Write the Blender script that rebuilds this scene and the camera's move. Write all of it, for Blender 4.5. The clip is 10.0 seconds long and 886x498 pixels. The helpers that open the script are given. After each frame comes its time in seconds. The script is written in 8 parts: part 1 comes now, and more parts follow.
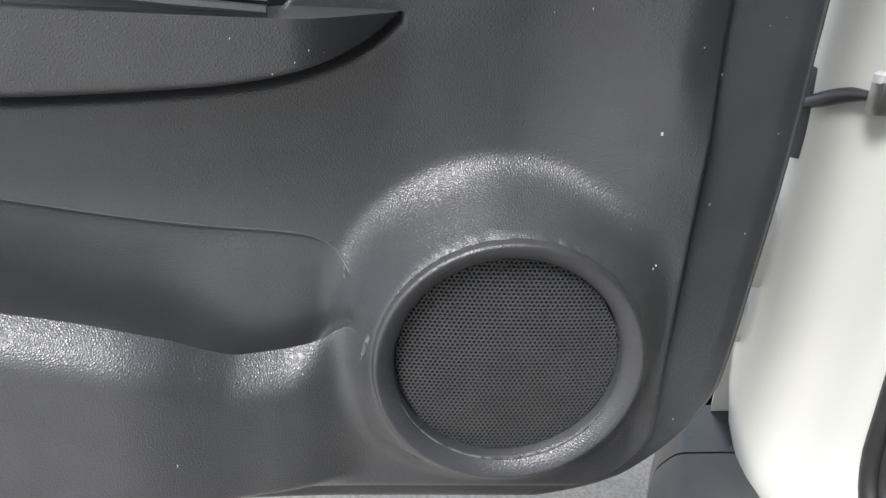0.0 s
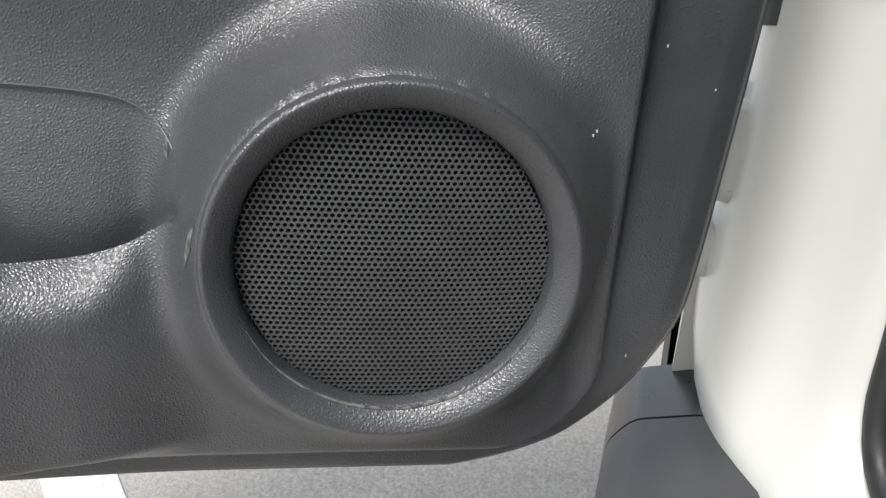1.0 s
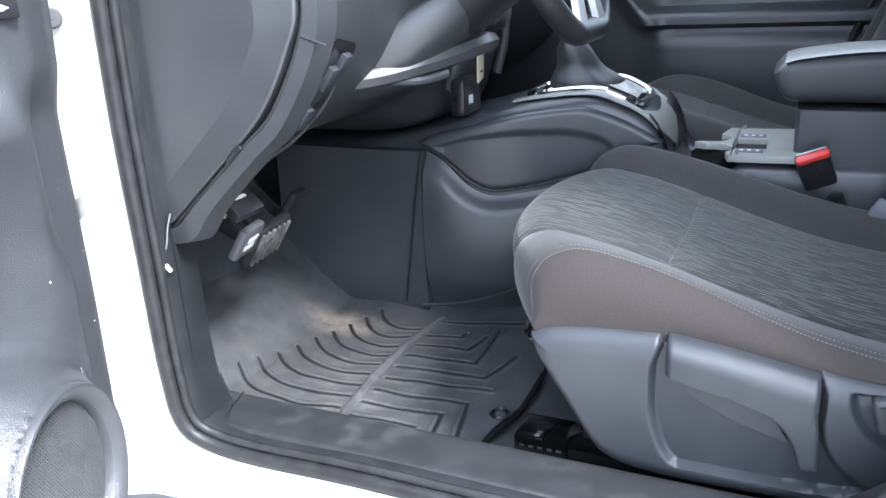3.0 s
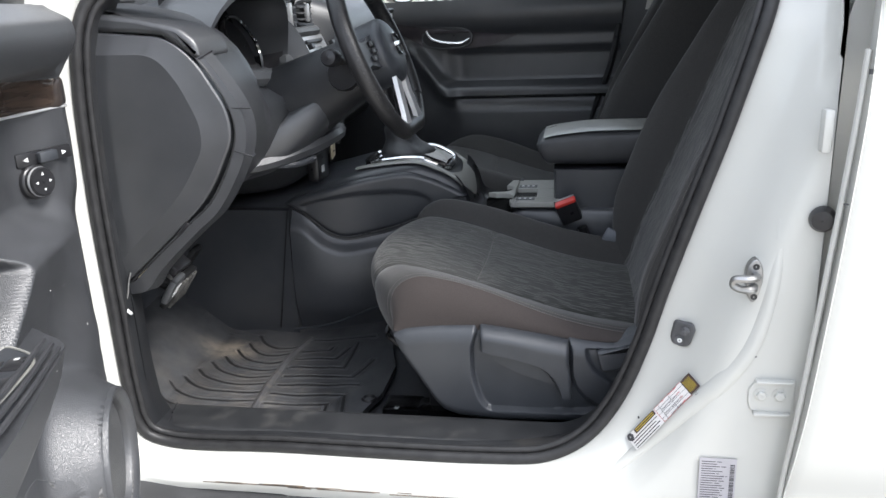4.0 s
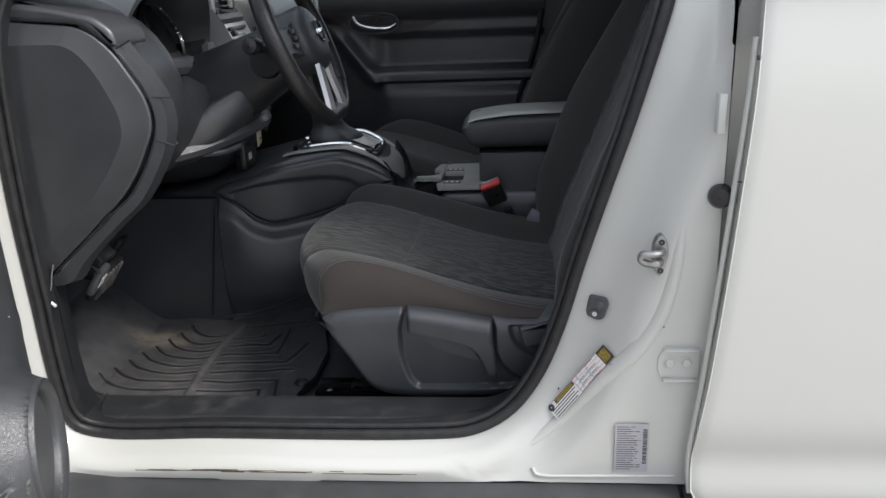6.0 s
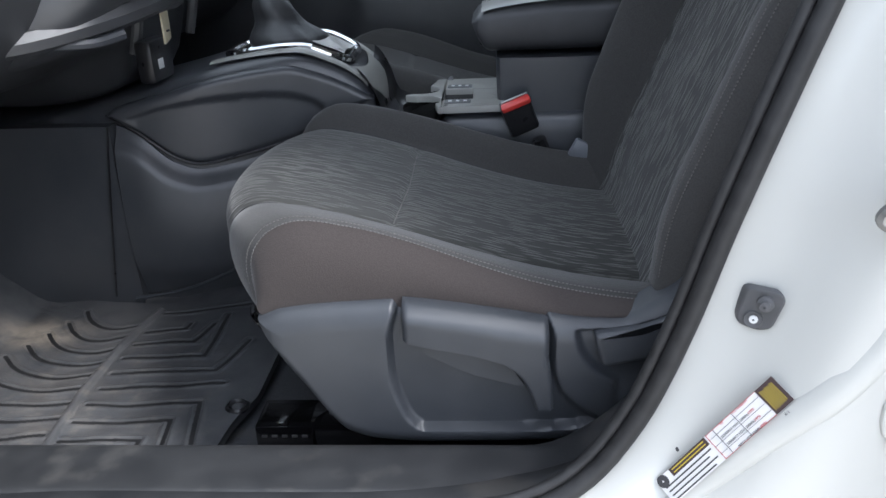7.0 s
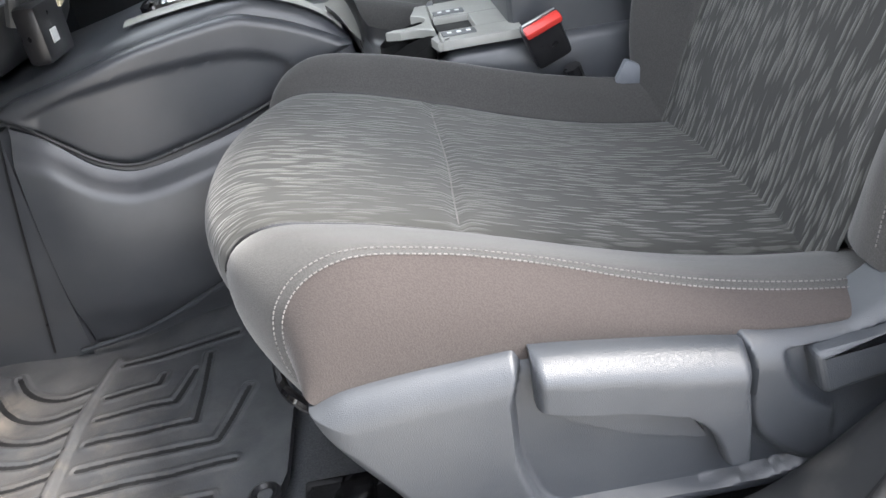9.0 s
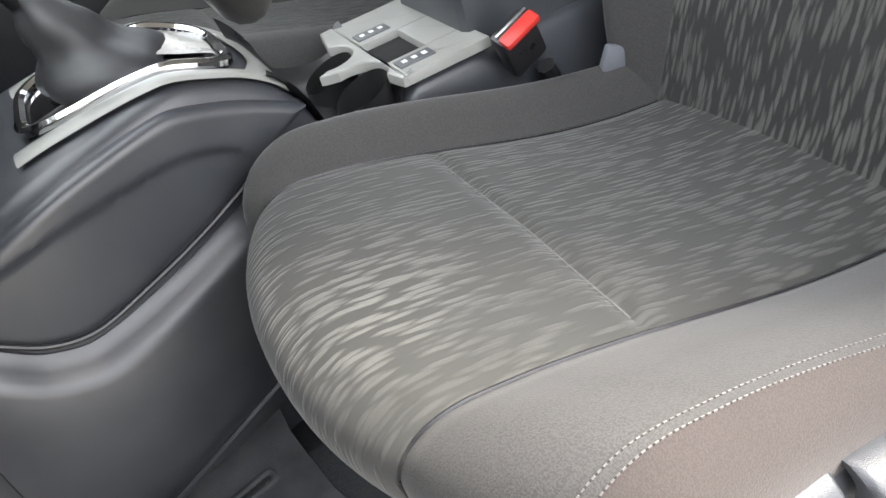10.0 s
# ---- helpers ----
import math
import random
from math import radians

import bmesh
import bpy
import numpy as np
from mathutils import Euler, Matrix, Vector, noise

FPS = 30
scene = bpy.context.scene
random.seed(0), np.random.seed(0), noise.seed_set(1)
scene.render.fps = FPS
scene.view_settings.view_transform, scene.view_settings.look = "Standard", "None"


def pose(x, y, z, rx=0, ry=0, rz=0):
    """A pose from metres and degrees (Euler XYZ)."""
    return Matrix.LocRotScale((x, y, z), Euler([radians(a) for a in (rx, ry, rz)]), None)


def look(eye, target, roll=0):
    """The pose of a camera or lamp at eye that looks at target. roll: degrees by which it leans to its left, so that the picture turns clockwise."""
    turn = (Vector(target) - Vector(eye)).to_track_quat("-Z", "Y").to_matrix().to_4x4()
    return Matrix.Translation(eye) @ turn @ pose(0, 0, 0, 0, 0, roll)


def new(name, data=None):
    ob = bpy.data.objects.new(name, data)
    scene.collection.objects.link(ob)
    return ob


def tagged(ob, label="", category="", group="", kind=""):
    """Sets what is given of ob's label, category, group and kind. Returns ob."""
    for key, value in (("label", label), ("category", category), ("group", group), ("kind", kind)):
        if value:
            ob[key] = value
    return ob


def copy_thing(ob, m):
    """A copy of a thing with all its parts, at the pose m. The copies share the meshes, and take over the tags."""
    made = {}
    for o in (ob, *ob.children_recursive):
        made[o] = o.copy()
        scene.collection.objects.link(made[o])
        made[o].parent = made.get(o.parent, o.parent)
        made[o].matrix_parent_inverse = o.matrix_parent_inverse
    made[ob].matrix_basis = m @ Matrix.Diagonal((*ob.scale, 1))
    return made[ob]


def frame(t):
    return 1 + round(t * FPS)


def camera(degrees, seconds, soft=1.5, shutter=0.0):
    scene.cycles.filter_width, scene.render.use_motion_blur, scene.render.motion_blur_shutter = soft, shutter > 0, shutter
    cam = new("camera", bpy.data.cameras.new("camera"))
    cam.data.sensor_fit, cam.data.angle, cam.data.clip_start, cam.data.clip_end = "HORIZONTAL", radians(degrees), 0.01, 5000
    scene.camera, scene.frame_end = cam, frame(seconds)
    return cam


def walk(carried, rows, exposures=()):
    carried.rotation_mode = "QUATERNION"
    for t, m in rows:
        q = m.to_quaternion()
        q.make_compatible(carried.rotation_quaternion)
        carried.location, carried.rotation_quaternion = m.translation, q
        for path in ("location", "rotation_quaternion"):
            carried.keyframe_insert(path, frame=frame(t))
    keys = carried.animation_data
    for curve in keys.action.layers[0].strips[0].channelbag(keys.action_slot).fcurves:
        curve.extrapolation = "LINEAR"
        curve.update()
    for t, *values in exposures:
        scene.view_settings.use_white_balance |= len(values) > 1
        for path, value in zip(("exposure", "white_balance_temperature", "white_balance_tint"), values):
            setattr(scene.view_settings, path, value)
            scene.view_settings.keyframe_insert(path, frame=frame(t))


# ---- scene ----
cam = camera(59.7, 10.0, soft=1.5, shutter=0.0)
PATH = [
    (0, (0.049, -0.097, 0.89), (-1.689, -0.679, 0.091), 3.2),
    (0.5, (-0.038, -0.073, 0.781), (-1.791, -0.649, 0.009), 3.8),
    (1, (-0.074, -0.082, 0.758), (-1.861, -0.568, 0.004), 3.6),
    (1.2, (-0.054, -0.09, 0.767), (-1.893, -0.407, 0.048), 2.7),
    (1.5, (-0.018, -0.142, 0.788), (-1.896, -0.034, 0.108), 2.0),
    (1.7, (-0.004, -0.178, 0.808), (-1.84, 0.242, 0.134), 1.1),
    (2, (0.007, -0.257, 0.832), (-1.668, 0.608, 0.164), -0.3),
    (2.5, (0.027, -0.383, 0.903), (-1.196, 1.058, 0.249), -2.1),
    (3, (0.128, -0.568, 1.007), (-0.664, 1.142, 0.339), -3.1),
    (3.2, (0.148, -0.655, 1.05), (-0.505, 1.114, 0.383), -3.2),
    (4.3, (0.212, -1.131, 1.203), (-0.074, 0.754, 0.599), -2.5),
    (4.5, (0.232, -1.206, 1.227), (-0.029, 0.683, 0.625), -2.7),
    (5, (0.262, -1.298, 1.244), (0.027, 0.599, 0.659), -2.9),
    (5.5, (0.258, -1.268, 1.241), (0.035, 0.629, 0.646), -3.0),
    (6, (0.22, -1.039, 1.176), (0.037, 0.84, 0.516), -2.5),
    (6.2, (0.182, -0.925, 1.14), (0.025, 0.946, 0.45), -2.0),
    (7.3, (0.117, -0.374, 0.948), (0.009, 1.445, 0.124), -2.6),
    (7.5, (0.111, -0.311, 0.926), (0.026, 1.5, 0.081), -2.4),
    (8, (0.109, -0.232, 0.9), (0.048, 1.558, 0.01), -2.4),
    (8.5, (0.092, -0.221, 0.901), (0.06, 1.56, -0.009), -3.0),
    (9, (-0.031, -0.206, 0.953), (0.024, 1.539, -0.023), -9.0),
    (9.5, (-0.182, -0.091, 0.998), (0.088, 1.577, -0.072), -15.2),
    (10, (-0.215, 0.037, 1.037), (0.262, 1.585, -0.136), -18.2),
]
walk(cam, [(t, look(eye, target, roll)) for t, eye, target, roll in PATH],
     exposures=[(0, 0.80, 6300, 10), (1.2, 0.70, 6400, 10), (2.0, 1.4, 6300, 10), (2.5, 1.8, 6100, 10), (3.0, 2.4, 5700, 10), (4.4, 0.80, 6400, 10), (5.1, 0.58, 6400, 10), (6.2, 0.52, 6350, 10), (7.5, 2.25, 5800, 10), (8.5, 2.75, 6250, 10), (10, 2.95, 6850, 10)])

# world: bright hazy sky with a soft sun
world = bpy.data.worlds.new("world")
scene.world = world
world.use_nodes = True
wn = world.node_tree
sky = wn.nodes.new("ShaderNodeTexSky")
sky.sky_type = "NISHITA"
sky.sun_disc = False
SUN_UP, SUN_TURN = 50.0, 111.0
sky.sun_elevation, sky.sun_rotation = radians(SUN_UP), radians(SUN_TURN)
sky.dust_density, sky.air_density = 3.0, 1.0
# thin cloud veil: mixes the clear sky with an even bright haze
veil = wn.nodes.new("ShaderNodeMix")
veil.data_type = "RGBA"
cloud = wn.nodes.new("ShaderNodeTexNoise")
cloud.inputs["Scale"].default_value = 2.2
cloud.inputs["Detail"].default_value = 6
ramp = wn.nodes.new("ShaderNodeMapRange")
ramp.inputs["From Min"].default_value, ramp.inputs["From Max"].default_value = 0.38, 0.62
ramp.inputs["To Min"].default_value, ramp.inputs["To Max"].default_value = 0.25, 0.95
coord = wn.nodes.new("ShaderNodeTexCoord")
wn.links.new(coord.outputs["Generated"], cloud.inputs["Vector"])
wn.links.new(cloud.outputs["Fac"], ramp.inputs["Value"])
wn.links.new(ramp.outputs["Result"], veil.inputs["Factor"])
wn.links.new(sky.outputs["Color"], veil.inputs["A"])
veil.inputs["B"].default_value = (9.0, 9.3, 10.0, 1)
wn.links.new(veil.outputs["Result"], wn.nodes["Background"].inputs["Color"])
wn.nodes["Background"].inputs["Strength"].default_value = 0.115
sun = new("sun", bpy.data.lights.new("sun", "SUN"))
sun.data.energy, sun.data.angle, sun.data.color = 2.4, radians(20), (1.0, 0.97, 0.93)
# the sky's sun_rotation turns clockwise from +y seen from above
_sx, _sy = math.sin(radians(SUN_TURN)), math.cos(radians(SUN_TURN))
_c, _s = math.cos(radians(SUN_UP)), math.sin(radians(SUN_UP))
sun.matrix_world = look((20 * _sx * _c, 20 * _sy * _c, 20 * _s), (0, 0, 0))


# ---- small tools ----
def spl(x, pts):
    """A smooth curve through (x, y) pairs in rising x, level past the ends."""
    if x <= pts[0][0]:
        return pts[0][1]
    if x >= pts[-1][0]:
        return pts[-1][1]
    n = len(pts)
    for i in range(n - 1):
        if x <= pts[i + 1][0]:
            x0, y0 = pts[i]
            x1, y1 = pts[i + 1]
            h = x1 - x0
            d = (y1 - y0) / h
            dl = (y0 - pts[i - 1][1]) / (x0 - pts[i - 1][0]) if i > 0 else d
            dr = (pts[i + 2][1] - y1) / (pts[i + 2][0] - x1) if i + 2 < n else d
            m0 = 0 if dl * d <= 0 else 2 * dl * d / (dl + d)
            m1 = 0 if dr * d <= 0 else 2 * dr * d / (dr + d)
            if i == 0:
                m0 = d
            if i + 2 >= n:
                m1 = d
            s = (x - x0) / h
            return ((1 + 2 * s) * (1 - s) ** 2 * y0 + s * (1 - s) ** 2 * h * m0
                    + s * s * (3 - 2 * s) * y1 + s * s * (s - 1) * h * m1)


def sst(a, b, x):
    """Smooth step from 0 at a to 1 at b."""
    s = min(1.0, max(0.0, (x - a) / (b - a)))
    return s * s * (3 - 2 * s)


def smooth_path(pts, n, closed=False):
    """n points on a rounded curve through pts (tuples of any length), evenly spread."""
    P = [Vector(p) for p in pts]
    m = len(P)
    out = []
    segs = m if closed else m - 1
    for i in range(segs):
        p1, p2 = P[i], P[(i + 1) % m]
        p0 = P[i - 1] if (i > 0 or closed) else p1 * 2 - p2
        p3 = P[(i + 2) % m] if (i + 2 < m or closed) else p2 * 2 - p1
        l01, l12, l23 = (max((b - a).length, 1e-6) ** 0.5 for a, b in ((p0, p1), (p1, p2), (p2, p3)))
        t1, t2, t3 = l01, l01 + l12, l01 + l12 + l23
        for k in range(24):
            t = t1 + (t2 - t1) * k / 24
            a1 = p0 * ((t1 - t) / t1) + p1 * (t / t1)
            a2 = p1 * ((t2 - t) / l12) + p2 * ((t - t1) / l12)
            a3 = p2 * ((t3 - t) / l23) + p3 * ((t - t2) / l23)
            b1 = a1 * ((t2 - t) / t2) + a2 * (t / t2)
            b2 = a2 * ((t3 - t) / (l12 + l23)) + a3 * ((t - t1) / (l12 + l23))
            out.append(b1 * ((t2 - t) / l12) + b2 * ((t - t1) / l12))
    out.append(P[0].copy() if closed else P[-1].copy())
    ls = [0.0]
    for a, b in zip(out, out[1:]):
        ls.append(ls[-1] + (b - a).length)
    res, j = [], 0
    count = n if closed else n - 1
    for k in range(n):
        d = ls[-1] * k / count
        while j < len(ls) - 2 and ls[j + 1] < d:
            j += 1
        f = (d - ls[j]) / max(ls[j + 1] - ls[j], 1e-9)
        res.append(out[j].lerp(out[j + 1], f))
    return res


def round_poly(pts, r, seg=5):
    """Corners of a 2D polygon rounded by r (one number or one for each corner)."""
    m, out = len(pts), []
    for i in range(m):
        p, a, b = Vector(pts[i]), Vector(pts[i - 1]), Vector(pts[(i + 1) % m])
        ri = r[i] if isinstance(r, (list, tuple)) else r
        ri = min(ri, (a - p).length * 0.48, (b - p).length * 0.48)
        if ri < 1e-5:
            out.append(p)
            continue
        s, e = p + (a - p).normalized() * ri, p + (b - p).normalized() * ri
        for k in range(seg + 1):
            t = k / seg
            out.append(s * (1 - t) ** 2 + p * 2 * t * (1 - t) + e * t * t)
    return out


def sheet(fn, nu, nv, wrap=False):
    """A grid of fn(u, v), u and v from 0 to 1; wrap joins u's ends."""
    bm = bmesh.new()
    cols = nu if wrap else nu + 1
    vs = [[bm.verts.new(fn(i / nu, j / nv)) for j in range(nv + 1)] for i in range(cols)]
    for i in range(nu):
        a, b = vs[i], vs[(i + 1) % cols]
        for j in range(nv):
            bm.faces.new((a[j], b[j], b[j + 1], a[j + 1]))
    return bm


def thick_sheet(fn, nu, nv, back):
    """A grid with a second one behind it, shifted by back, and closed rims."""
    bm = bmesh.new()
    back = Vector(back)
    A = [[bm.verts.new(Vector(fn(i / nu, j / nv))) for j in range(nv + 1)] for i in range(nu + 1)]
    B = [[bm.verts.new(v.co + back) for v in row] for row in A]
    for i in range(nu):
        for j in range(nv):
            bm.faces.new((A[i][j], A[i + 1][j], A[i + 1][j + 1], A[i][j + 1]))
            bm.faces.new((B[i][j], B[i][j + 1], B[i + 1][j + 1], B[i + 1][j]))
    for i in range(nu):
        bm.faces.new((A[i][0], B[i][0], B[i + 1][0], A[i + 1][0]))
        bm.faces.new((A[i][nv], A[i + 1][nv], B[i + 1][nv], B[i][nv]))
    for j in range(nv):
        bm.faces.new((A[0][j], A[0][j + 1], B[0][j + 1], B[0][j]))
        bm.faces.new((A[nu][j], B[nu][j], B[nu][j + 1], A[nu][j + 1]))
    return bm


def loft(rings, closed=True, caps=True):
    """Joins rings of equally many points."""
    bm = bmesh.new()
    vs = [[bm.verts.new(p) for p in r] for r in rings]
    n = len(rings[0])
    for a, b in zip(vs, vs[1:]):
        for k in range(n if closed else n - 1):
            bm.faces.new((a[k], a[(k + 1) % n], b[(k + 1) % n], b[k]))
    if caps and closed:
        bm.faces.new(vs[0][::-1])
        bm.faces.new(vs[-1])
    return bm


def tube(path, r, sides=8, n=None, closed=False, squash=1.0):
    """A pipe along a smooth path; r is a number or a function of 0..1."""
    P = smooth_path(path, n or 6 * len(path), closed)
    m = len(P)
    rings, up = [], None
    for i, p in enumerate(P):
        a = P[i - 1] if (i > 0 or closed) else p
        b = P[(i + 1) % m] if (i + 1 < m or closed) else p
        t = (b - a).normalized()
        if up is None:
            up = t.orthogonal().normalized()
        up = (up - t * up.dot(t)).normalized()
        side = t.cross(up)
        rr = r(i / max(m - 1, 1)) if callable(r) else r
        rings.append([p + (up * math.cos(2 * math.pi * k / sides) + side * math.sin(2 * math.pi * k / sides) * squash) * rr for k in range(sides)])
    if closed:
        rings.append(rings[0])
        bm = loft(rings, True, False)
        bmesh.ops.remove_doubles(bm, verts=bm.verts, dist=1e-6)
        return bm
    return loft(rings)


def plate(outline, place, d0, d1, bevel=0.0, seg=2):
    """A flat piece: a 2D outline put into space by place(a, b, d) and thick from d0 to d1 (d1: the side that is seen)."""
    n = len(outline)
    c = Vector((sum(p[0] for p in outline) / n, sum(p[1] for p in outline) / n))
    def ring(d, inset):
        res = []
        for i in range(n):
            p = Vector(outline[i][:2])
            a, b = Vector(outline[i - 1][:2]), Vector(outline[(i + 1) % n][:2])
            t = (b - a)
            nrm = Vector((-t.y, t.x)).normalized() if t.length > 1e-9 else Vector((0, 0))
            q = p + nrm * inset * turn
            res.append(place(q.x, q.y, d))
        return res
    area = sum(outline[i - 1][0] * outline[i][1] - outline[i][0] * outline[i - 1][1] for i in range(n))
    turn = 1 if area > 0 else -1
    sgn = 1 if d1 > d0 else -1
    rings = [ring(d0, 0)]
    if bevel > 0:
        for k in range(seg + 1):
            a = math.pi / 2 * k / seg
            rings.append(ring(d1 - sgn * bevel * (1 - math.sin(a)), bevel * (1 - math.cos(a))))
    else:
        rings.append(ring(d1, 0))
    bm = loft(rings)
    bmesh.ops.recalc_face_normals(bm, faces=bm.faces)
    return bm


def rbox(c, size, bevel=0.004, seg=2, rot=None):
    """A box with rounded edges about c."""
    bm = bmesh.new()
    bmesh.ops.create_cube(bm, size=1)
    bmesh.ops.scale(bm, vec=size, verts=bm.verts)
    if bevel > 0:
        bmesh.ops.bevel(bm, geom=list(bm.edges), offset=min(bevel, min(size) * 0.45), segments=seg, affect="EDGES", profile=0.5)
    if rot is not None:
        bmesh.ops.rotate(bm, cent=(0, 0, 0), matrix=rot, verts=bm.verts)
    bmesh.ops.translate(bm, vec=c, verts=bm.verts)
    return bm


def lathe(profile, origin, axis, n=32, arc=1.0):
    """Turns (radius, height) pairs about an axis."""
    q = Vector(axis).normalized().to_track_quat("Z", "Y").to_matrix()
    rings = []
    for r, h in profile:
        rings.append([Vector(origin) + q @ Vector((r * math.cos(2 * math.pi * k / n), r * math.sin(2 * math.pi * k / n), h)) for k in range(n)])
    bm = loft(rings, True, False)
    bmesh.ops.recalc_face_normals(bm, faces=bm.faces)
    return bm


def joined(*bms):
    out = bmesh.new()
    for b in bms:
        me = bpy.data.meshes.new("tmp")
        b.to_mesh(me)
        out.from_mesh(me)
        bpy.data.meshes.remove(me)
        b.free()
    return out


def thing(name, label, category, group="", m=None, kind=""):
    ob = new(name)
    ob.empty_display_size = 0.05
    if m is not None:
        ob.matrix_world = m
    return tagged(ob, label, category, group, kind)


def mesh_of(name, bm, material, smooth=True, sharp=40):
    me = bpy.data.meshes.new(name)
    bmesh.ops.recalc_face_normals(bm, faces=bm.faces)
    if smooth:
        for f in bm.faces:
            f.smooth = len(f.verts) <= 8
        for e in bm.edges:
            if len(e.link_faces) == 2 and e.calc_face_angle(0) > radians(sharp):
                e.smooth = False
    bm.to_mesh(me)
    bm.free()
    me.materials.append(material)
    return me


def part(name, bm, material, parent, label="", smooth=True, sharp=40):
    ob = new(name, mesh_of(name, bm, material, smooth, sharp))
    ob.parent = parent
    if label:
        tagged(ob, label)
    return ob


def alone(name, bm, material, label, category, group="", kind="", smooth=True, sharp=40):
    ob = new(name, mesh_of(name, bm, material, smooth, sharp))
    return tagged(ob, label, category, group, kind)


XZ = lambda y0=0: (lambda a, b, d: Vector((a, d, b)))   # outlines in x, z; depth along y


# ---- materials ----
def material(name, a, b=None, rough=0.5, metal=0.0, scale=30.0, detail=5.0, mix=(0.35, 0.65), rvar=0.1,
             bump=0.0, bump_scale=600.0, bump_kind="noise", coat=0.0, spec=0.5, big=None, stretch=(1, 1, 1), distance=0.001, sheen=0.0):
    """A surface: two colours mixed by noise, a second larger mix (big: colour, scale, low, high), uneven gloss and fine relief."""
    m = bpy.data.materials.new(name)
    m.use_nodes = True
    nt = m.node_tree
    N, L = nt.nodes, nt.links
    p = N["Principled BSDF"]
    p.inputs["Metallic"].default_value = metal
    p.inputs["Specular IOR Level"].default_value = spec
    p.inputs["Coat Weight"].default_value = coat
    p.inputs["Coat Roughness"].default_value = 0.05
    if sheen:
        p.inputs["Sheen Weight"].default_value = sheen
        p.inputs["Sheen Roughness"].default_value = 0.5
    tc = N.new("ShaderNodeTexCoord")
    mp = N.new("ShaderNodeMapping")
    mp.inputs["Scale"].default_value = stretch
    L.new(tc.outputs["Object"], mp.inputs["Vector"])
    n1 = N.new("ShaderNodeTexNoise")
    n1.inputs["Scale"].default_value, n1.inputs["Detail"].default_value = scale, detail
    L.new(mp.outputs["Vector"], n1.inputs["Vector"])
    r1 = N.new("ShaderNodeMapRange")
    r1.inputs["From Min"].default_value, r1.inputs["From Max"].default_value = mix
    L.new(n1.outputs["Fac"], r1.inputs["Value"])
    mx = N.new("ShaderNodeMix")
    mx.data_type = "RGBA"
    mx.inputs["A"].default_value = (*a, 1)
    mx.inputs["B"].default_value = (*(b or a), 1)
    L.new(r1.outputs["Result"], mx.inputs["Factor"])
    colour = mx.outputs["Result"]
    if big:
        n2 = N.new("ShaderNodeTexNoise")
        n2.inputs["Scale"].default_value, n2.inputs["Detail"].default_value = big[1], 6
        L.new(tc.outputs["Object"], n2.inputs["Vector"])
        r2 = N.new("ShaderNodeMapRange")
        r2.inputs["From Min"].default_value, r2.inputs["From Max"].default_value = big[2], big[3]
        L.new(n2.outputs["Fac"], r2.inputs["Value"])
        m2 = N.new("ShaderNodeMix")
        m2.data_type = "RGBA"
        L.new(colour, m2.inputs["A"])
        m2.inputs["B"].default_value = (*big[0], 1)
        L.new(r2.outputs["Result"], m2.inputs["Factor"])
        colour = m2.outputs["Result"]
    L.new(colour, p.inputs["Base Color"])
    rr = N.new("ShaderNodeMapRange")
    rr.inputs["To Min"].default_value, rr.inputs["To Max"].default_value = max(rough - rvar, 0.02), rough + rvar
    L.new(n1.outputs["Fac"], rr.inputs["Value"])
    L.new(rr.outputs["Result"], p.inputs["Roughness"])
    if bump:
        bp = N.new("ShaderNodeBump")
        bp.inputs["Strength"].default_value, bp.inputs["Distance"].default_value = bump, distance
        if bump_kind == "noise":
            t = N.new("ShaderNodeTexNoise")
            t.inputs["Detail"].default_value = 3
            out = t.outputs["Fac"]
        elif bump_kind == "leather":
            t = N.new("ShaderNodeTexVoronoi")
            t.feature = "DISTANCE_TO_EDGE"
            wob = N.new("ShaderNodeTexNoise")
            wob.inputs["Scale"].default_value = bump_scale * 0.6
            add = N.new("ShaderNodeMix")
            add.data_type = "VECTOR"
            add.inputs["Factor"].default_value = 0.0012
            L.new(tc.outputs["Object"], add.inputs["A"])
            L.new(wob.outputs["Color"], add.inputs["B"])
            L.new(tc.outputs["Object"], wob.inputs["Vector"])
            lim = N.new("ShaderNodeMapRange")
            lim.inputs["From Max"].default_value = 0.5
            L.new(t.outputs["Distance"], lim.inputs["Value"])
            out = lim.outputs["Result"]
        t.inputs["Scale"].default_value = bump_scale
        if bump_kind == "leather":
            L.new(add.outputs["Result"], t.inputs["Vector"])
        else:
            L.new(mp.outputs["Vector"], t.inputs["Vector"])
        L.new(out, bp.inputs["Height"])
        L.new(bp.outputs["Normal"], p.inputs["Normal"])
    return m


def clear_glass(name, tint, rough=0.0, ior=1.45):
    """Thin pane: mostly lets light through, with a mirror gloss on top."""
    m = bpy.data.materials.new(name)
    m.use_nodes = True
    nt = m.node_tree
    N, L = nt.nodes, nt.links
    N.remove(N["Principled BSDF"])
    tr = N.new("ShaderNodeBsdfTransparent")
    tr.inputs["Color"].default_value = (*tint, 1)
    gl = N.new("ShaderNodeBsdfGlossy")
    gl.inputs["Roughness"].default_value = rough
    fr = N.new("ShaderNodeFresnel")
    fr.inputs["IOR"].default_value = ior
    mx = N.new("ShaderNodeMixShader")
    L.new(fr.outputs["Fac"], mx.inputs["Fac"])
    L.new(tr.outputs["BSDF"], mx.inputs[1])
    L.new(gl.outputs["BSDF"], mx.inputs[2])
    L.new(mx.outputs["Shader"], N["Material Output"].inputs["Surface"])
    return m


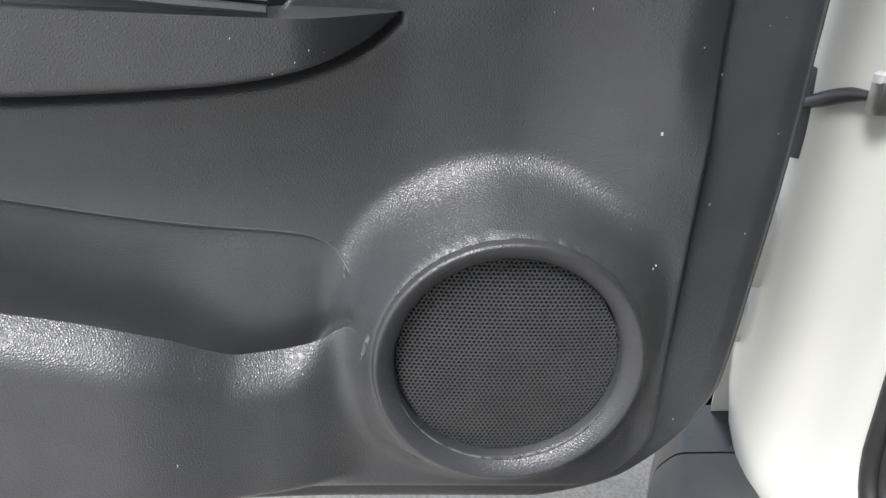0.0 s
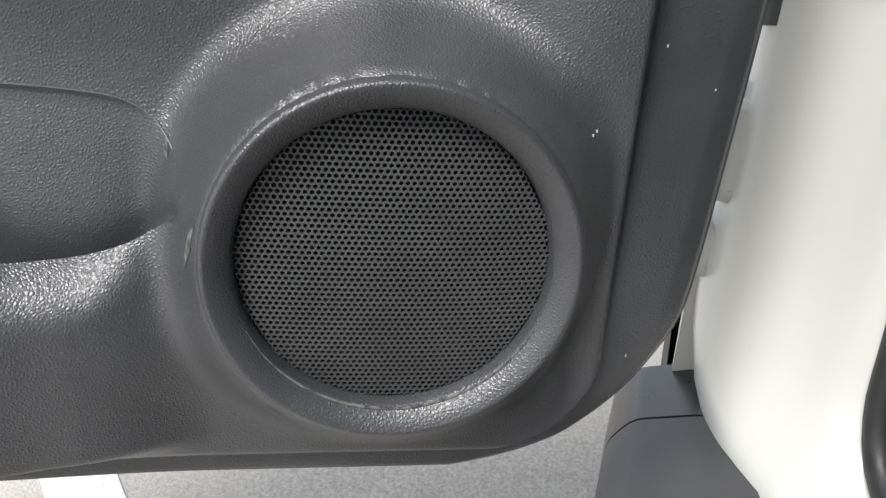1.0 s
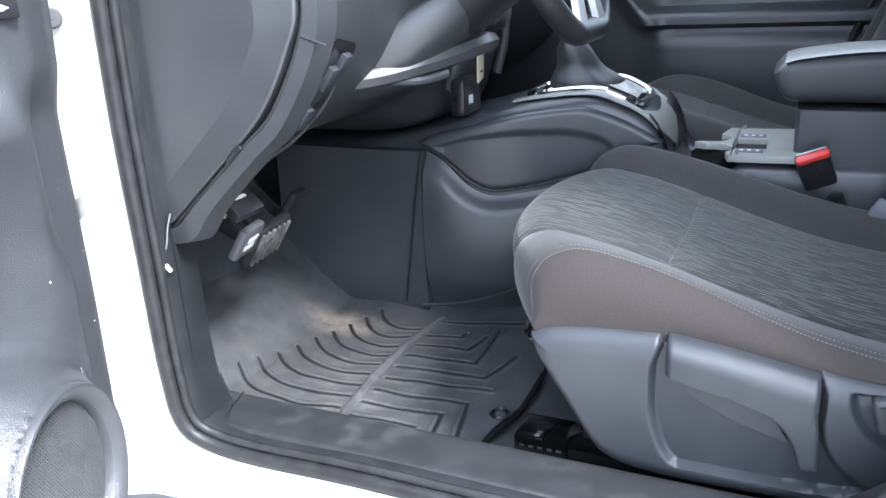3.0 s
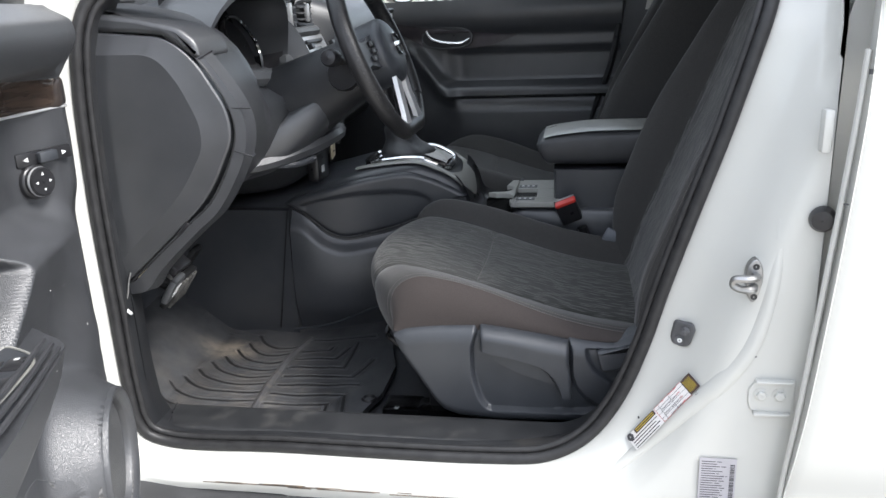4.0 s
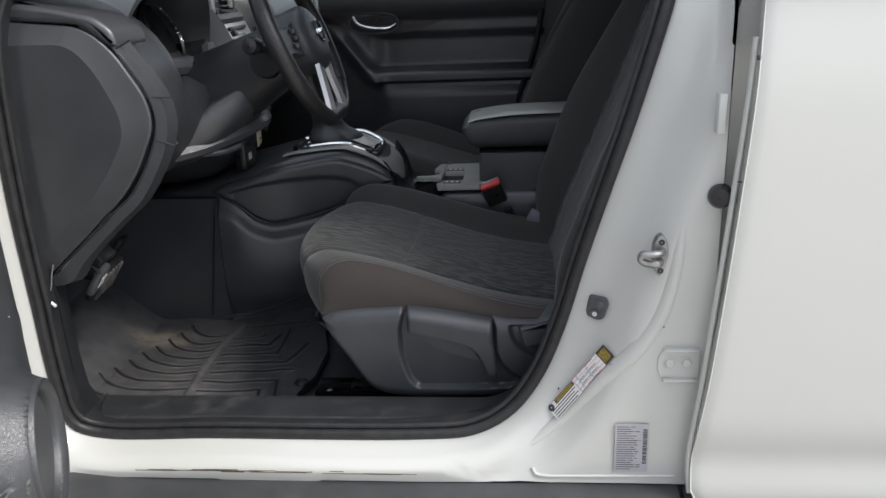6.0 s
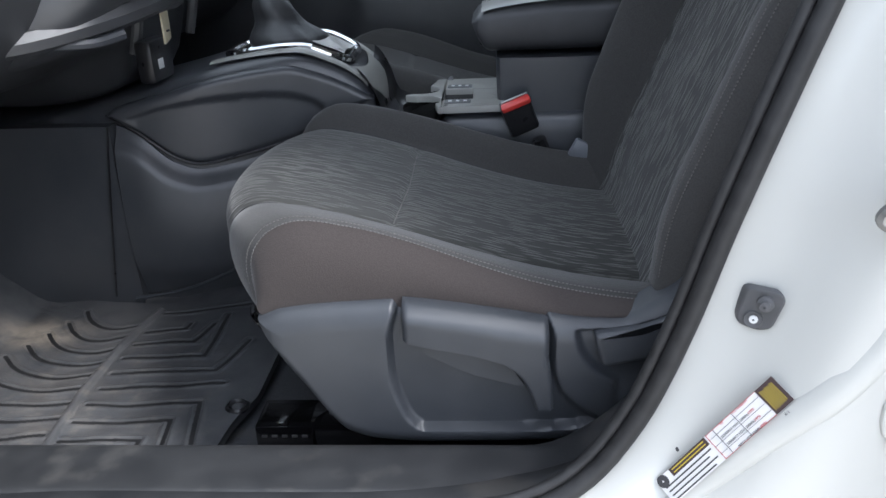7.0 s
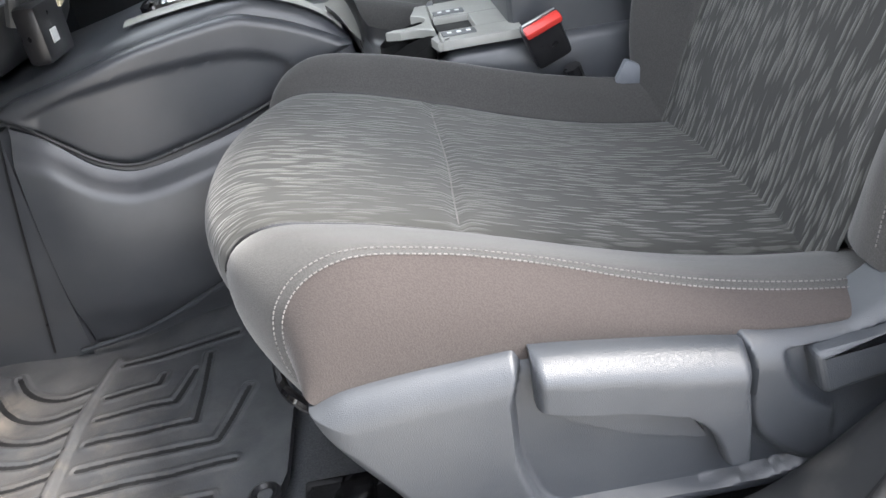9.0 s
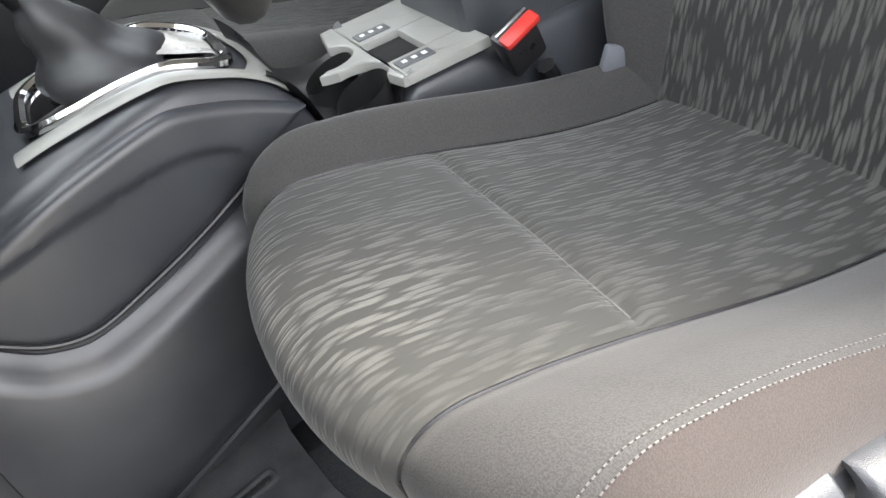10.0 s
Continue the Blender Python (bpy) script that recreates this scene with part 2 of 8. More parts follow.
PAINT = material("white_paint", (0.56, 0.562, 0.53), rough=0.28, rvar=0.0, scale=5, coat=0.7)
DASH = material("dash_plastic", (0.040, 0.042, 0.046), (0.048, 0.050, 0.055), rough=0.36, rvar=0.05, scale=22, bump=0.8, bump_scale=900, bump_kind="leather", distance=0.00012, spec=0.9, big=((0.055, 0.057, 0.060), 6, 0.5, 0.8))
PLASTIC = material("grained_plastic", (0.044, 0.046, 0.050), (0.054, 0.056, 0.061), rough=0.38, rvar=0.04, scale=25, bump=1.0, bump_scale=520, bump_kind="leather", distance=0.00024, spec=0.9, big=((0.052, 0.054, 0.058), 7, 0.5, 0.8))
PLASTIC_FINE = material("fine_plastic", (0.036, 0.040, 0.047), (0.045, 0.049, 0.056), rough=0.40, rvar=0.06, scale=20, bump=0.9, bump_scale=750, bump_kind="leather", distance=0.00014, spec=0.6, big=((0.052, 0.055, 0.060), 6, 0.5, 0.8))
PLASTIC_LIGHT = material("worn_plastic", (0.088, 0.092, 0.098), (0.102, 0.106, 0.110), rough=0.46, rvar=0.06, scale=18, bump=0.6, bump_scale=1300, distance=0.00016, big=((0.105, 0.105, 0.105), 6, 0.55, 0.8))
KICK = material("dark_kick_plastic", (0.014, 0.015, 0.017), (0.021, 0.022, 0.024), rough=0.5, rvar=0.08, scale=20, bump=0.6, bump_scale=1200, distance=0.00016, big=((0.035, 0.034, 0.033), 14, 0.6, 0.78))
CONSOLE = material("console_plastic", (0.044, 0.047, 0.054), (0.054, 0.057, 0.064), rough=0.36, rvar=0.05, scale=18, bump=0.5, bump_scale=1400, distance=0.00012, spec=0.7, big=((0.062, 0.064, 0.07), 5, 0.5, 0.8))
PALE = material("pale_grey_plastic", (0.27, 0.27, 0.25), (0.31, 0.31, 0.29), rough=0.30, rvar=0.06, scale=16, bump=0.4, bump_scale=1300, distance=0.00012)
SMOOTH_BLACK = material("smooth_black", (0.016, 0.016, 0.018), (0.024, 0.024, 0.026), rough=0.3, rvar=0.08, scale=40)
DEEP_BLACK = material("deep_black_foam", (0.004, 0.004, 0.004), (0.007, 0.007, 0.007), rough=0.9, scale=60)
PIANO = material("gloss_black", (0.008, 0.008, 0.009), rough=0.06, rvar=0.02, coat=0.6)
RUBBER = material("seal_rubber", (0.014, 0.014, 0.015), (0.024, 0.024, 0.025), rough=0.5, rvar=0.1, scale=60, bump=0.2, bump_scale=900)
CLADDING = material("dark_cladding", (0.040, 0.041, 0.043), (0.056, 0.057, 0.060), rough=0.5, rvar=0.1, scale=14, bump=0.3, bump_scale=900, big=((0.10, 0.098, 0.095), 5, 0.55, 0.8))
CARPET = material("carpet", (0.055, 0.058, 0.066), (0.090, 0.094, 0.102), rough=0.95, rvar=0.03, scale=500, bump=0.9, bump_scale=900, big=((0.10, 0.098, 0.096), 18, 0.55, 0.8))
CHROME = material("chrome", (0.8, 0.81, 0.82), rough=0.08, metal=1.0, rvar=0.04)
SILVER = material("satin_silver", (0.5, 0.51, 0.52), (0.56, 0.57, 0.58), rough=0.3, metal=0.3, rvar=0.06)
STEEL = material("dull_steel", (0.42, 0.42, 0.42), (0.3, 0.3, 0.29), rough=0.42, metal=1.0, rvar=0.12, scale=60)
ASPHALT = material("asphalt", (0.25, 0.235, 0.21), (0.45, 0.43, 0.39), rough=0.9, rvar=0.05, scale=160, detail=8, mix=(0.3, 0.7), bump=0.8, bump_scale=220, distance=0.004, big=((0.50, 0.475, 0.43), 0.8, 0.4, 0.75))
LINE = material("line_paint", (0.72, 0.71, 0.68), (0.5, 0.49, 0.46), rough=0.8, scale=40, mix=(0.5, 0.75), bump=0.5, bump_scale=220, distance=0.002)
GLASS = clear_glass("window_glass", (0.86, 0.9, 0.88))
TINT = clear_glass("dark_glass", (0.06, 0.065, 0.07), 0.02, 2.3)
HEADLINER = material("headliner", (0.42, 0.41, 0.38), (0.48, 0.47, 0.44), rough=0.95, scale=200, bump=0.3, bump_scale=700)
TRIM_LIGHT = material("light_trim", (0.36, 0.35, 0.32), (0.42, 0.41, 0.38), rough=0.6, scale=30, bump=0.2, bump_scale=900)

# ---- ground ----
def lot_z(x):
    """The car park falls gently towards the car's rear."""
    return -0.055 * (x + 1.6)


def ground_sheet():
    bm = bmesh.new()
    bmesh.ops.create_grid(bm, x_segments=40, y_segments=40, size=400)
    for v in bm.verts:
        v.co.z = lot_z(v.co.x)
    return bm
alone("ground", ground_sheet(), ASPHALT, "light grey weathered asphalt car park surface", "ground", kind="structure")
def stripe():
    c, d = Vector((-0.81, -0.80)), Vector((0.64, 0.77)).normalized()
    s = Vector((d.y, -d.x))
    pts = [c + d * a + s * b for a, b in ((-2.5, -0.05), (2.4, -0.05), (2.4, 0.05), (-2.5, 0.05))]
    return plate([(p.x, p.y) for p in pts], lambda a, b, z: Vector((a, b, z + lot_z(a))), 0.0005, 0.004)
alone("parking_line", stripe(), LINE, "worn white painted parking bay line on asphalt", "road marking", kind="structure", smooth=False)

# ---- car body ----
car = thing("car", "white crossover car parked with its driver door open", "car")
# door opening, front lower corner first, all the way round
OPENING = [(-0.528, 0.437), (-0.30, 0.436), (0.06, 0.438), (0.150, 0.447), (0.215, 0.482), (0.262, 0.545), (0.298, 0.635), (0.329, 0.745),
           (0.366, 0.865), (0.406, 0.992), (0.473, 1.25), (0.492, 1.38), (0.455, 1.48), (0.34, 1.53), (0.10, 1.525), (-0.12, 1.43), (-0.355, 1.29),
           (-0.485, 1.230), (-0.540, 1.185), (-0.563, 1.095), (-0.576, 0.90), (-0.577, 0.70), (-0.575, 0.53), (-0.563, 0.460)]
RIM = smooth_path(OPENING, 200, True)


def lean_in(z):
    """How far the upper body leans towards the middle."""
    return max(0.0, z - 1.12) * 0.30


def rim_point(i, d):
    """A point of the white frame round the opening, d outwards from its edge."""
    n = len(RIM)
    t = RIM[(i + 2) % n] - RIM[(i - 2) % n]
    o = Vector((t.y, -t.x)).normalized()
    p = RIM[i] + o * d
    wb, wa = max(0, o.x) ** 2, max(0, -o.x) ** 2
    ws, wt = max(0, -o.y) ** 2, max(0, o.y) ** 2
    y = (ws * spl(d, [(0, 0.10), (0.006, 0.078), (0.016, 0.05), (0.03, 0.034), (0.06, 0.036), (0.3, 0.040)])
         + wb * spl(d, [(0, 0.128), (0.02, 0.122), (0.05, 0.104), (0.085, 0.06), (0.11, 0.044), (0.3, 0.040)])
         + wa * spl(d, [(0, 0.088), (0.01, 0.066), (0.035, 0.040), (0.055, 0.0), (0.075, -0.022), (0.12, -0.03), (0.3, -0.03)])
         + wt * spl(d, [(0, 0.10), (0.02, 0.075), (0.05, 0.055), (0.3, 0.05)]))
    y += (1 - ws) * lean_in(p.y) * (1 - 0.4 * wa)
    reach = max(ws * 0.052 + 0.0, 0.0) + wb * 0.24 + wa * 0.15 + wt * 0.075
    if o.x > 0 and o.y <= 0:
        reach = 0.052 + 0.25 * sst(0.02, 0.40, o.x)
        p = Vector((min(p.x, 0.515), max(p.y, 0.389)))
    return p, y, reach


def body_frame():
    steps = 18
    rings = []
    for i in range(len(RIM)):
        reach = rim_point(i, 0)[2]
        row = []
        for k in range(steps + 1):
            d = reach * (k / steps) ** 1.35
            p, y, _ = rim_point(i, d)
            row.append(Vector((p.x, y, p.y)))
        row.append(Vector((row[-1].x, row[-1].y + 0.02, row[-1].z)))
        rings.append(row)
    rings.append(rings[0])
    bm = loft(rings, False, False)
    bmesh.ops.remove_doubles(bm, verts=bm.verts, dist=1e-6)
    return bm


part("body_side", body_frame(), PAINT, car, "white painted door frame with sill and pillars")


def along_rim(ins, dy, r, squash=1.0, a=0, b=None):
    pts = []
    n = len(RIM)
    for i in range(a, n if b is None else b, 2):
        p, y, _ = rim_point(i, ins)
        pts.append(Vector((p.x, y + dy, p.y)))
    return pts


def seal_ring(ins, dy, r, sides=10):
    pts = along_rim(ins, dy, r)
    return tube(pts, r, sides, n=240, closed=True)


part("door_seal", seal_ring(-0.004, -0.004, 0.0095), RUBBER, car, "black rubber door seal round the opening")
part("seal_lip", seal_ring(-0.016, 0.004, 0.006), RUBBER, car)


def trim_band():
    """Dark inner trim just inside the seal."""
    rings = []
    n = len(RIM)
    for i in range(0, n, 2):
        row = []
        t = RIM[(i + 2) % n] - RIM[(i - 2) % n]
        back = max(0.0, Vector((t.y, -t.x)).normalized().x) ** 2
        for ins, dy, out in ((-0.006, 0.0, 0.0), (-0.017, 0.006, 0.004), (-0.020, 0.018, 0.016), (-0.014, 0.045, 0.045), (-0.002, 0.085, 0.09)):
            p, y, _ = rim_point(i, ins + out * back)
            row.append(Vector((p.x, y + dy, p.y)))
        rings.append(row)
    rings.append(rings[0])
    bm = loft(rings, False, False)
    bmesh.ops.remove_doubles(bm, verts=bm.verts, dist=1e-6)
    return bm


part("opening_trim", trim_band(), KICK, car, "dark plastic trim inside the door opening")

# sill cladding below the opening
ROCKER = [(0.06, 0.388), (0.014, 0.386), (-0.046, 0.373), (-0.058, 0.350), (-0.058, 0.290), (-0.045, 0.235), (0.06, 0.20)]
END = [(0.05, 0.407), (-0.010, 0.404), (-0.064, 0.386), (-0.082, 0.360), (-0.085, 0.290), (-0.06, 0.210), (0.05, 0.19)]


def cladding_ring(profile, x, dy=0.0, dz=0.0):
    return [Vector((x, p.x + dy, p.y + dz)) for p in round_poly(profile, 0.010, 3)]


def sweep_x(profile, xs):
    return loft([[Vector((x, y, z)) for y, z in profile] for x in xs])


def blend(x):
    t = sst(-0.64, -0.42, x)
    return [tuple(Vector(a).lerp(Vector(b), t)) for a, b in zip(END, ROCKER)]


part("sill_cladding", loft([cladding_ring(blend(x), x) for x in (-0.655, -0.60, -0.55, -0.50, -0.45, -0.40, -0.2, 0.1, 0.3, 0.478)]), CLADDING, car, "dark grey plastic sill cladding")
part("cladding_end", loft([cladding_ring(END, x) for x in (-0.748, -0.74, -0.70, -0.658)]), SMOOTH_BLACK, car, "black plastic end cap of the sill cladding")
part("pillar_base", plate([(0.10, 0.389), (0.53, 0.389), (0.58, 1.15), (0.53, 1.15), (0.47, 0.90), (0.40, 0.62), (0.32, 0.50), (0.22, 0.43), (0.10, 0.405)], lambda a, b, d: Vector((a, d, b)), 0.095, 0.070), PAINT, car)
part("rear_cladding", loft([cladding_ring(ROCKER, x, -0.015, -0.004) for x in (0.486, 0.8, 1.2, 1.6)]), CLADDING, car)

# rear door
EDGE = [(0.385, 0.500), (0.40, 0.490), (0.442, 0.488), (0.618, 0.503), (0.875, 0.522), (1.05, 0.533), (1.152, 0.536)]


def rear_skin(u, v):
    """v: upwards; u: rearwards, with the front edge turned in."""
    z = 0.386 + (1.150 - 0.386) * v
    x0 = spl(z, EDGE)
    y = -0.018 + (z - 0.80) ** 2 * 0.10 + 0.010 * math.exp(-((z - 0.46) / 0.04) ** 2) + 0.006 * sst(1.0, 1.15, z)
    if u < 0.12:
        a = u / 0.12
        return (x0 + 0.006 - 0.006 * math.sin(a * math.pi / 2) + 0.012 * max(0, 0.3 - a), y + 0.05 * (1 - a) ** 2, z)
    a = (u - 0.12) / 0.88
    roll = 0.010 * math.exp(-a * 60)
    return (x0 + 1.0 * a ** 1.5, y + roll, z)


rear_door = part("rear_door", sheet(rear_skin, 44, 40), PAINT, car, "closed white rear door")
part("edge_guard", tube([(spl(z, EDGE) - 0.002, 0.012, z) for z in (0.395, 0.45, 0.6, 0.8, 1.0, 1.09)], 0.004, 6), PAINT, rear_door)
part("chrome_strip", sweep_x([(0.004, 1.150), (-0.006, 1.152), (-0.009, 1.160), (-0.006, 1.168), (0.006, 1.170)], [0.532, 0.9, 1.5]), CHROME, rear_door, "bright chrome window strip")
part("window_post", plate(round_poly([(0.528, 1.170), (0.612, 1.170), (0.652, 1.45), (0.575, 1.47)], 0.004), lambda a, b, d: Vector((a, d + lean_in(b), b)), 0.03, 0.004, 0.002), PIANO, rear_door)
part("post_seam", tube([(0.614, 0.004, 1.171), (0.632, 0.040, 1.30), (0.652, 0.085, 1.45)], 0.003, 6), SILVER, rear_door)
part("window_pane", sheet(lambda u, v: (0.615 + 0.9 * u + 0.13 * v * (1 - u), 0.012 + lean_in(1.17 + 0.32 * v), 1.17 + 0.32 * v), 6, 6), TINT, rear_door, "dark tinted rear window", smooth=True)
part("window_backing", rbox((1.06, 0.20, 1.33), (0.88, 0.02, 0.34), 0.004), SMOOTH_BLACK, rear_door)


# roof, glass and far side that close the cabin
def roof(u, v):
    x = -0.05 + 1.75 * u
    y = 0.20 + 1.44 * v
    return (x, y, 1.565 + 0.035 * math.sin(math.pi * v) + 0.03 * math.sin(math.pi * u) - 0.02 * (u > 0.99))
part("roof", thick_sheet(roof, 16, 12, (0, 0, 0.03)), PAINT, car)
part("roof_lining", sheet(lambda u, v: (lambda p: (p[0], p[1], p[2] - 0.03))(roof(u, v)), 16, 12), HEADLINER, car)
WS_BOTTOM, WS_TOP = (-1.12, 1.155), (-0.08, 1.555)


def screen(u, v):
    y = 0.16 + 1.52 * u
    inset = 0.10 * v
    y = 0.92 + (y - 0.92) * (1 - inset)
    bow = 0.10 * (1 - (2 * u - 1) ** 2)
    return (WS_BOTTOM[0] + (WS_TOP[0] - WS_BOTTOM[0]) * v - bow * (1 - 0.6 * v), y, WS_BOTTOM[1] + (WS_TOP[1] - WS_BOTTOM[1]) * v + 0.03 * math.sin(math.pi * v))
ws = part("windscreen", sheet(screen, 16, 10), GLASS, car, "clear windscreen")
ws.visible_shadow = False


def far_y(y):
    return 1.84 - y


def far_pillar(x0, z0, x1, z1, w, depth=0.05):
    pts = [(x0, 1.70, z0), ((x0 + x1) / 2, 1.66, (z0 + z1) / 2), (x1, 1.60, z1)]
    return tube(pts, w, 10, n=14, squash=0.7)


part("pillar", far_pillar(-1.12, 1.13, -0.08, 1.55, 0.05), PLASTIC_LIGHT, car, "dark windscreen pillar trim")
part("far_rail", tube([(-0.08, 1.60, 1.55), (0.5, 1.62, 1.56), (1.6, 1.60, 1.52)], 0.05, 8), HEADLINER, car)
part("far_pillar", sheet(lambda u, v: (0.405 + 0.07 * v + (0.10 - 0.01 * v) * u, 1.69 - 0.03 * math.sin(math.pi * u) - 0.11 * v * v, 1.11 + 0.45 * v), 8, 16), TRIM_LIGHT, car, "pale plastic pillar trim beside the passenger seat")
part("far_quarter", sheet(lambda u, v: (0.30 + 1.46 * u, 1.74, 0.35 + 0.80 * v), 4, 4), PLASTIC_FINE, car)
fw = part("far_window", sheet(lambda u, v: (0.50 + 1.1 * u, 1.76 - 0.12 * v, 1.15 + 0.40 * v), 4, 4), GLASS, car)
fw.visible_shadow = False
part("tailgate", sheet(lambda u, v: (1.72, 0.10 + 1.64 * u, 0.35 + 1.25 * v), 4, 4), PLASTIC_FINE, car)
part("floor_pan", rbox((0.15, 0.92, 0.29), (3.0, 1.66, 0.03), 0.01), CARPET, car)
part("firewall", sheet(lambda u, v: (-1.02 - 0.02 * v, 0.12 + 1.6 * u, 0.28 + 0.87 * v), 4, 8), CARPET, car)
part("near_quarter", rbox((1.12, 0.16, 0.75), (1.18, 0.03, 0.78), 0.01), PLASTIC_FINE, car)


# front wing, wheel and bonnet
def wing(u, v):
    x = -0.735 - 1.15 * u
    top = 1.10 - 0.16 * u
    arch = 0.0
    r = math.hypot((x + 1.13), 0.0)
    low = 0.36 if abs(x + 1.13) > 0.39 else 0.36 + math.sqrt(max(0.0, 0.39 ** 2 - (x + 1.13) ** 2)) + 0.0
    z = low + (top - low) * v
    return (x, -0.035 + 0.10 * u * u + 0.05 * max(0, z - 0.9), z)
part("front_wing", thick_sheet(wing, 60, 12, (0, 0.02, 0)), PAINT, car, "white front wing")
part("bonnet", thick_sheet(lambda u, v: (-1.12 - 0.85 * u - 0.1 * math.sin(math.pi * v), 0.02 + 1.80 * v, 1.10 - 0.17 * u + 0.05 * math.sin(math.pi * v)), 10, 12, (0, 0, -0.02)), PAINT, car)
part("wheel_well", sheet(lambda u, v: (-1.13 + 0.37 * math.cos(math.pi * u), 0.0 + 0.20 * v, 0.36 + 0.37 * math.sin(math.pi * u)), 20, 3), SMOOTH_BLACK, car)
tyre_prof = [(0.225, 0.0), (0.30, -0.005), (0.338, 0.02), (0.35, 0.05), (0.352, 0.11), (0.35, 0.17), (0.338, 0.20), (0.30, 0.225), (0.225, 0.22)]
wheel = part("wheel", lathe(tyre_prof, (-1.13, -0.01, 0.352), (0, 1, 0), 48), RUBBER, car, "front wheel with a black tyre")
part("rim", lathe([(0.02, 0.05), (0.06, 0.03), (0.19, 0.035), (0.222, 0.02), (0.226, 0.10), (0.1, 0.12)], (-1.13, -0.01, 0.352), (0, 1, 0), 40), SILVER, wheel)
# ---- driver door, swung open ----
DOOR_M = pose(-0.62, 0.03, 0, 0, 0, -67)
door = thing("driver_door", "open driver door with black moulded trim and white outer skin", "car door", m=DOOR_M)
GX, GZ = 0.2915, 0.602          # speaker centre


def front_edge(z):
    return spl(z, [(0.447, 0.262), (0.452, 0.236), (0.462, 0.200), (0.476, 0.172), (0.518, 0.133), (0.562, 0.113), (0.645, 0.106), (0.75, 0.100), (0.86, 0.098), (1.0, 0.090), (1.18, 0.070)])


def rounded(u, z, u0, z0, r):
    """Distance inside a corner at (u0, z0) that is open to larger u and z."""
    a, b = u - u0, z - z0
    if a < r and b < r:
        return r - math.hypot(r - a, r - b)
    return min(a, b)


def pocket_lip(u):
    return spl(u, [(0.38, 0.648), (0.395, 0.630), (0.410, 0.616), (0.43, 0.605), (0.455, 0.598), (0.480, 0.597), (0.505, 0.605), (0.53, 0.617), (0.57, 0.628), (0.64, 0.638), (1.0, 0.672)])


def pocket_top(u):
    return spl(u, [(0.385, 0.612), (0.395, 0.628), (0.402, 0.641), (0.412, 0.656), (0.425, 0.667), (0.445, 0.672), (0.53, 0.678), (0.64, 0.691), (1.0, 0.74)])


def rest_low(u):
    return spl(u, [(0.34, 0.888), (0.355, 0.858), (0.372, 0.833), (0.395, 0.812), (0.42, 0.798), (0.46, 0.785), (0.50, 0.778), (0.62, 0.766), (1.0, 0.75)])


def rest_top(u):
    return 0.832 + 0.10 * max(0, u - 0.62)


def grip_top(u):
    return spl(u, [(0.37, 0.905), (0.40, 0.928), (0.449, 0.955), (0.52, 0.982), (0.577, 1.0), (0.75, 1.025), (1.0, 1.03)])


def pod_fall(r, foot):
    """Fall of the speaker pod from its ring outwards: a steep cone, then a hollow foot. 0 at the ring, 1 on the panel."""
    a = max(0.0, r - 0.0935)
    cone = 0.019
    whole = cone + foot * 0.5
    if a < cone:
        return a / whole
    b = min(a - cone, foot)
    return (cone + b - b * b / (2 * foot)) / whole


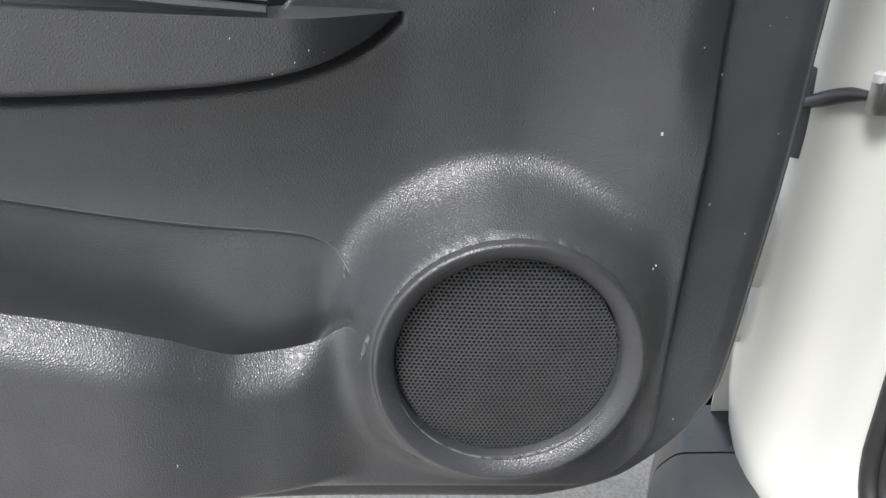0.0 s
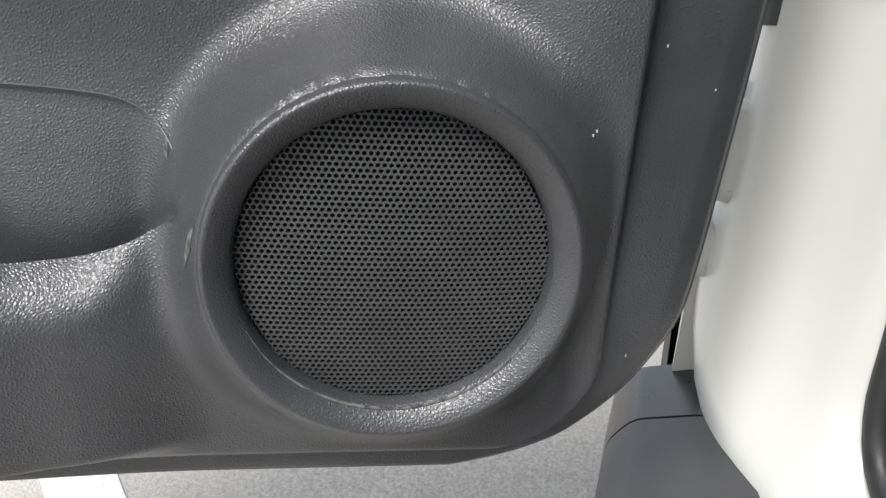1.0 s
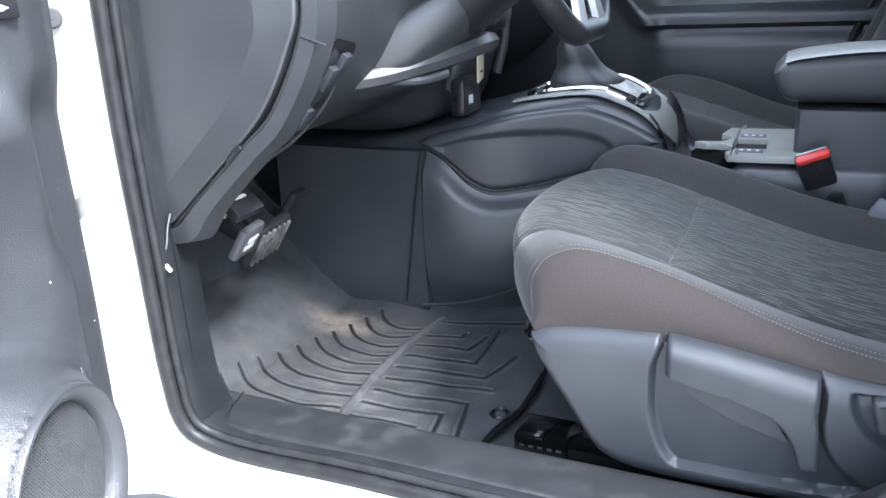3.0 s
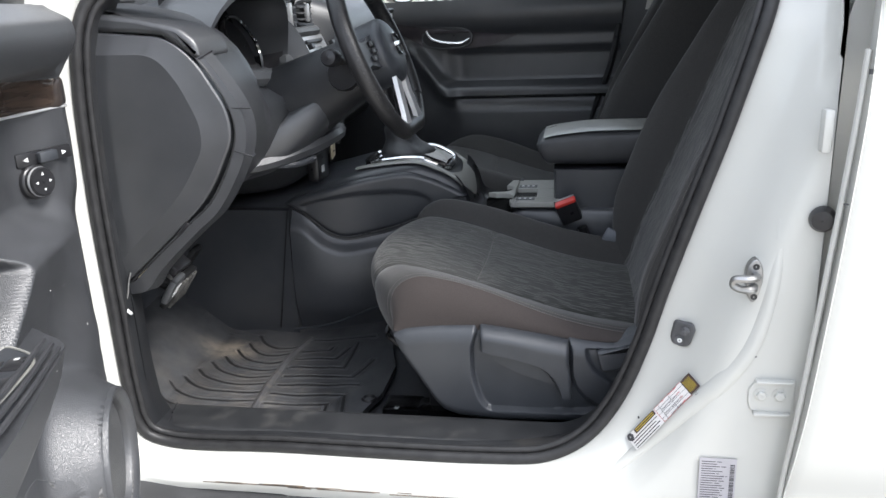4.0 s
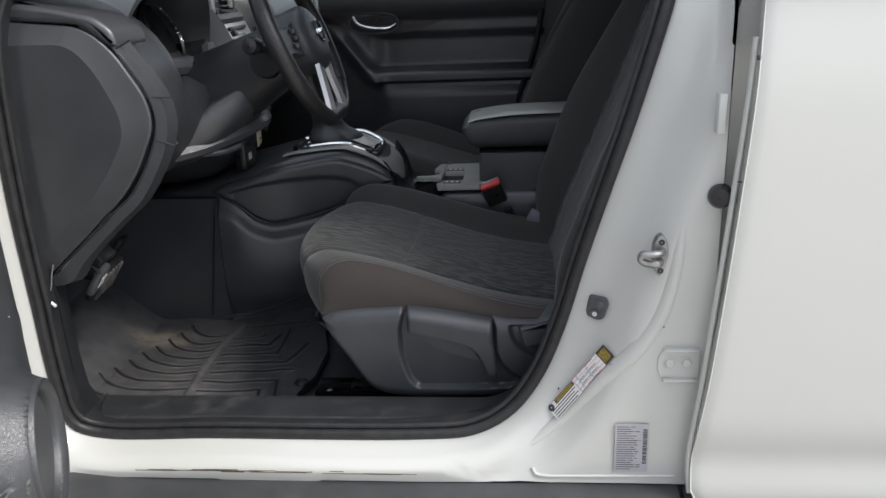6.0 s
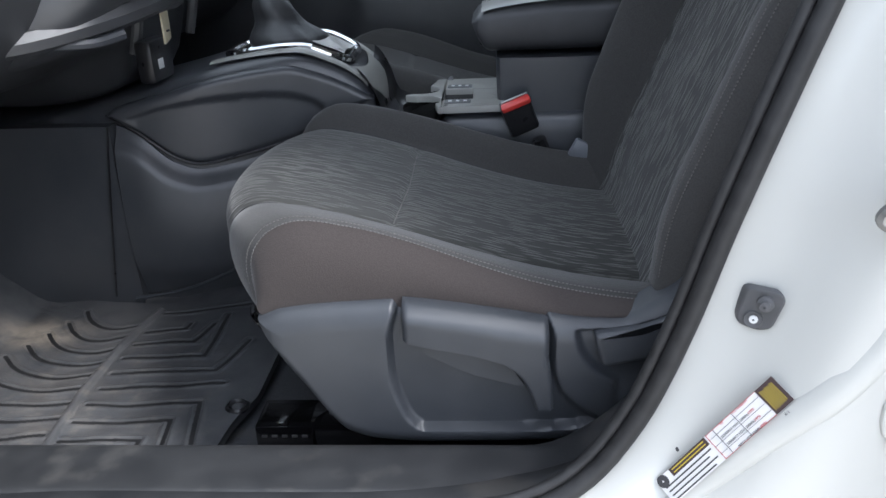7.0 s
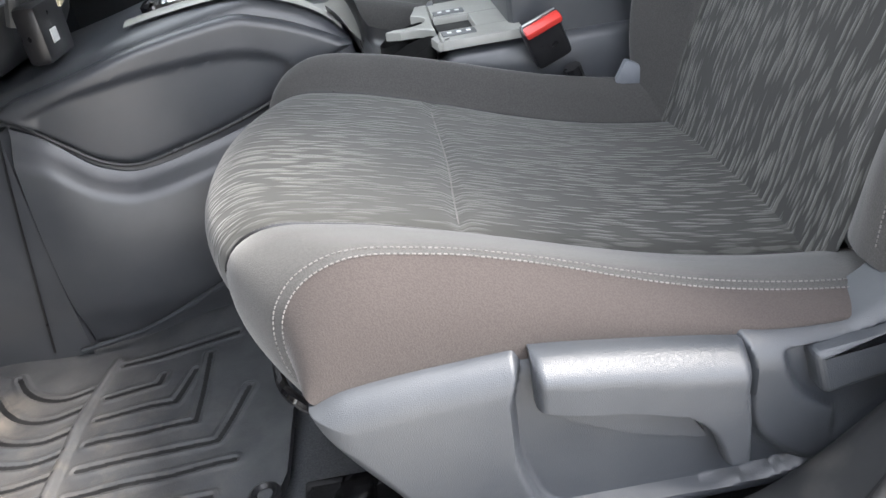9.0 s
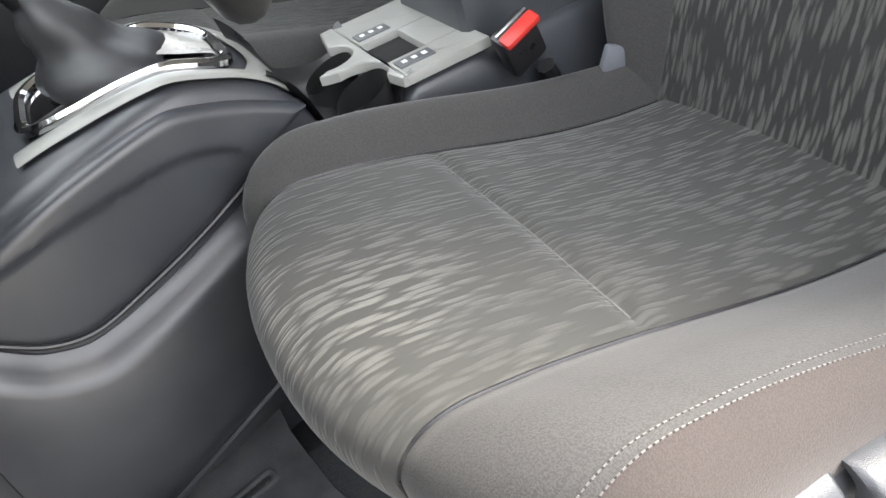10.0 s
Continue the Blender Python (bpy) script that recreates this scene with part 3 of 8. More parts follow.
def relief(u, z):
    """How far the door trim stands out at a place of the door."""
    d = rounded(u, z, 0.1645, 0.4690, 0.065)
    n = 0.066 + 0.003 * sst(0.0, 0.02, u - front_edge(z))
    step = sst(-0.001, 0.004, d)
    step *= 1 - sst(0.70, 0.84, z) * (1 - sst(0.0, 0.05, u - 0.15))
    n += 0.012 * step
    # swelling of the lower trim
    n += 0.014 * sst(0.02, 0.10, d) * (1 - sst(0.56, 0.70, z)) 
    # shallow fold rising towards the handle
    f = (z - 0.712) * 0.642 - (u - 0.178) * 0.767
    n += 0.007 * sst(0.0, 0.05, f) * step * (1 - sst(0.9, 1.0, z))
    n += 0.006 * sst(0.40, 0.55, u) * (1 - sst(0.62, 0.76, z))
    # the panel lies deeper above the pod and the pocket
    n -= 0.036 * sst(0.50, 0.68, z) * (1 - sst(0.745, 0.93, z)) * sst(0.0, 0.13, d)
    # speaker pod
    r = math.hypot(u - GX, z - GZ)
    pod = 1 - pod_fall(r, 0.018 + 0.009 * sst(-0.02, 0.10, z - GZ))
    if n < 0.1125:
        n += (0.1125 - n) * pod * sst(-0.001, 0.02, d)
    # hollow beside the pod, towards the front edge
    n -= 0.010 * math.exp(-((u - 0.186) / 0.014) ** 2) * math.exp(-((z - 0.575) / 0.07) ** 2) * step
    if r < 0.101:
        n = n + (0.1085 - n) * (1 - sst(0.0945, 0.099, r))
    if r < 0.0915:
        n = 0.1085 - 0.080 * (1 - sst(0.0855, 0.0915, r))
    # map pocket
    if u > 0.384 and z < 0.80:
        lip, top = pocket_lip(u), pocket_top(u)
        lower = 0.104 + 0.026 * sst(0.44, 0.56, u)
        if z <= lip + 0.002 and r > 0.100:
            w = sst(0.386, 0.46, u)
            round_lip = 0.026 * sst(0.396, 0.45, u) * (1 - min(1, max(0, (lip - z) / 0.034))) ** 2
            bulge = lower - round_lip
            n = n + (bulge - n) * w * sst(0.470, 0.488, z)
        if top > lip:
            inside = 1 - sst(top - 0.0025, top + 0.001, z)
            if z > lip and z < top + 0.001:
                n -= (0.0015 + 0.012 * sst(0.0, 0.05, top - z)) * inside * sst(0.396, 0.432, u)
    # armrest
    lo, hi = rest_low(u), rest_top(u)
    if u > 0.335 and z > lo - 0.03 and z < 1.02 and lo < hi:
        if z < lo:
            n -= 0.010 * math.exp(-((z - lo) / 0.006) ** 2)
        elif z < hi:
            k = (z - lo) / max(hi - lo, 0.004)
            n += (0.099 + 0.010 * min(1, k) - n) * sst(0.36, 0.44, u) * sst(-0.05, 0.18, k)
            n -= 0.004 * math.exp(-((z - lo) / 0.004) ** 2)
    # upper door: shelf, grip hollow and belt
    edge = spl(z, [(0.83, 0.450), (0.86, 0.425), (0.885, 0.395), (0.905, 0.372)])
    g = sst(edge - 0.004, edge + 0.014, u) * (1 - sst(grip_top(u) - 0.014, grip_top(u), z)) if z > hi and u > 0.34 else 0.0
    # upper front: a ridge along the edge, then a ramp down to the handle
    w = sst(0.895, 0.95, z) * (1 - sst(1.088, 1.112, z))
    if w > 0:
        n += (spl(u, [(0.05, 0.068), (0.09, 0.072), (0.13, 0.081), (0.16, 0.084), (0.185, 0.078), (0.245, 0.040), (0.275, 0.030), (0.46, 0.006), (0.70, 0.012), (1.06, 0.05)]) - n) * w
    n += (-0.006 - n) * g * sst(hi, hi + 0.004, z)
    if z > 0.86:
        n += 0.004 * sst(0.90, 1.02, z) * (1 - g) + 0.015 * sst(1.09, 1.15, z)
        belt = 1.092 + 0.02 * sst(0.1, 0.6, u)
        n += 0.020 * math.sin(math.pi * min(1, max(0, (z - belt) / (1.185 - belt)))) ** 0.6 * (z > belt)
    e = u - front_edge(z)
    n -= 0.004 * (1 - sst(0.0, 0.006, e)) + 0.020 * sst(1.160, 1.182, z)
    n -= 0.010 * (1 - sst(0.447, 0.453, z))
    return n


ROWS_OF = ((60, 0.0), (4, 0.0), (30, 0.0), (4, 0.0), (40, 0.0), (4, 0.0), (20, 0.0), (4, 0.0), (120, 0.0))


POCKET_A, POCKET_B = 64, 94


def heights(u):
    """Rows of the trim sheet: they follow the pocket's lip, its seam and the armrest."""
    w = max(u, 0.408)
    lip = pocket_lip(w)
    top = max(pocket_top(w), lip + 0.014)
    lo, hi = rest_low(max(u, 0.36)), rest_top(u)
    lo = min(lo, hi - 0.012)
    knots = (0.447, lip - 0.003, lip + 0.0015, top - 0.003, top + 0.0015, lo - 0.004, lo + 0.002, hi, hi + 0.004, 1.1825)
    out = []
    for (n, _), a, b in zip(ROWS_OF, knots, knots[1:]):
        out += [a + (b - a) * k / n for k in range(n)]
    return out + [knots[-1]]


def trim_sheet():
    cols = 340
    bm = bmesh.new()
    grid = []
    for i in range(cols + 1):
        s = (i / cols) ** 1.25
        column = []
        for z in heights(0.11 + 0.95 * s):
            u0 = front_edge(z)
            u = u0 + (1.06 - u0) * s
            column.append(bm.verts.new((u, relief(u, z), z)))
        # the map pocket goes down behind its lip
        u = column[POCKET_A].co.x
        if u > 0.40:
            deep = 0.058 * sst(0.400, 0.47, u)
            a, e = column[POCKET_A - 3].co.copy(), column[POCKET_B].co.copy()
            inner = a.y - 0.006 - 0.004 * sst(0.42, 0.5, u)
            wall = min(inner - 0.004, relief(u, a.z + 0.012))
            way = smooth_path([(a.y, a.z), (inner, a.z - 0.3 * deep), (inner - 0.002, a.z - 0.85 * deep), ((inner + wall) / 2, a.z - deep), (wall, a.z - 0.8 * deep), (wall, a.z + 0.010), ((wall + e.y) / 2, (a.z + 0.010 + e.z) / 2), (e.y, e.z)], POCKET_B - POCKET_A + 4)
            for k, p in enumerate(way):
                v = column[POCKET_A - 3 + k]
                v.co = (v.co.x, p.x, p.y)
        grid.append(column)
    m = len(grid[0])
    for a, b in zip(grid, grid[1:]):
        for k in range(m - 1):
            bm.faces.new((a[k], b[k], b[k + 1], a[k + 1]))
    # turned-in edges
    front = grid[0]
    inner = [bm.verts.new((v.co.x + 0.006, v.co.y - 0.045, v.co.z)) for v in front]
    for i in range(m - 1):
        bm.faces.new((front[i], front[i + 1], inner[i + 1], inner[i]))
    low = [c[0] for c in grid]
    under = [bm.verts.new((v.co.x, v.co.y - 0.03, v.co.z + 0.004)) for v in low]
    for k in range(cols):
        bm.faces.new((low[k + 1], low[k], under[k], under[k + 1]))
    return bm


trim = part("trim_panel", trim_sheet(), PLASTIC, door, "black grained plastic door trim with a map pocket", sharp=75)


part("speaker_rim", lathe([(0.0962, 0.1070), (0.0952, 0.1122), (0.0942, 0.1140), (0.0930, 0.1145), (0.0915, 0.1142), (0.0860, 0.1105), (0.0818, 0.1065), (0.0806, 0.1045), (0.0800, 0.094)], (GX, 0, GZ), (0, 1, 0), 96), PLASTIC, door, "raised plastic ring round the speaker")


# perforated speaker cover
def perforated():
    bm = bmesh.new()
    p = 0.0033
    R = 0.0800
    cache = {}
    def vert(x, z, deep=0.0):
        key = (round(x * 1e5), round(z * 1e5), round(deep * 1e5))
        if key not in cache:
            r = math.hypot(x, z)
            cache[key] = bm.verts.new((GX + x, 0.0975 + 0.004 * (1 - (r / R) ** 2) + deep, GZ + z))
        return cache[key]
    rows = int(R / (p * 0.866)) + 1
    for j in range(-rows, rows + 1):
        for i in range(-rows - 2, rows + 3):
            cx = i * p + (p / 2 if j % 2 else 0)
            cz = j * p * 0.8660254
            if math.hypot(cx, cz) > R:
                continue
            o, q, b = [], [], []
            for k in range(6):
                a = math.pi / 6 + k * math.pi / 3
                o.append((cx + p / math.sqrt(3) * math.cos(a), cz + p / math.sqrt(3) * math.sin(a)))
                q.append((cx + 0.00128 * math.cos(a), cz + 0.00128 * math.sin(a)))
            for k in range(6):
                m = (k + 1) % 6
                bm.faces.new((vert(*o[k]), vert(*o[m]), vert(*q[m]), vert(*q[k])))
                bm.faces.new((vert(*q[k]), vert(*q[m]), vert(*q[m], -0.0012), vert(*q[k], -0.0012)))
    return bm


GRILLE = material("grille_paint", (0.064, 0.066, 0.068), (0.076, 0.078, 0.08), rough=0.42, rvar=0.06, scale=40)
grille = part("speaker_grille", perforated(), GRILLE, door, "round black perforated metal speaker grille", smooth=False)
part("speaker_cone", lathe([(0.001, -0.035), (0.05, -0.02), (0.088, -0.012), (0.088, 0.0), (0.089, -0.045)], (GX, 0.0985, GZ), (0, 1, 0), 40), DEEP_BLACK, door)
# worn bright line round the lower edge of the speaker rim
SCUFF = material("scuffed_plastic", (0.16, 0.16, 0.16), (0.05, 0.05, 0.05), rough=0.7, scale=220, mix=(0.4, 0.62), bump=0.3, bump_scale=800)
part("worn_edge", tube([(GX + 0.0818 * math.cos(a), 0.1068, GZ + 0.0818 * math.sin(a)) for a in [math.radians(x) for x in range(205, 345, 10)]], lambda s: 0.0003 + 0.0007 * math.sin(math.pi * s), 6), SCUFF, trim)


def scuff(u, z, w, h, turn, rng, skew=0.2):
    pts = []
    for k in range(14):
        a = 2 * math.pi * k / 14
        r = 0.55 + 0.45 * rng.random()
        x, y = w * r * math.cos(a), h * r * math.sin(a)
        x += skew * y
        pts.append((x * math.cos(turn) - y * math.sin(turn), x * math.sin(turn) + y * math.cos(turn)))
    bm = bmesh.new()
    vs = [bm.verts.new((u + x, relief(u + x, z + y) + 0.0007, z + y)) for x, y in pts]
    c = bm.verts.new((u, relief(u, z) + 0.0009, z))
    for k in range(14):
        bm.faces.new((vs[k], vs[(k + 1) % 14], c))
    return bm


rng = random.Random(5)
for u, z, w, h, a in ((0.336, 0.530, 0.009, 0.004, -0.7), (0.353, 0.513, 0.005, 0.0022, 0.6), (0.318, 0.5215, 0.008, 0.0018, -0.35), (0.392, 0.612, 0.002, 0.016, 0.45), (0.409, 0.648, 0.0014, 0.008, 0.2)):
    part("scuff_mark", scuff(u, z, w, h, a, rng), SCUFF, trim)
# dust specks and lint
LINT = material("lint", (0.6, 0.6, 0.58), rough=0.9)
for k in range(46):
    u, z = rng.uniform(0.11, 0.6), rng.uniform(0.66, 0.85) if k % 3 else rng.uniform(0.5, 0.7)
    if math.hypot(u - GX, z - GZ) < 0.11 or relief(u, z) < 0.06:
        continue
    s = rng.uniform(0.0003, 0.0007)
    part("dust_speck", rbox((u, relief(u, z) + 0.0002, z), (s, s, s * rng.uniform(1, 3)), 0), LINT, trim, smooth=False)
part("dust_speck", rbox((0.199, relief(0.199, 0.763) + 0.0004, 0.763), (0.0013, 0.0008, 0.0022), 0), LINT, trim, smooth=False)
# stitched seam over the map pocket
part("pocket_seam", tube([(u, relief(u, pocket_top(u) + 0.003) + 0.0002, pocket_top(u) + 0.0012) for u in (0.405, 0.415, 0.43, 0.46, 0.5, 0.56, 0.64, 0.75, 0.9)], 0.0006, 5), PLASTIC_LIGHT, trim)

# mirror switch, knob and handle on the upper trim
def on_door(u, z, lift=0.0):
    return Vector((u, relief(u, z) + lift, z))


SW = PLASTIC_FINE
MARK = material("white_mark", (0.75, 0.76, 0.76), rough=0.6)
knob_at = on_door(0.227, 0.971, 0.001)
KN = Vector((0.57, 0.82, 0.05))
part("switch_plate", rbox(on_door(0.211, 1.000, 0.001), (0.084, 0.006, 0.018), 0.003, rot=Matrix.Rotation(-0.62, 3, "Z")), SMOOTH_BLACK, door)
part("slider", rbox(on_door(0.211, 1.000, 0.001) + Vector((0.003, 0.005, 0)), (0.028, 0.010, 0.014), 0.003, rot=Matrix.Rotation(-0.62, 3, "Z")), PLASTIC_FINE, door)
for du, s in ((-0.029, 1), (0.029, -1)):
    part("arrow", plate([(du - 0.004 * s, 0.0), (du + 0.003 * s, 0.003), (du + 0.003 * s, -0.003)], lambda a, b, d: on_door(0.211, 1.000, 0.001) + Vector((0.81 * a + 0.58 * d, -0.58 * a + 0.81 * d, b)), 0.002, 0.0036), MARK, door, smooth=False)
knob = part("mirror_knob", lathe([(0.022, -0.004), (0.022, 0.004), (0.0205, 0.006), (0.0185, 0.007), (0.0185, 0.015), (0.0165, 0.018), (0.001, 0.0175)], knob_at, KN, 32), SMOOTH_BLACK, door, "round black mirror adjusting knob")
part("knob_ring", lathe([(0.0186, 0.011), (0.0192, 0.013), (0.0186, 0.015)], knob_at, KN, 32), SILVER, knob)
for k in range(4):
    a = math.pi / 2 * k
    part("arrow", plate([(0.010 * math.cos(a) + 0.0024 * math.cos(a + t), 0.010 * math.sin(a) + 0.0024 * math.sin(a + t)) for t in (0, 2.3, -2.3)], lambda p, q, d: knob_at + Vector((0.82 * p + 0.57 * d, -0.57 * p + 0.82 * d, q + 0.05 * d)), 0.0165, 0.0184), MARK, knob, smooth=False)


def oval(cu, cz, w, h, n=36, tilt=0.0):
    out = []
    for k in range(n):
        a = 2 * math.pi * k / n
        x = w * abs(math.cos(a)) ** 0.8 * (1 if math.cos(a) > 0 else -1)
        y = h * abs(math.sin(a)) ** 0.8 * (1 if math.sin(a) > 0 else -1)
        out.append((cu + x * math.cos(tilt) - y * math.sin(tilt), cz + x * math.sin(tilt) + y * math.cos(tilt)))
    return out


# glossy dark wood-look strip under the belt
WOOD = material("wood_look", (0.030, 0.022, 0.018), (0.055, 0.040, 0.032), rough=0.12, rvar=0.04, scale=14, stretch=(1, 1, 9), coat=0.8)
def strip(u, v):
    a = 0.078 + 0.75 * u
    lo = spl(a, [(0.07, 1.048), (0.20, 1.056), (0.40, 1.052), (0.46, 1.045), (0.80, 1.062)])
    hi = 1.091 + 0.02 * sst(0.1, 0.6, a)
    z = lo + (hi - lo) * v
    return (a, relief(a, z) + 0.003 - 0.003 * (abs(2 * v - 1) ** 6), z)
part("wood_strip", sheet(strip, 50, 8), WOOD, door, "glossy dark wood-look trim strip")
part("strip_edge", tube([(a, relief(a, spl(a, [(0.07, 1.048), (0.20, 1.056), (0.40, 1.052), (0.46, 1.045), (0.80, 1.062)])) + 0.002, spl(a, [(0.07, 1.048), (0.20, 1.056), (0.40, 1.052), (0.46, 1.045), (0.80, 1.062)])) for a in (0.08, 0.14, 0.2, 0.3, 0.4)], 0.0018, 6), SILVER, door)
HZ, HU = 1.034, 0.430
def dish(u, lift):
    """On the sloping plane round the handle."""
    return relief(HU, HZ) - 0.15 * (u - HU) + lift
bez = part("handle_bezel", tube([(p[0], dish(p[0], 0.005), p[1]) for p in oval(HU, HZ, 0.115, 0.050, 28)], 0.0065, 8, n=56, closed=True), SILVER, door, "oval handle surround")
part("handle_recess", plate(oval(HU, HZ, 0.112, 0.048), lambda a, b, d: Vector((a, dish(a, d), b)), -0.004, 0.002), SMOOTH_BLACK, door)
part("inner_handle", tube([(HU - 0.085, dish(HU - 0.085, 0.006), HZ + 0.020), (HU - 0.075, dish(HU - 0.075, 0.016), HZ - 0.012), (HU - 0.02, dish(HU - 0.02, 0.026), HZ - 0.026), (HU + 0.05, dish(HU + 0.05, 0.024), HZ - 0.020), (HU + 0.09, dish(HU + 0.09, 0.012), HZ - 0.005)], lambda q: 0.009 + 0.007 * math.sin(math.pi * min(1, q * 1.4)), 10, n=26, squash=0.6), CHROME, door, "chrome inside door handle")

# window switches on the armrest
def shelf_z(u):
    return 0.8365 + 0.10 * max(0, u - 0.50)
base = part("switch_panel", plate(round_poly([(0.435, 0.050), (0.66, 0.038), (0.735, 0.050), (0.72, 0.088), (0.48, 0.094)], 0.022), lambda a, b, d: Vector((a, b, shelf_z(a) + d)), -0.03, 0.004, 0.003), PLASTIC_FINE, door, "window switch panel on the armrest")
part("panel_edge", tube([(a, b, shelf_z(a) + 0.0035) for a, b in round_poly([(0.435, 0.050), (0.66, 0.038), (0.735, 0.050), (0.72, 0.088), (0.48, 0.094)], 0.022)], 0.0016, 6, closed=True, n=80), PALE, base)
for u, n, w in ((0.500, 0.079, 0.036), (0.505, 0.056, 0.036), (0.565, 0.078, 0.046), (0.570, 0.054, 0.046), (0.640, 0.074, 0.046), (0.645, 0.051, 0.046)):
    sw_ = part("window_switch", rbox((u, n, shelf_z(u) + 0.0055), (w, 0.021, 0.007), 0.003, 3, rot=Matrix.Rotation(-0.12, 3, "Y")), SMOOTH_BLACK, base)
    part("switch_mark", rbox((u - 0.006, n, shelf_z(u) + 0.0096), (0.006, 0.004, 0.0008), 0, rot=Matrix.Rotation(-0.18, 3, "Y")), MARK, sw_, smooth=False)
# padded armrest top with a doubled seam
LEATHER = material("soft_black_pad", (0.036, 0.037, 0.040), (0.048, 0.049, 0.052), rough=0.4, rvar=0.06, scale=20, bump=1.0, bump_scale=700, bump_kind="leather", distance=0.0001)
def pad(u, v):
    a = 0.475 + 0.57 * u
    n = 0.092 - 0.056 * (1 - v) * sst(0.30, 0.55, u) - 0.004 * (1 - v)
    return (a, n, shelf_z(a) + 0.005 + 0.006 * math.sin(math.pi * v) ** 0.5)
part("armrest_pad", sheet(pad, 30, 14), LEATHER, door, "soft black armrest pad with doubled seam")
for off in (0.093, 0.100, 0.106):
    part("pad_seam", tube([(u, off, shelf_z(u) + 0.009 - (off - 0.093) * 0.9) for u in (0.45, 0.55, 0.7, 0.85, 1.04)], 0.0030, 6), LEATHER, door)

# window frame, sail and glass
part("sail_trim", thick_sheet(lambda u, v: (0.02 + 0.345 * u * (1 - 0.42 * v) + 0.06 * v, 0.030 + 0.02 * math.sin(math.pi * v), 1.172 + 0.20 * v), 10, 8, (0, -0.03, 0)), PLASTIC_FINE, door, "black triangular mirror corner trim")
part("corner_button", lathe([(0.007, 0), (0.007, 0.003), (0.001, 0.004)], (0.06, 0.052, 1.235), (0, 1, 0), 14), SILVER, door)
gl = part("window_pane", sheet(lambda u, v: (0.32 + 0.66 * u + 0.0 * v, 0.012 - 0.11 * v, 1.17 + 0.34 * v), 6, 6), GLASS, door)
gl.visible_shadow = False
part("belt_seal", tube([(0.05, 0.045, 1.176), (0.5, 0.045, 1.180), (1.05, 0.045, 1.184)], 0.008, 8), RUBBER, door)
part("window_frame", tube([(0.20, 0.0, 1.18), (0.36, -0.03, 1.30), (0.62, -0.085, 1.46), (0.92, -0.105, 1.51), (1.04, -0.09, 1.45), (1.06, 0.0, 1.18)], 0.018, 8, n=40), SMOOTH_BLACK, door)

# outer skin
def skin(u, v):
    z = 0.425 + 0.745 * v
    a = front_edge(max(z, 0.4475)) - 0.030 - 0.012 * (1 - v)
    x = a + (1.10 - a) * u
    return (x, -0.050 - 0.014 * math.sin(math.pi * v) + 0.035 * (1 - sst(0, 0.03, u)) , z)
part("outer_skin", thick_sheet(skin, 30, 24, (0, 0.012, 0)), PAINT, door, "white outer door skin")
def inner_shell(u, v):
    z = 0.438 + 0.72 * v
    a = front_edge(max(z, 0.4475)) - 0.004
    return (a + (1.08 - a) * u, -0.016, z)
part("inner_shell", thick_sheet(inner_shell, 20, 20, (0, -0.024, 0)), PAINT, door)
# ---- dashboard ----
dash = thing("dashboard", "dark grey moulded dashboard with air vents and screen", "dashboard")
D_NEAR = [(-1.10, 1.13), (-0.95, 1.172), (-0.75, 1.188), (-0.58, 1.182), (-0.47, 1.155), (-0.410, 1.11), (-0.376, 1.05), (-0.366, 0.99), (-0.388, 0.925), (-0.442, 0.85), (-0.518, 0.772), (-0.575, 0.735), (-0.65, 0.72), (-0.90, 0.72)]
D_MID = [(-1.10, 1.14), (-0.95, 1.19), (-0.75, 1.212), (-0.62, 1.213), (-0.575, 1.205), (-0.545, 1.18), (-0.525, 1.12), (-0.480, 1.04), (-0.455, 0.97), (-0.455, 0.90), (-0.47, 0.82), (-0.50, 0.75), (-0.60, 0.72), (-0.90, 0.72)]
D_FAR = [(-1.10, 1.14), (-0.95, 1.185), (-0.75, 1.205), (-0.60, 1.20), (-0.50, 1.18), (-0.44, 1.14), (-0.42, 1.08), (-0.43, 1.00), (-0.45, 0.93), (-0.50, 0.86), (-0.56, 0.80), (-0.62, 0.76), (-0.68, 0.74), (-0.90, 0.74)]


def dash_section(y, n=44):
    a, b = sst(0.70, 0.80, y), sst(1.02, 1.12, y)
    well = sst(0.325, 0.375, y) * (1 - sst(0.685, 0.735, y))
    rise = 0.050 * sst(0.16, 0.36, y) * (1 - a)
    pts = []
    for p, q, r in zip(D_NEAR, D_MID, D_FAR):
        v = Vector(p).lerp(Vector(q), a).lerp(Vector(r), b)
        x, z = v.x, v.y + rise * (1 - sst(0.735, 0.87, v.y))
        if z > 0.98 and x > -0.72:
            x, z = x - 0.15 * well * sst(0.98, 1.06, z), z - 0.075 * well * sst(1.06, 1.16, z)
        pts.append((x, z))
    return [Vector((p.x, y, p.y)) for p in smooth_path(pts, n)]


ys = [0.128 + (1.735 - 0.128) * k / 96 for k in range(97)]
part("dash_body", loft([dash_section(y) for y in ys], False, False), DASH, dash, "dark grained dashboard shell", sharp=50)
CAP = [(-0.560, 1.143), (-0.428, 1.130), (-0.386, 1.096), (-0.343, 1.020), (-0.340, 0.975), (-0.392, 0.878), (-0.558, 0.735), (-0.580, 0.735)]
FIELD = [(-0.560, 1.108), (-0.448, 1.106), (-0.414, 1.066), (-0.386, 1.000), (-0.386, 0.962), (-0.432, 0.888), (-0.566, 0.768), (-0.578, 0.768)]
ROUND = [0.004, 0.03, 0.03, 0.03, 0.03, 0.05, 0.004, 0.004]
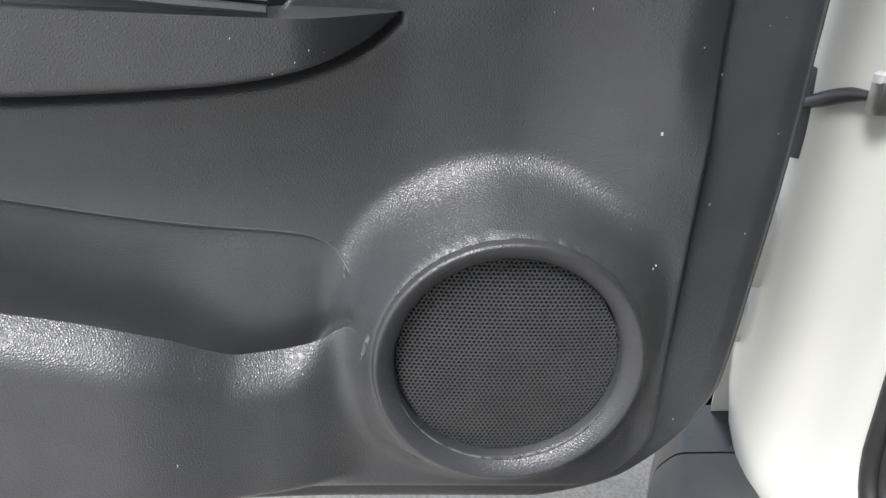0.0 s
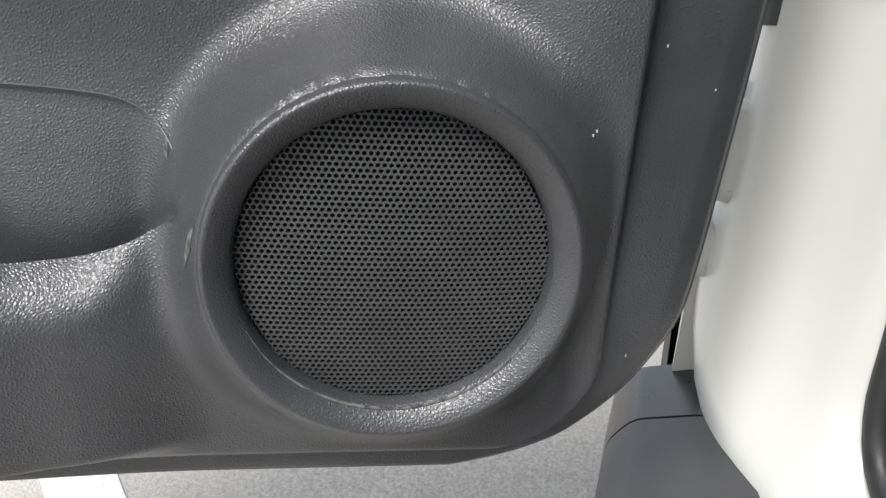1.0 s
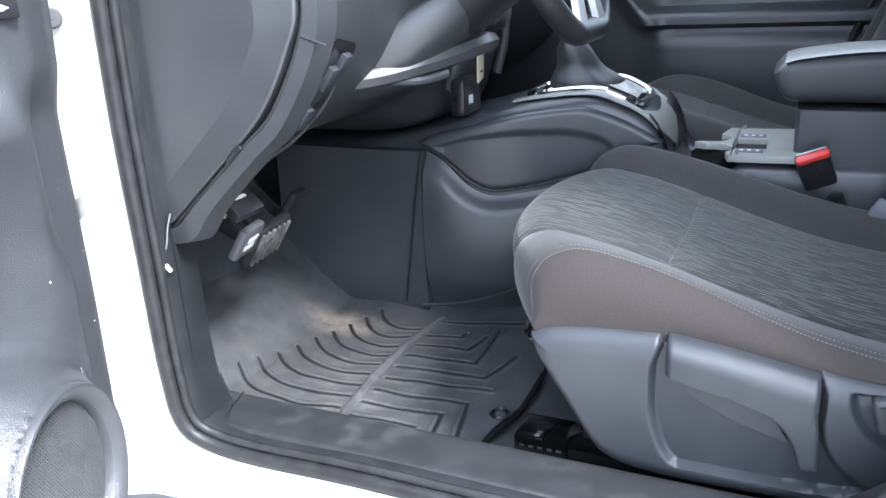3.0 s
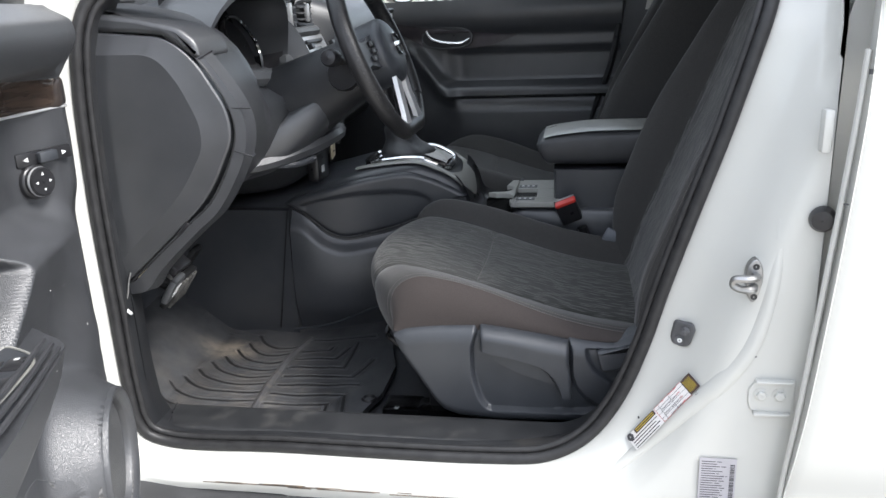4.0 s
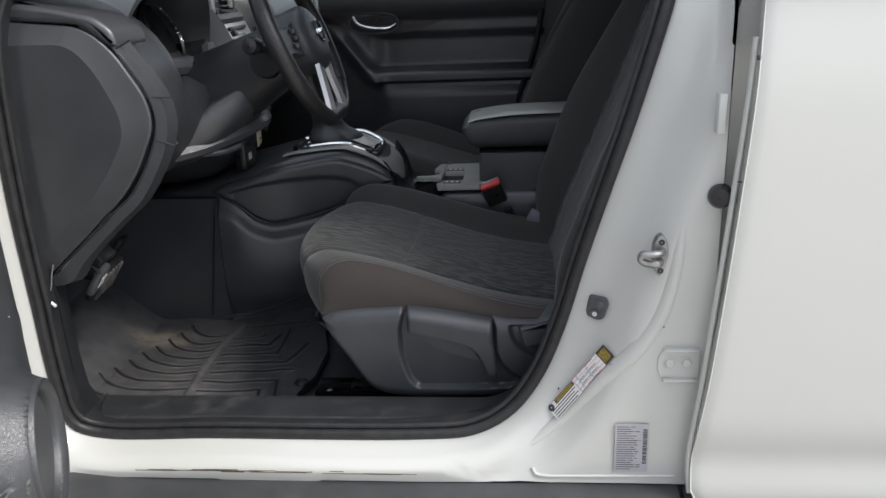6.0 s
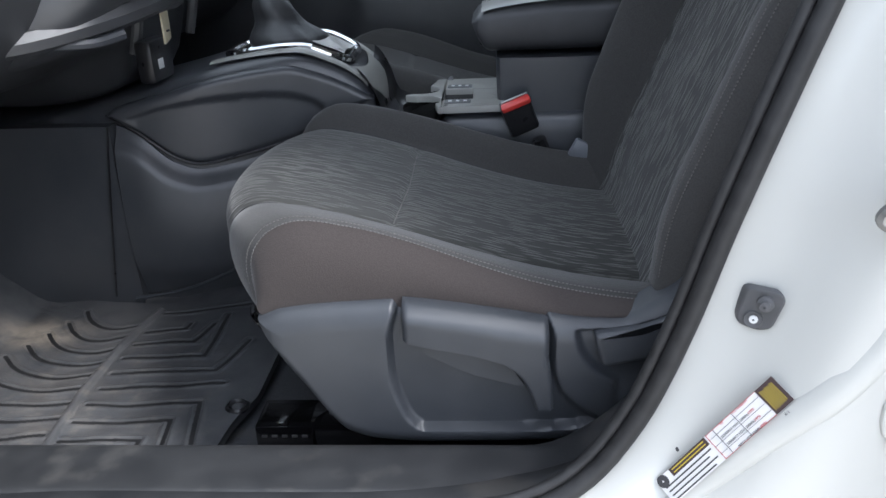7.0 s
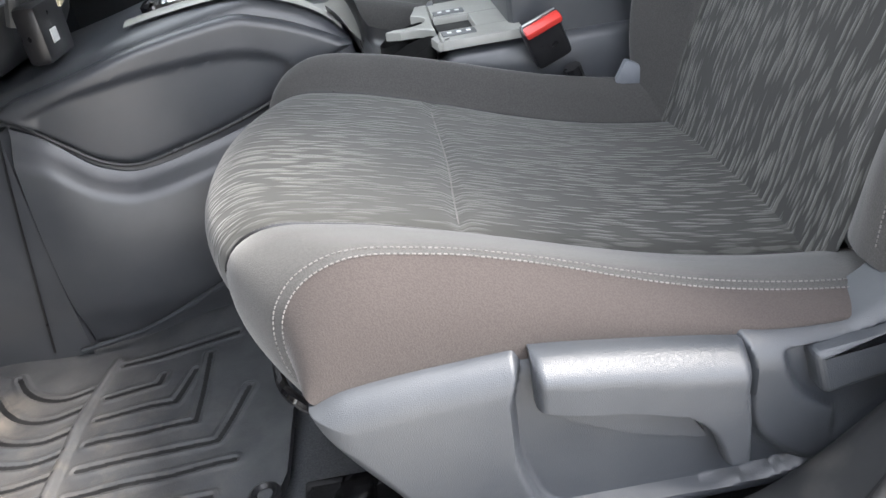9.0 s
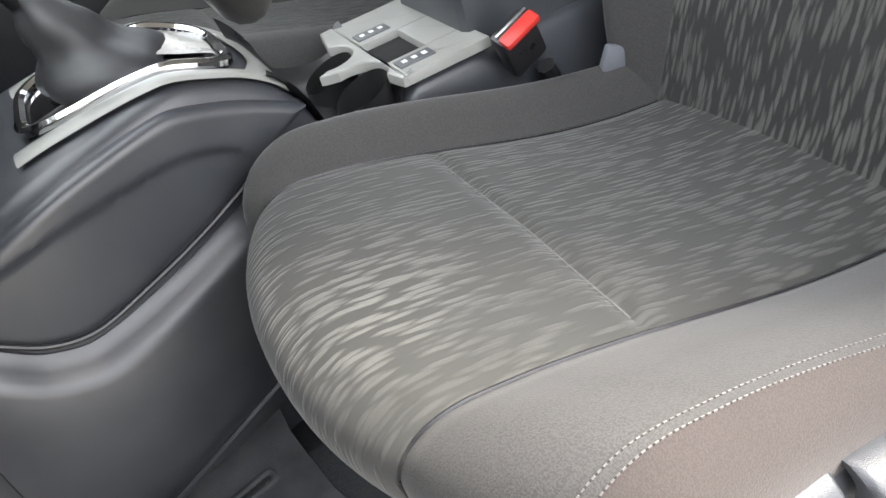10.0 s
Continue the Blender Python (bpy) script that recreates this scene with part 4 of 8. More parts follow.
co, ci = round_poly(CAP, ROUND, 6), round_poly(FIELD, ROUND, 6)
part("end_panel", loft([[Vector((p.x, 0.150, p.y)) for p in co], [Vector((p.x, 0.1215, p.y)) for p in co], [Vector((p.x, 0.1195, p.y)).lerp(Vector((q.x, 0.1195, q.y)), 0.06) for p, q in zip(co, ci)], [Vector((p.x, 0.1105, p.y)).lerp(Vector((q.x, 0.1105, q.y)), 0.96) for p, q in zip(co, ci)], [Vector((q.x, 0.1098, q.y)) for q in ci]]), DASH, dash, "large dark dashboard end panel with bevelled rim", sharp=12)
part("top_overhang", plate(round_poly([(-0.62, 1.176), (-0.557, 1.171), (-0.478, 1.161), (-0.406, 1.145), (-0.378, 1.122), (-0.374, 1.098), (-0.388, 1.101), (-0.430, 1.133), (-0.62, 1.148)], 0.012, 4), lambda a, b, d: Vector((a, d, b)), 0.22, 0.118, 0.008, 3), DASH, dash)
for x0, z0, x1, z1 in ((-0.384, 1.094, -0.356, 1.108), (-0.344, 1.022, -0.306, 1.020), (-0.340, 0.955, -0.312, 0.945)):
    part("band_joint", tube([(x0, 0.1225, z0), (x1, 0.126, z1)], 0.0014, 6), SMOOTH_BLACK, dash)
part("end_panel_gap", tube([(x, 0.1235, z) for x, z in ((-0.430, 1.132), (-0.382, 1.097), (-0.339, 1.020), (-0.336, 0.973), (-0.389, 0.874), (-0.430, 0.838), (-0.475, 0.800), (-0.515, 0.766), (-0.556, 0.731))], 0.0022, 6, n=50), SMOOTH_BLACK, dash)
def lip(u, v):
    """Flat band of the dash shell that runs round the end panel."""
    P = smooth_path([(-0.384, 1.098), (-0.360, 1.062), (-0.338, 1.020), (-0.335, 0.972), (-0.387, 0.873), (-0.429, 0.837), (-0.474, 0.798), (-0.514, 0.764), (-0.556, 0.729), (-0.60, 0.727)], 41)
    Q = smooth_path([(-0.372, 1.104), (-0.342, 1.062), (-0.316, 1.010), (-0.318, 0.955), (-0.376, 0.856), (-0.418, 0.819), (-0.463, 0.780), (-0.499, 0.745), (-0.530, 0.708), (-0.60, 0.704)], 41)
    p = P[int(round(u * 40))].lerp(Q[int(round(u * 40))], v)
    return (p.x, 0.1215 + 0.004 * v + 0.03 * max(0, v - 0.8) * 5, p.y)
part("end_lip", sheet(lip, 40, 10), DASH, dash, "band of the dashboard round the end panel")
# small rectangular catch in the panel gap
part("catch", rbox((-0.446, 0.1215, 0.826), (0.030, 0.006, 0.006), 0.0015, rot=Matrix.Rotation(-0.76, 3, "Y")), SMOOTH_BLACK, dash)
part("top_slot", rbox((-0.60, 0.27, 1.187), (0.010, 0.14, 0.004), 0.002), SMOOTH_BLACK, dash)

# instrument hood and gauges
def hood(u, v):
    """An arch that runs out gently into the dash top on the door side."""
    a = math.pi * (u * 1.16 - 0.08)
    ca, sa = math.cos(a), math.sin(a)
    x = -0.76 + 0.345 * v
    grow = 0.55 + 0.45 * sst(0, 0.75, v)
    lip = 0.035 * max(0.0, sa) * v
    w = 0.175 + 0.085 * sst(0.0, 1.0, ca) * (1 - 0.35 * v)
    return (x + lip - 0.035, 0.515 - w * ca * (0.8 + 0.2 * v), 1.075 + (0.143 * grow * sa ** 0.8 if sa > 0 else 0.15 * sa))
part("instrument_hood", thick_sheet(hood, 40, 14, (0, 0, -0.010)), DASH, dash, "arched hood over the instruments")
part("gauge_well", sheet(lambda u, v: (-0.66 + 0.20 * v, 0.53 - 0.165 * math.cos(math.pi * (2 * u)), 1.10 + 0.10 * math.sin(math.pi * 2 * u) * (0.9 + 0.1 * v)), 40, 6, True), SMOOTH_BLACK, dash)
part("gauge_face", sheet(lambda u, v: (-0.545 - 0.02 * v, 0.36 + 0.34 * u, 1.00 + 0.21 * v), 4, 4), PIANO, dash)
for gy in (0.45, 0.61):
    c = Vector((-0.520, gy, 1.090))
    ax = Vector((0.93, 0, 0.37))
    part("gauge_ring", lathe([(0.066, 0.0), (0.070, 0.004), (0.066, 0.008), (0.062, 0.004)], c, ax, 40), CHROME, dash, "chrome gauge ring")
    part("gauge_dial", lathe([(0.063, -0.012), (0.062, -0.010), (0.001, -0.010)], c, ax, 40), SMOOTH_BLACK, dash)
part("cluster_shelf", tube([(-0.46, 0.37, 1.045), (-0.43, 0.45, 1.035), (-0.42, 0.53, 1.032), (-0.43, 0.62, 1.035), (-0.46, 0.70, 1.05)], 0.018, 8), PLASTIC_LIGHT, dash)

# centre vents, screen and controls
def vent(cy, w, hgt, x, z, tag):
    v = part("air_vent", joined(tube([(x + 0.012 * (abs(a) < 0.9), cy + w * a, z + hgt * b) for a, b in ((-1, -0.8), (-0.6, -1), (0.6, -1), (1, -0.8), (1, 0.8), (0.6, 1), (-0.6, 1), (-1, 0.8))], 0.006, 8, n=60, closed=True)), PLASTIC_FINE, dash, tag)
    part("duct", rbox((x - 0.025, cy, z), (0.03, w * 1.9, hgt * 1.9), 0.004), SMOOTH_BLACK, v)
    for k in (-0.5, 0, 0.5):
        part("louvre", rbox((x + 0.002, cy, z + hgt * k), (0.018, w * 1.75, 0.004), 0.0015, rot=Matrix.Rotation(0.25, 3, "Y")), PLASTIC_LIGHT, v)
    part("vane", rbox((x + 0.012, cy, z), (0.010, 0.016, hgt * 1.5), 0.002), SILVER, v)
    return v
vent(0.845, 0.058, 0.036, -0.505, 1.148, "rounded centre air vent with satin lever")
vent(0.985, 0.052, 0.030, -0.510, 1.150, "rounded centre air vent with satin lever")
vent(1.56, 0.05, 0.036, -0.425, 1.105, "passenger side air vent")
part("vent_shelf", tube([(-0.53, 0.79, 1.108), (-0.492, 0.83, 1.105), (-0.485, 0.925, 1.105), (-0.492, 1.02, 1.105), (-0.53, 1.06, 1.108)], 0.013, 8), PLASTIC_LIGHT, dash)
part("stack_cover", rbox((-0.59, 0.925, 1.212), (0.12, 0.16, 0.012), 0.005), PLASTIC_LIGHT, dash)
tilt = Matrix.Rotation(-0.42, 3, "Y")
SCREEN = material("screen_glass", (0.32, 0.36, 0.38), (0.4, 0.43, 0.45), rough=0.15, rvar=0.03, scale=10)
radio = part("radio_bezel", rbox((-0.462, 0.905, 1.036), (0.022, 0.240, 0.125), 0.006, rot=tilt), SILVER, dash, "silver-framed radio with a pale screen")
part("screen", rbox((-0.452, 0.900, 1.030), (0.012, 0.145, 0.078), 0.003, rot=tilt), SCREEN, radio)
part("disc_slot", rbox((-0.468, 0.925, 1.081), (0.012, 0.120, 0.008), 0.002, rot=tilt), SMOOTH_BLACK, radio)
for sy in (-1, 1):
    for k in range(4):
        part("radio_button", rbox((-0.459 + 0.0095 * (1.5 - k) * -1, 0.925 + sy * 0.084, 1.010 + 0.021 * k), (0.012, 0.022, 0.014), 0.002, rot=tilt), SMOOTH_BLACK, radio)
    part("stack_edge", tube([(-0.52, 0.925 + sy * 0.125, 1.105), (-0.478, 0.925 + sy * 0.128, 1.04), (-0.452, 0.925 + sy * 0.13, 0.96), (-0.45, 0.925 + sy * 0.13, 0.88), (-0.47, 0.925 + sy * 0.13, 0.80)], 0.010, 8), PLASTIC_LIGHT, dash)
clim = part("climate_panel", rbox((-0.445, 0.925, 0.930), (0.016, 0.215, 0.070), 0.005), SMOOTH_BLACK, dash)
for ky in (-0.07, 0, 0.07):
    part("climate_knob", lathe([(0.022, 0), (0.020, 0.018), (0.001, 0.019)], (-0.438, 0.925 + ky, 0.93), (1, 0, 0), 24), PLASTIC_LIGHT, clim)

# lower driver panel: switch bank, bonnet release
def knee(y, z):
    """The dash face's x at a height, near side."""
    return spl(z, [(0.735, -0.575), (0.772, -0.518), (0.85, -0.442), (0.925, -0.388), (0.99, -0.366)])
bank = part("switch_bank", plate(round_poly([(0.198, 0.796), (0.280, 0.814), (0.312, 0.932), (0.250, 0.945)], 0.012, 4), lambda a, b, d: Vector((knee(a, b) + d, a, b)), -0.01, 0.0035, 0.002), SMOOTH_BLACK, dash, "recessed switch bank below the dashboard")
GREEN = material("green_lens", (0.05, 0.5, 0.2), rough=0.3)
for k, (y, z) in enumerate(((0.220, 0.827), (0.238, 0.835), (0.257, 0.843), (0.262, 0.893), (0.280, 0.907))):
    b = part("dash_switch", rbox((knee(y, z) + 0.008, y, z), (0.010, 0.017, 0.034), 0.002, rot=Matrix.Rotation(0.65, 3, "Y")), PLASTIC_FINE, bank)
    part("switch_icon", rbox((knee(y, z) + 0.0135, y, z + 0.004), (0.0008, 0.007, 0.008), 0, rot=Matrix.Rotation(0.65, 3, "Y")), GREEN if k == 2 else MARK, b, smooth=False)
part("panel_slot", tube([(-0.462, 0.20, 0.802), (-0.455, 0.25, 0.816), (-0.43, 0.30, 0.86), (-0.395, 0.315, 0.94)], 0.003, 6), SMOOTH_BLACK, dash)
rel = part("bonnet_release", rbox((-0.528, 0.212, 0.742), (0.055, 0.055, 0.016), 0.004, rot=Matrix.Rotation(0.75, 3, "Y")), SMOOTH_BLACK, dash, "black bonnet release lever with white car icon")
part("release_icon", plate(round_poly([(-0.010, -0.003), (-0.009, 0.001), (-0.004, 0.002), (-0.002, 0.005), (0.004, 0.005), (0.006, 0.002), (0.010, 0.001), (0.010, -0.003)], 0.001, 2), lambda a, b, d: Vector((-0.514 + 0.68 * b + d, 0.203 + a, 0.750 + 0.73 * b)), -0.002, 0.0025), MARK, rel, smooth=False)
# small mirror-flat switch beside the column (headlamp level)
lv = part("level_switch", rbox((-0.372, 0.205, 0.990), (0.010, 0.024, 0.020), 0.002, rot=Matrix.Rotation(0.1, 3, "Y")), SMOOTH_BLACK, dash)
part("switch_icon", rbox((-0.3665, 0.205, 0.992), (0.001, 0.014, 0.010), 0), MARK, lv, smooth=False)

# ---- steering wheel ----
WC = Vector((-0.203, 0.540, 1.073))
AX = Vector((0.929, 0, 0.371))           # towards the driver
UPV = Vector((-0.371, 0, 0.929))
LAT = Vector((0, 1, 0))
def on_wheel(a, b, c):
    """a across (+: passenger side), b up the wheel, c towards the driver."""
    return WC + LAT * a + UPV * b + AX * c
wheel_t = thing("steering_wheel", "black leather steering wheel with silver lower spokes", "steering wheel")
column = thing("steering_column", "grey plastic steering column cover with stalks", "steering column")
R = 0.173
def rim_pts(n):
    out = []
    for k in range(n):
        a = 2 * math.pi * k / n
        b = R * math.sin(a)
        b = max(b, -R + 0.012) if b < 0 else b
        out.append(on_wheel(R * math.cos(a), b, 0))
    return out
WRAP = material("wheel_leather", (0.016, 0.016, 0.017), (0.024, 0.024, 0.025), rough=0.32, rvar=0.08, scale=30, bump=1.0, bump_scale=700, bump_kind="leather", distance=0.0001)
part("wheel_rim", tube(rim_pts(36), 0.0165, 14, n=96, closed=True), WRAP, wheel_t, "black leather rim")
def arc(a0, a1, r, c, n=16):
    return [on_wheel(r * math.cos(math.radians(a0 + (a1 - a0) * k / (n - 1))), r * math.sin(math.radians(a0 + (a1 - a0) * k / (n - 1))), c) for k in range(n)]
PERF = material("perforated_leather", (0.012, 0.012, 0.013), (0.05, 0.05, 0.05), rough=0.4, scale=500, mix=(0.55, 0.62), bump=0.4, bump_scale=500)
for a0, a1 in ((-40, 40), (140, 220)):
    part("grip_inset", tube(arc(a0, a1, R - 0.001, 0.001), lambda s: 0.0172, 14, n=30), PERF, wheel_t)
part("inner_stitch", tube([on_wheel(0.159 * math.cos(2 * math.pi * k / 48), max(0.159 * math.sin(2 * math.pi * k / 48), -0.142), 0.003) for k in range(48)], 0.0012, 5, n=96, closed=True), PLASTIC_LIGHT, wheel_t)
def hub(u, v):
    a = 2 * math.pi * u
    r = 0.070 * math.sin(min(1, v * 1.05) * math.pi / 2)
    sx = 1.12 if math.cos(a) else 1
    return on_wheel(r * math.cos(a) * 1.1, r * math.sin(a) * 0.95 - 0.006, 0.012 + 0.030 * math.cos(v * math.pi / 2) ** 0.7 - 0.035 * (v > 0.98))
part("airbag_cover", sheet(hub, 40, 12, True), PLASTIC_FINE, wheel_t, "smooth dark airbag cover")
part("badge_ring", lathe([(0.021, 0.0), (0.024, 0.003), (0.021, 0.005), (0.018, 0.003)], on_wheel(0, 0, 0.040), AX, 32), CHROME, wheel_t)
part("badge_bar", rbox(on_wheel(0, 0, 0.043), (0.004, 0.050, 0.009), 0.001, rot=Matrix.Rotation(-0.38, 3, "Y")), CHROME, wheel_t)
for s in (-1, 1):
    part("side_spoke", loft([[on_wheel(s * x, y * w, c) for y, c in ((-1, 0), (1, 0), (1, 0.014), (-1, 0.014))] for x, w in ((0.05, 0.034), (0.09, 0.030), (0.13, 0.022), (0.158, 0.024))]), PLASTIC_FINE, wheel_t)
    for k in range(3):
        part("spoke_button", rbox(on_wheel(s * (0.092 + 0.014 * (k == 2)), 0.016 - 0.014 * k, 0.017), (0.006, 0.026, 0.011), 0.002, rot=Matrix.Rotation(-0.38, 3, "Y")), SMOOTH_BLACK, wheel_t)
    part("lower_spoke", loft([[on_wheel(s * (x + w * q), -y, c + k) for q, k in ((-1, 0), (1, 0), (0.8, 0.008), (-0.8, 0.008))] for x, y, w, c in ((0.030, 0.052, 0.020, 0.018), (0.036, 0.09, 0.019, 0.012), (0.046, 0.128, 0.021, 0.008), (0.055, 0.158, 0.026, 0.004))]), SILVER, wheel_t, "satin silver lower spoke")

# column cover, stalks
def shroud(u, v):
    a = 2 * math.pi * u
    c = -0.045 - 0.25 * v
    w = 0.075 + 0.02 * v
    hgt = 0.062 + 0.035 * v
    ca, sa = math.cos(a), math.sin(a)
    p = 0.75
    return on_wheel(w * abs(ca) ** p * (1 if ca > 0 else -1), hgt * abs(sa) ** p * (1 if sa > 0 else -1) - 0.012 - 0.02 * v, c)
part("column_cover", sheet(shroud, 40, 12, True), KICK, column, "dark grained column cover")
part("cover_face", lathe([(0.001, -0.05), (0.066, -0.05), (0.070, -0.047), (0.068, -0.06)], WC, AX, 32), SMOOTH_BLACK, column)
part("lower_bezel", tube([(-0.49, 0.36, 0.872), (-0.42, 0.40, 0.875), (-0.345, 0.48, 0.892), (-0.315, 0.56, 0.905), (-0.335, 0.66, 0.90)], 0.016, 8, n=24), DASH, column)
part("tilt_lever", tube([(-0.40, 0.42, 0.868), (-0.36, 0.45, 0.866), (-0.335, 0.48, 0.872)], 0.007, 8), PLASTIC_FINE, column)
def under_ring(x, z, w, h_):
    out = []
    for k in range(28):
        a = 2 * math.pi * k / 28
        ca, sa = math.cos(a), math.sin(a)
        out.append(Vector((x, 0.53 + w * abs(ca) ** 0.6 * math.copysign(1, ca), z + h_ + h_ * abs(sa) ** 0.6 * math.copysign(1, sa))))
    return out
part("column_underside", loft([under_ring(*v) for v in ((-0.58, 0.815, 0.165, 0.05), (-0.50, 0.825, 0.16, 0.055), (-0.43, 0.842, 0.142, 0.055), (-0.37, 0.872, 0.115, 0.05), (-0.32, 0.915, 0.085, 0.04), (-0.30, 0.940, 0.06, 0.03))]), DASH, column)
part("stalk", tube([on_wheel(-0.06, 0.01, -0.055), on_wheel(-0.10, 0.012, -0.05), on_wheel(-0.150, 0.018, -0.045)], lambda s: 0.008 + 0.002 * s, 10), SMOOTH_BLACK, column)
part("stalk_knob", lathe([(0.012, -0.022), (0.0155, -0.018), (0.0165, 0.010), (0.013, 0.018), (0.001, 0.020)], on_wheel(-0.158, 0.020, -0.045), (0, -1, 0.1), 20), SMOOTH_BLACK, column)
part("stalk", tube([on_wheel(0.06, 0.01, -0.055), on_wheel(0.11, 0.012, -0.05), on_wheel(0.160, 0.018, -0.045)], 0.009, 10), SMOOTH_BLACK, column)
part("stalk_socket", lathe([(0.001, 0.0), (0.030, 0.0), (0.034, -0.012), (0.030, -0.03)], on_wheel(-0.088, -0.012, -0.060), (0, -1, 0.05), 24), SMOOTH_BLACK, column)

# key with a paper tag hanging under the column
keys = thing("key_tag", "small cream paper tag hanging from the ignition", "key tag")
TAG = material("tag_card", (0.62, 0.56, 0.40), (0.68, 0.62, 0.46), rough=0.7, scale=30)
part("tag", rbox((-0.352, 0.655, 0.862), (0.004, 0.026, 0.052), 0.0015, rot=Matrix.Rotation(0.25, 3, "X") @ Matrix.Rotation(0.12, 3, "Y")), TAG, keys)
part("print_bar", rbox((-0.3495, 0.655, 0.853), (0.001, 0.010, 0.003), 0), SMOOTH_BLACK, keys, smooth=False)
part("cord", tube([(-0.356, 0.655, 0.885), (-0.36, 0.66, 0.91), (-0.365, 0.65, 0.94)], 0.0012, 5), SMOOTH_BLACK, keys)
# ---- fabrics and mat ----
def fabric(name, dark, light, stretch, spots=(), spot_colour=(0.28, 0.28, 0.26), streak=0.6, scale=330, low=0.52, high=0.64, dash=None, fade=None):
    """Woven cloth: fine grain or, with dash, staggered raised dashes; weave relief, and worn patches round given places."""
    m = bpy.data.materials.new(name)
    m.use_nodes = True
    N, L = m.node_tree.nodes, m.node_tree.links
    p = N["Principled BSDF"]
    p.inputs["Roughness"].default_value = 0.88
    p.inputs["Specular IOR Level"].default_value = 0.25
    p.inputs["Sheen Weight"].default_value = 0.22
    p.inputs["Sheen Roughness"].default_value = 0.45
    tc = N.new("ShaderNodeTexCoord")
    mp = N.new("ShaderNodeMapping")
    mp.inputs["Scale"].default_value = stretch
    L.new(tc.outputs["Object"], mp.inputs["Vector"])
    n = N.new("ShaderNodeTexNoise")
    n.inputs["Scale"].default_value, n.inputs["Detail"].default_value, n.inputs["Distortion"].default_value = scale, 1.5, 0.15
    L.new(mp.outputs["Vector"], n.inputs["Vector"])
    r = N.new("ShaderNodeMapRange")
    r.inputs["From Min"].default_value, r.inputs["From Max"].default_value = low, high
    L.new(n.outputs["Fac"], r.inputs["Value"])
    height = n.outputs["Fac"]
    if dash:
        wob = N.new("ShaderNodeTexNoise")
        wob.inputs["Scale"].default_value, wob.inputs["Detail"].default_value = 60, 2
        L.new(tc.outputs["Object"], wob.inputs["Vector"])
        shift = N.new("ShaderNodeMix")
        shift.data_type = "VECTOR"
        shift.inputs["Factor"].default_value = 0.003
        L.new(tc.outputs["Object"], shift.inputs["A"])
        L.new(wob.outputs["Color"], shift.inputs["B"])
        mp.inputs["Scale"].default_value = dash
        L.new(shift.outputs["Result"], mp.inputs["Vector"])
        L.new(tc.outputs["Object"], n.inputs["Vector"])
        cell = N.new("ShaderNodeTexVoronoi")
        cell.inputs["Scale"].default_value, cell.inputs["Randomness"].default_value = 1.0, 0.85
        L.new(mp.outputs["Vector"], cell.inputs["Vector"])
        r.inputs["From Min"].default_value, r.inputs["From Max"].default_value = 0.54, 0.30
        L.new(cell.outputs["Distance"], r.inputs["Value"])
        height = r.outputs["Result"]
    big = N.new("ShaderNodeTexNoise")
    big.inputs["Scale"].default_value, big.inputs["Detail"].default_value = 9, 4
    L.new(tc.outputs["Object"], big.inputs["Vector"])
    rb = N.new("ShaderNodeMapRange")
    rb.inputs["From Min"].default_value, rb.inputs["From Max"].default_value = 0.3, 0.7
    rb.inputs["To Min"].default_value, rb.inputs["To Max"].default_value = streak * 0.55, streak
    L.new(big.outputs["Fac"], rb.inputs["Value"])
    mul = N.new("ShaderNodeMath")
    mul.operation = "MULTIPLY"
    L.new(r.outputs["Result"], mul.inputs[0])
    L.new(rb.outputs["Result"], mul.inputs[1])
    mx = N.new("ShaderNodeMix")
    mx.data_type = "RGBA"
    mx.inputs["A"].default_value, mx.inputs["B"].default_value = (*dark, 1), (*light, 1)
    L.new(mul.outputs["Value"], mx.inputs["Factor"])
    colour = mx.outputs["Result"]
    if fade:
        # the woven pattern runs out towards the front into plain grey
        sep = N.new("ShaderNodeSeparateXYZ")
        L.new(tc.outputs["Object"], sep.inputs["Vector"])
        fr = N.new("ShaderNodeMapRange")
        fr.inputs["From Min"].default_value, fr.inputs["From Max"].default_value = fade[1], fade[0]
        fr.inputs["To Max"].default_value = fade[2]
        L.new(sep.outputs["X"], fr.inputs["Value"])
        plain = N.new("ShaderNodeMix")
        plain.data_type = "RGBA"
        L.new(colour, plain.inputs["A"])
        plain.inputs["B"].default_value = (*fade[3], 1)
        L.new(fr.outputs["Result"], plain.inputs["Factor"])
        colour = plain.outputs["Result"]
    for centre, radius, power in spots:
        d = N.new("ShaderNodeVectorMath")
        d.operation = "DISTANCE"
        d.inputs[1].default_value = centre
        L.new(tc.outputs["Object"], d.inputs[0])
        f = N.new("ShaderNodeMapRange")
        f.inputs["From Min"].default_value, f.inputs["From Max"].default_value = radius, radius * 0.25
        f.inputs["To Max"].default_value = power
        L.new(d.outputs["Value"], f.inputs["Value"])
        k = N.new("ShaderNodeMath")
        k.operation = "MULTIPLY"
        L.new(f.outputs["Result"], k.inputs[0])
        L.new(r.outputs["Result"], k.inputs[1])
        m2 = N.new("ShaderNodeMix")
        m2.data_type = "RGBA"
        L.new(colour, m2.inputs["A"])
        m2.inputs["B"].default_value = (*spot_colour, 1)
        L.new(k.outputs["Value"], m2.inputs["Factor"])
        colour = m2.outputs["Result"]
    L.new(colour, p.inputs["Base Color"])
    b = N.new("ShaderNodeBump")
    b.inputs["Strength"].default_value, b.inputs["Distance"].default_value = 0.7, 0.0004
    L.new(b.outputs["Normal"], p.inputs["Normal"])
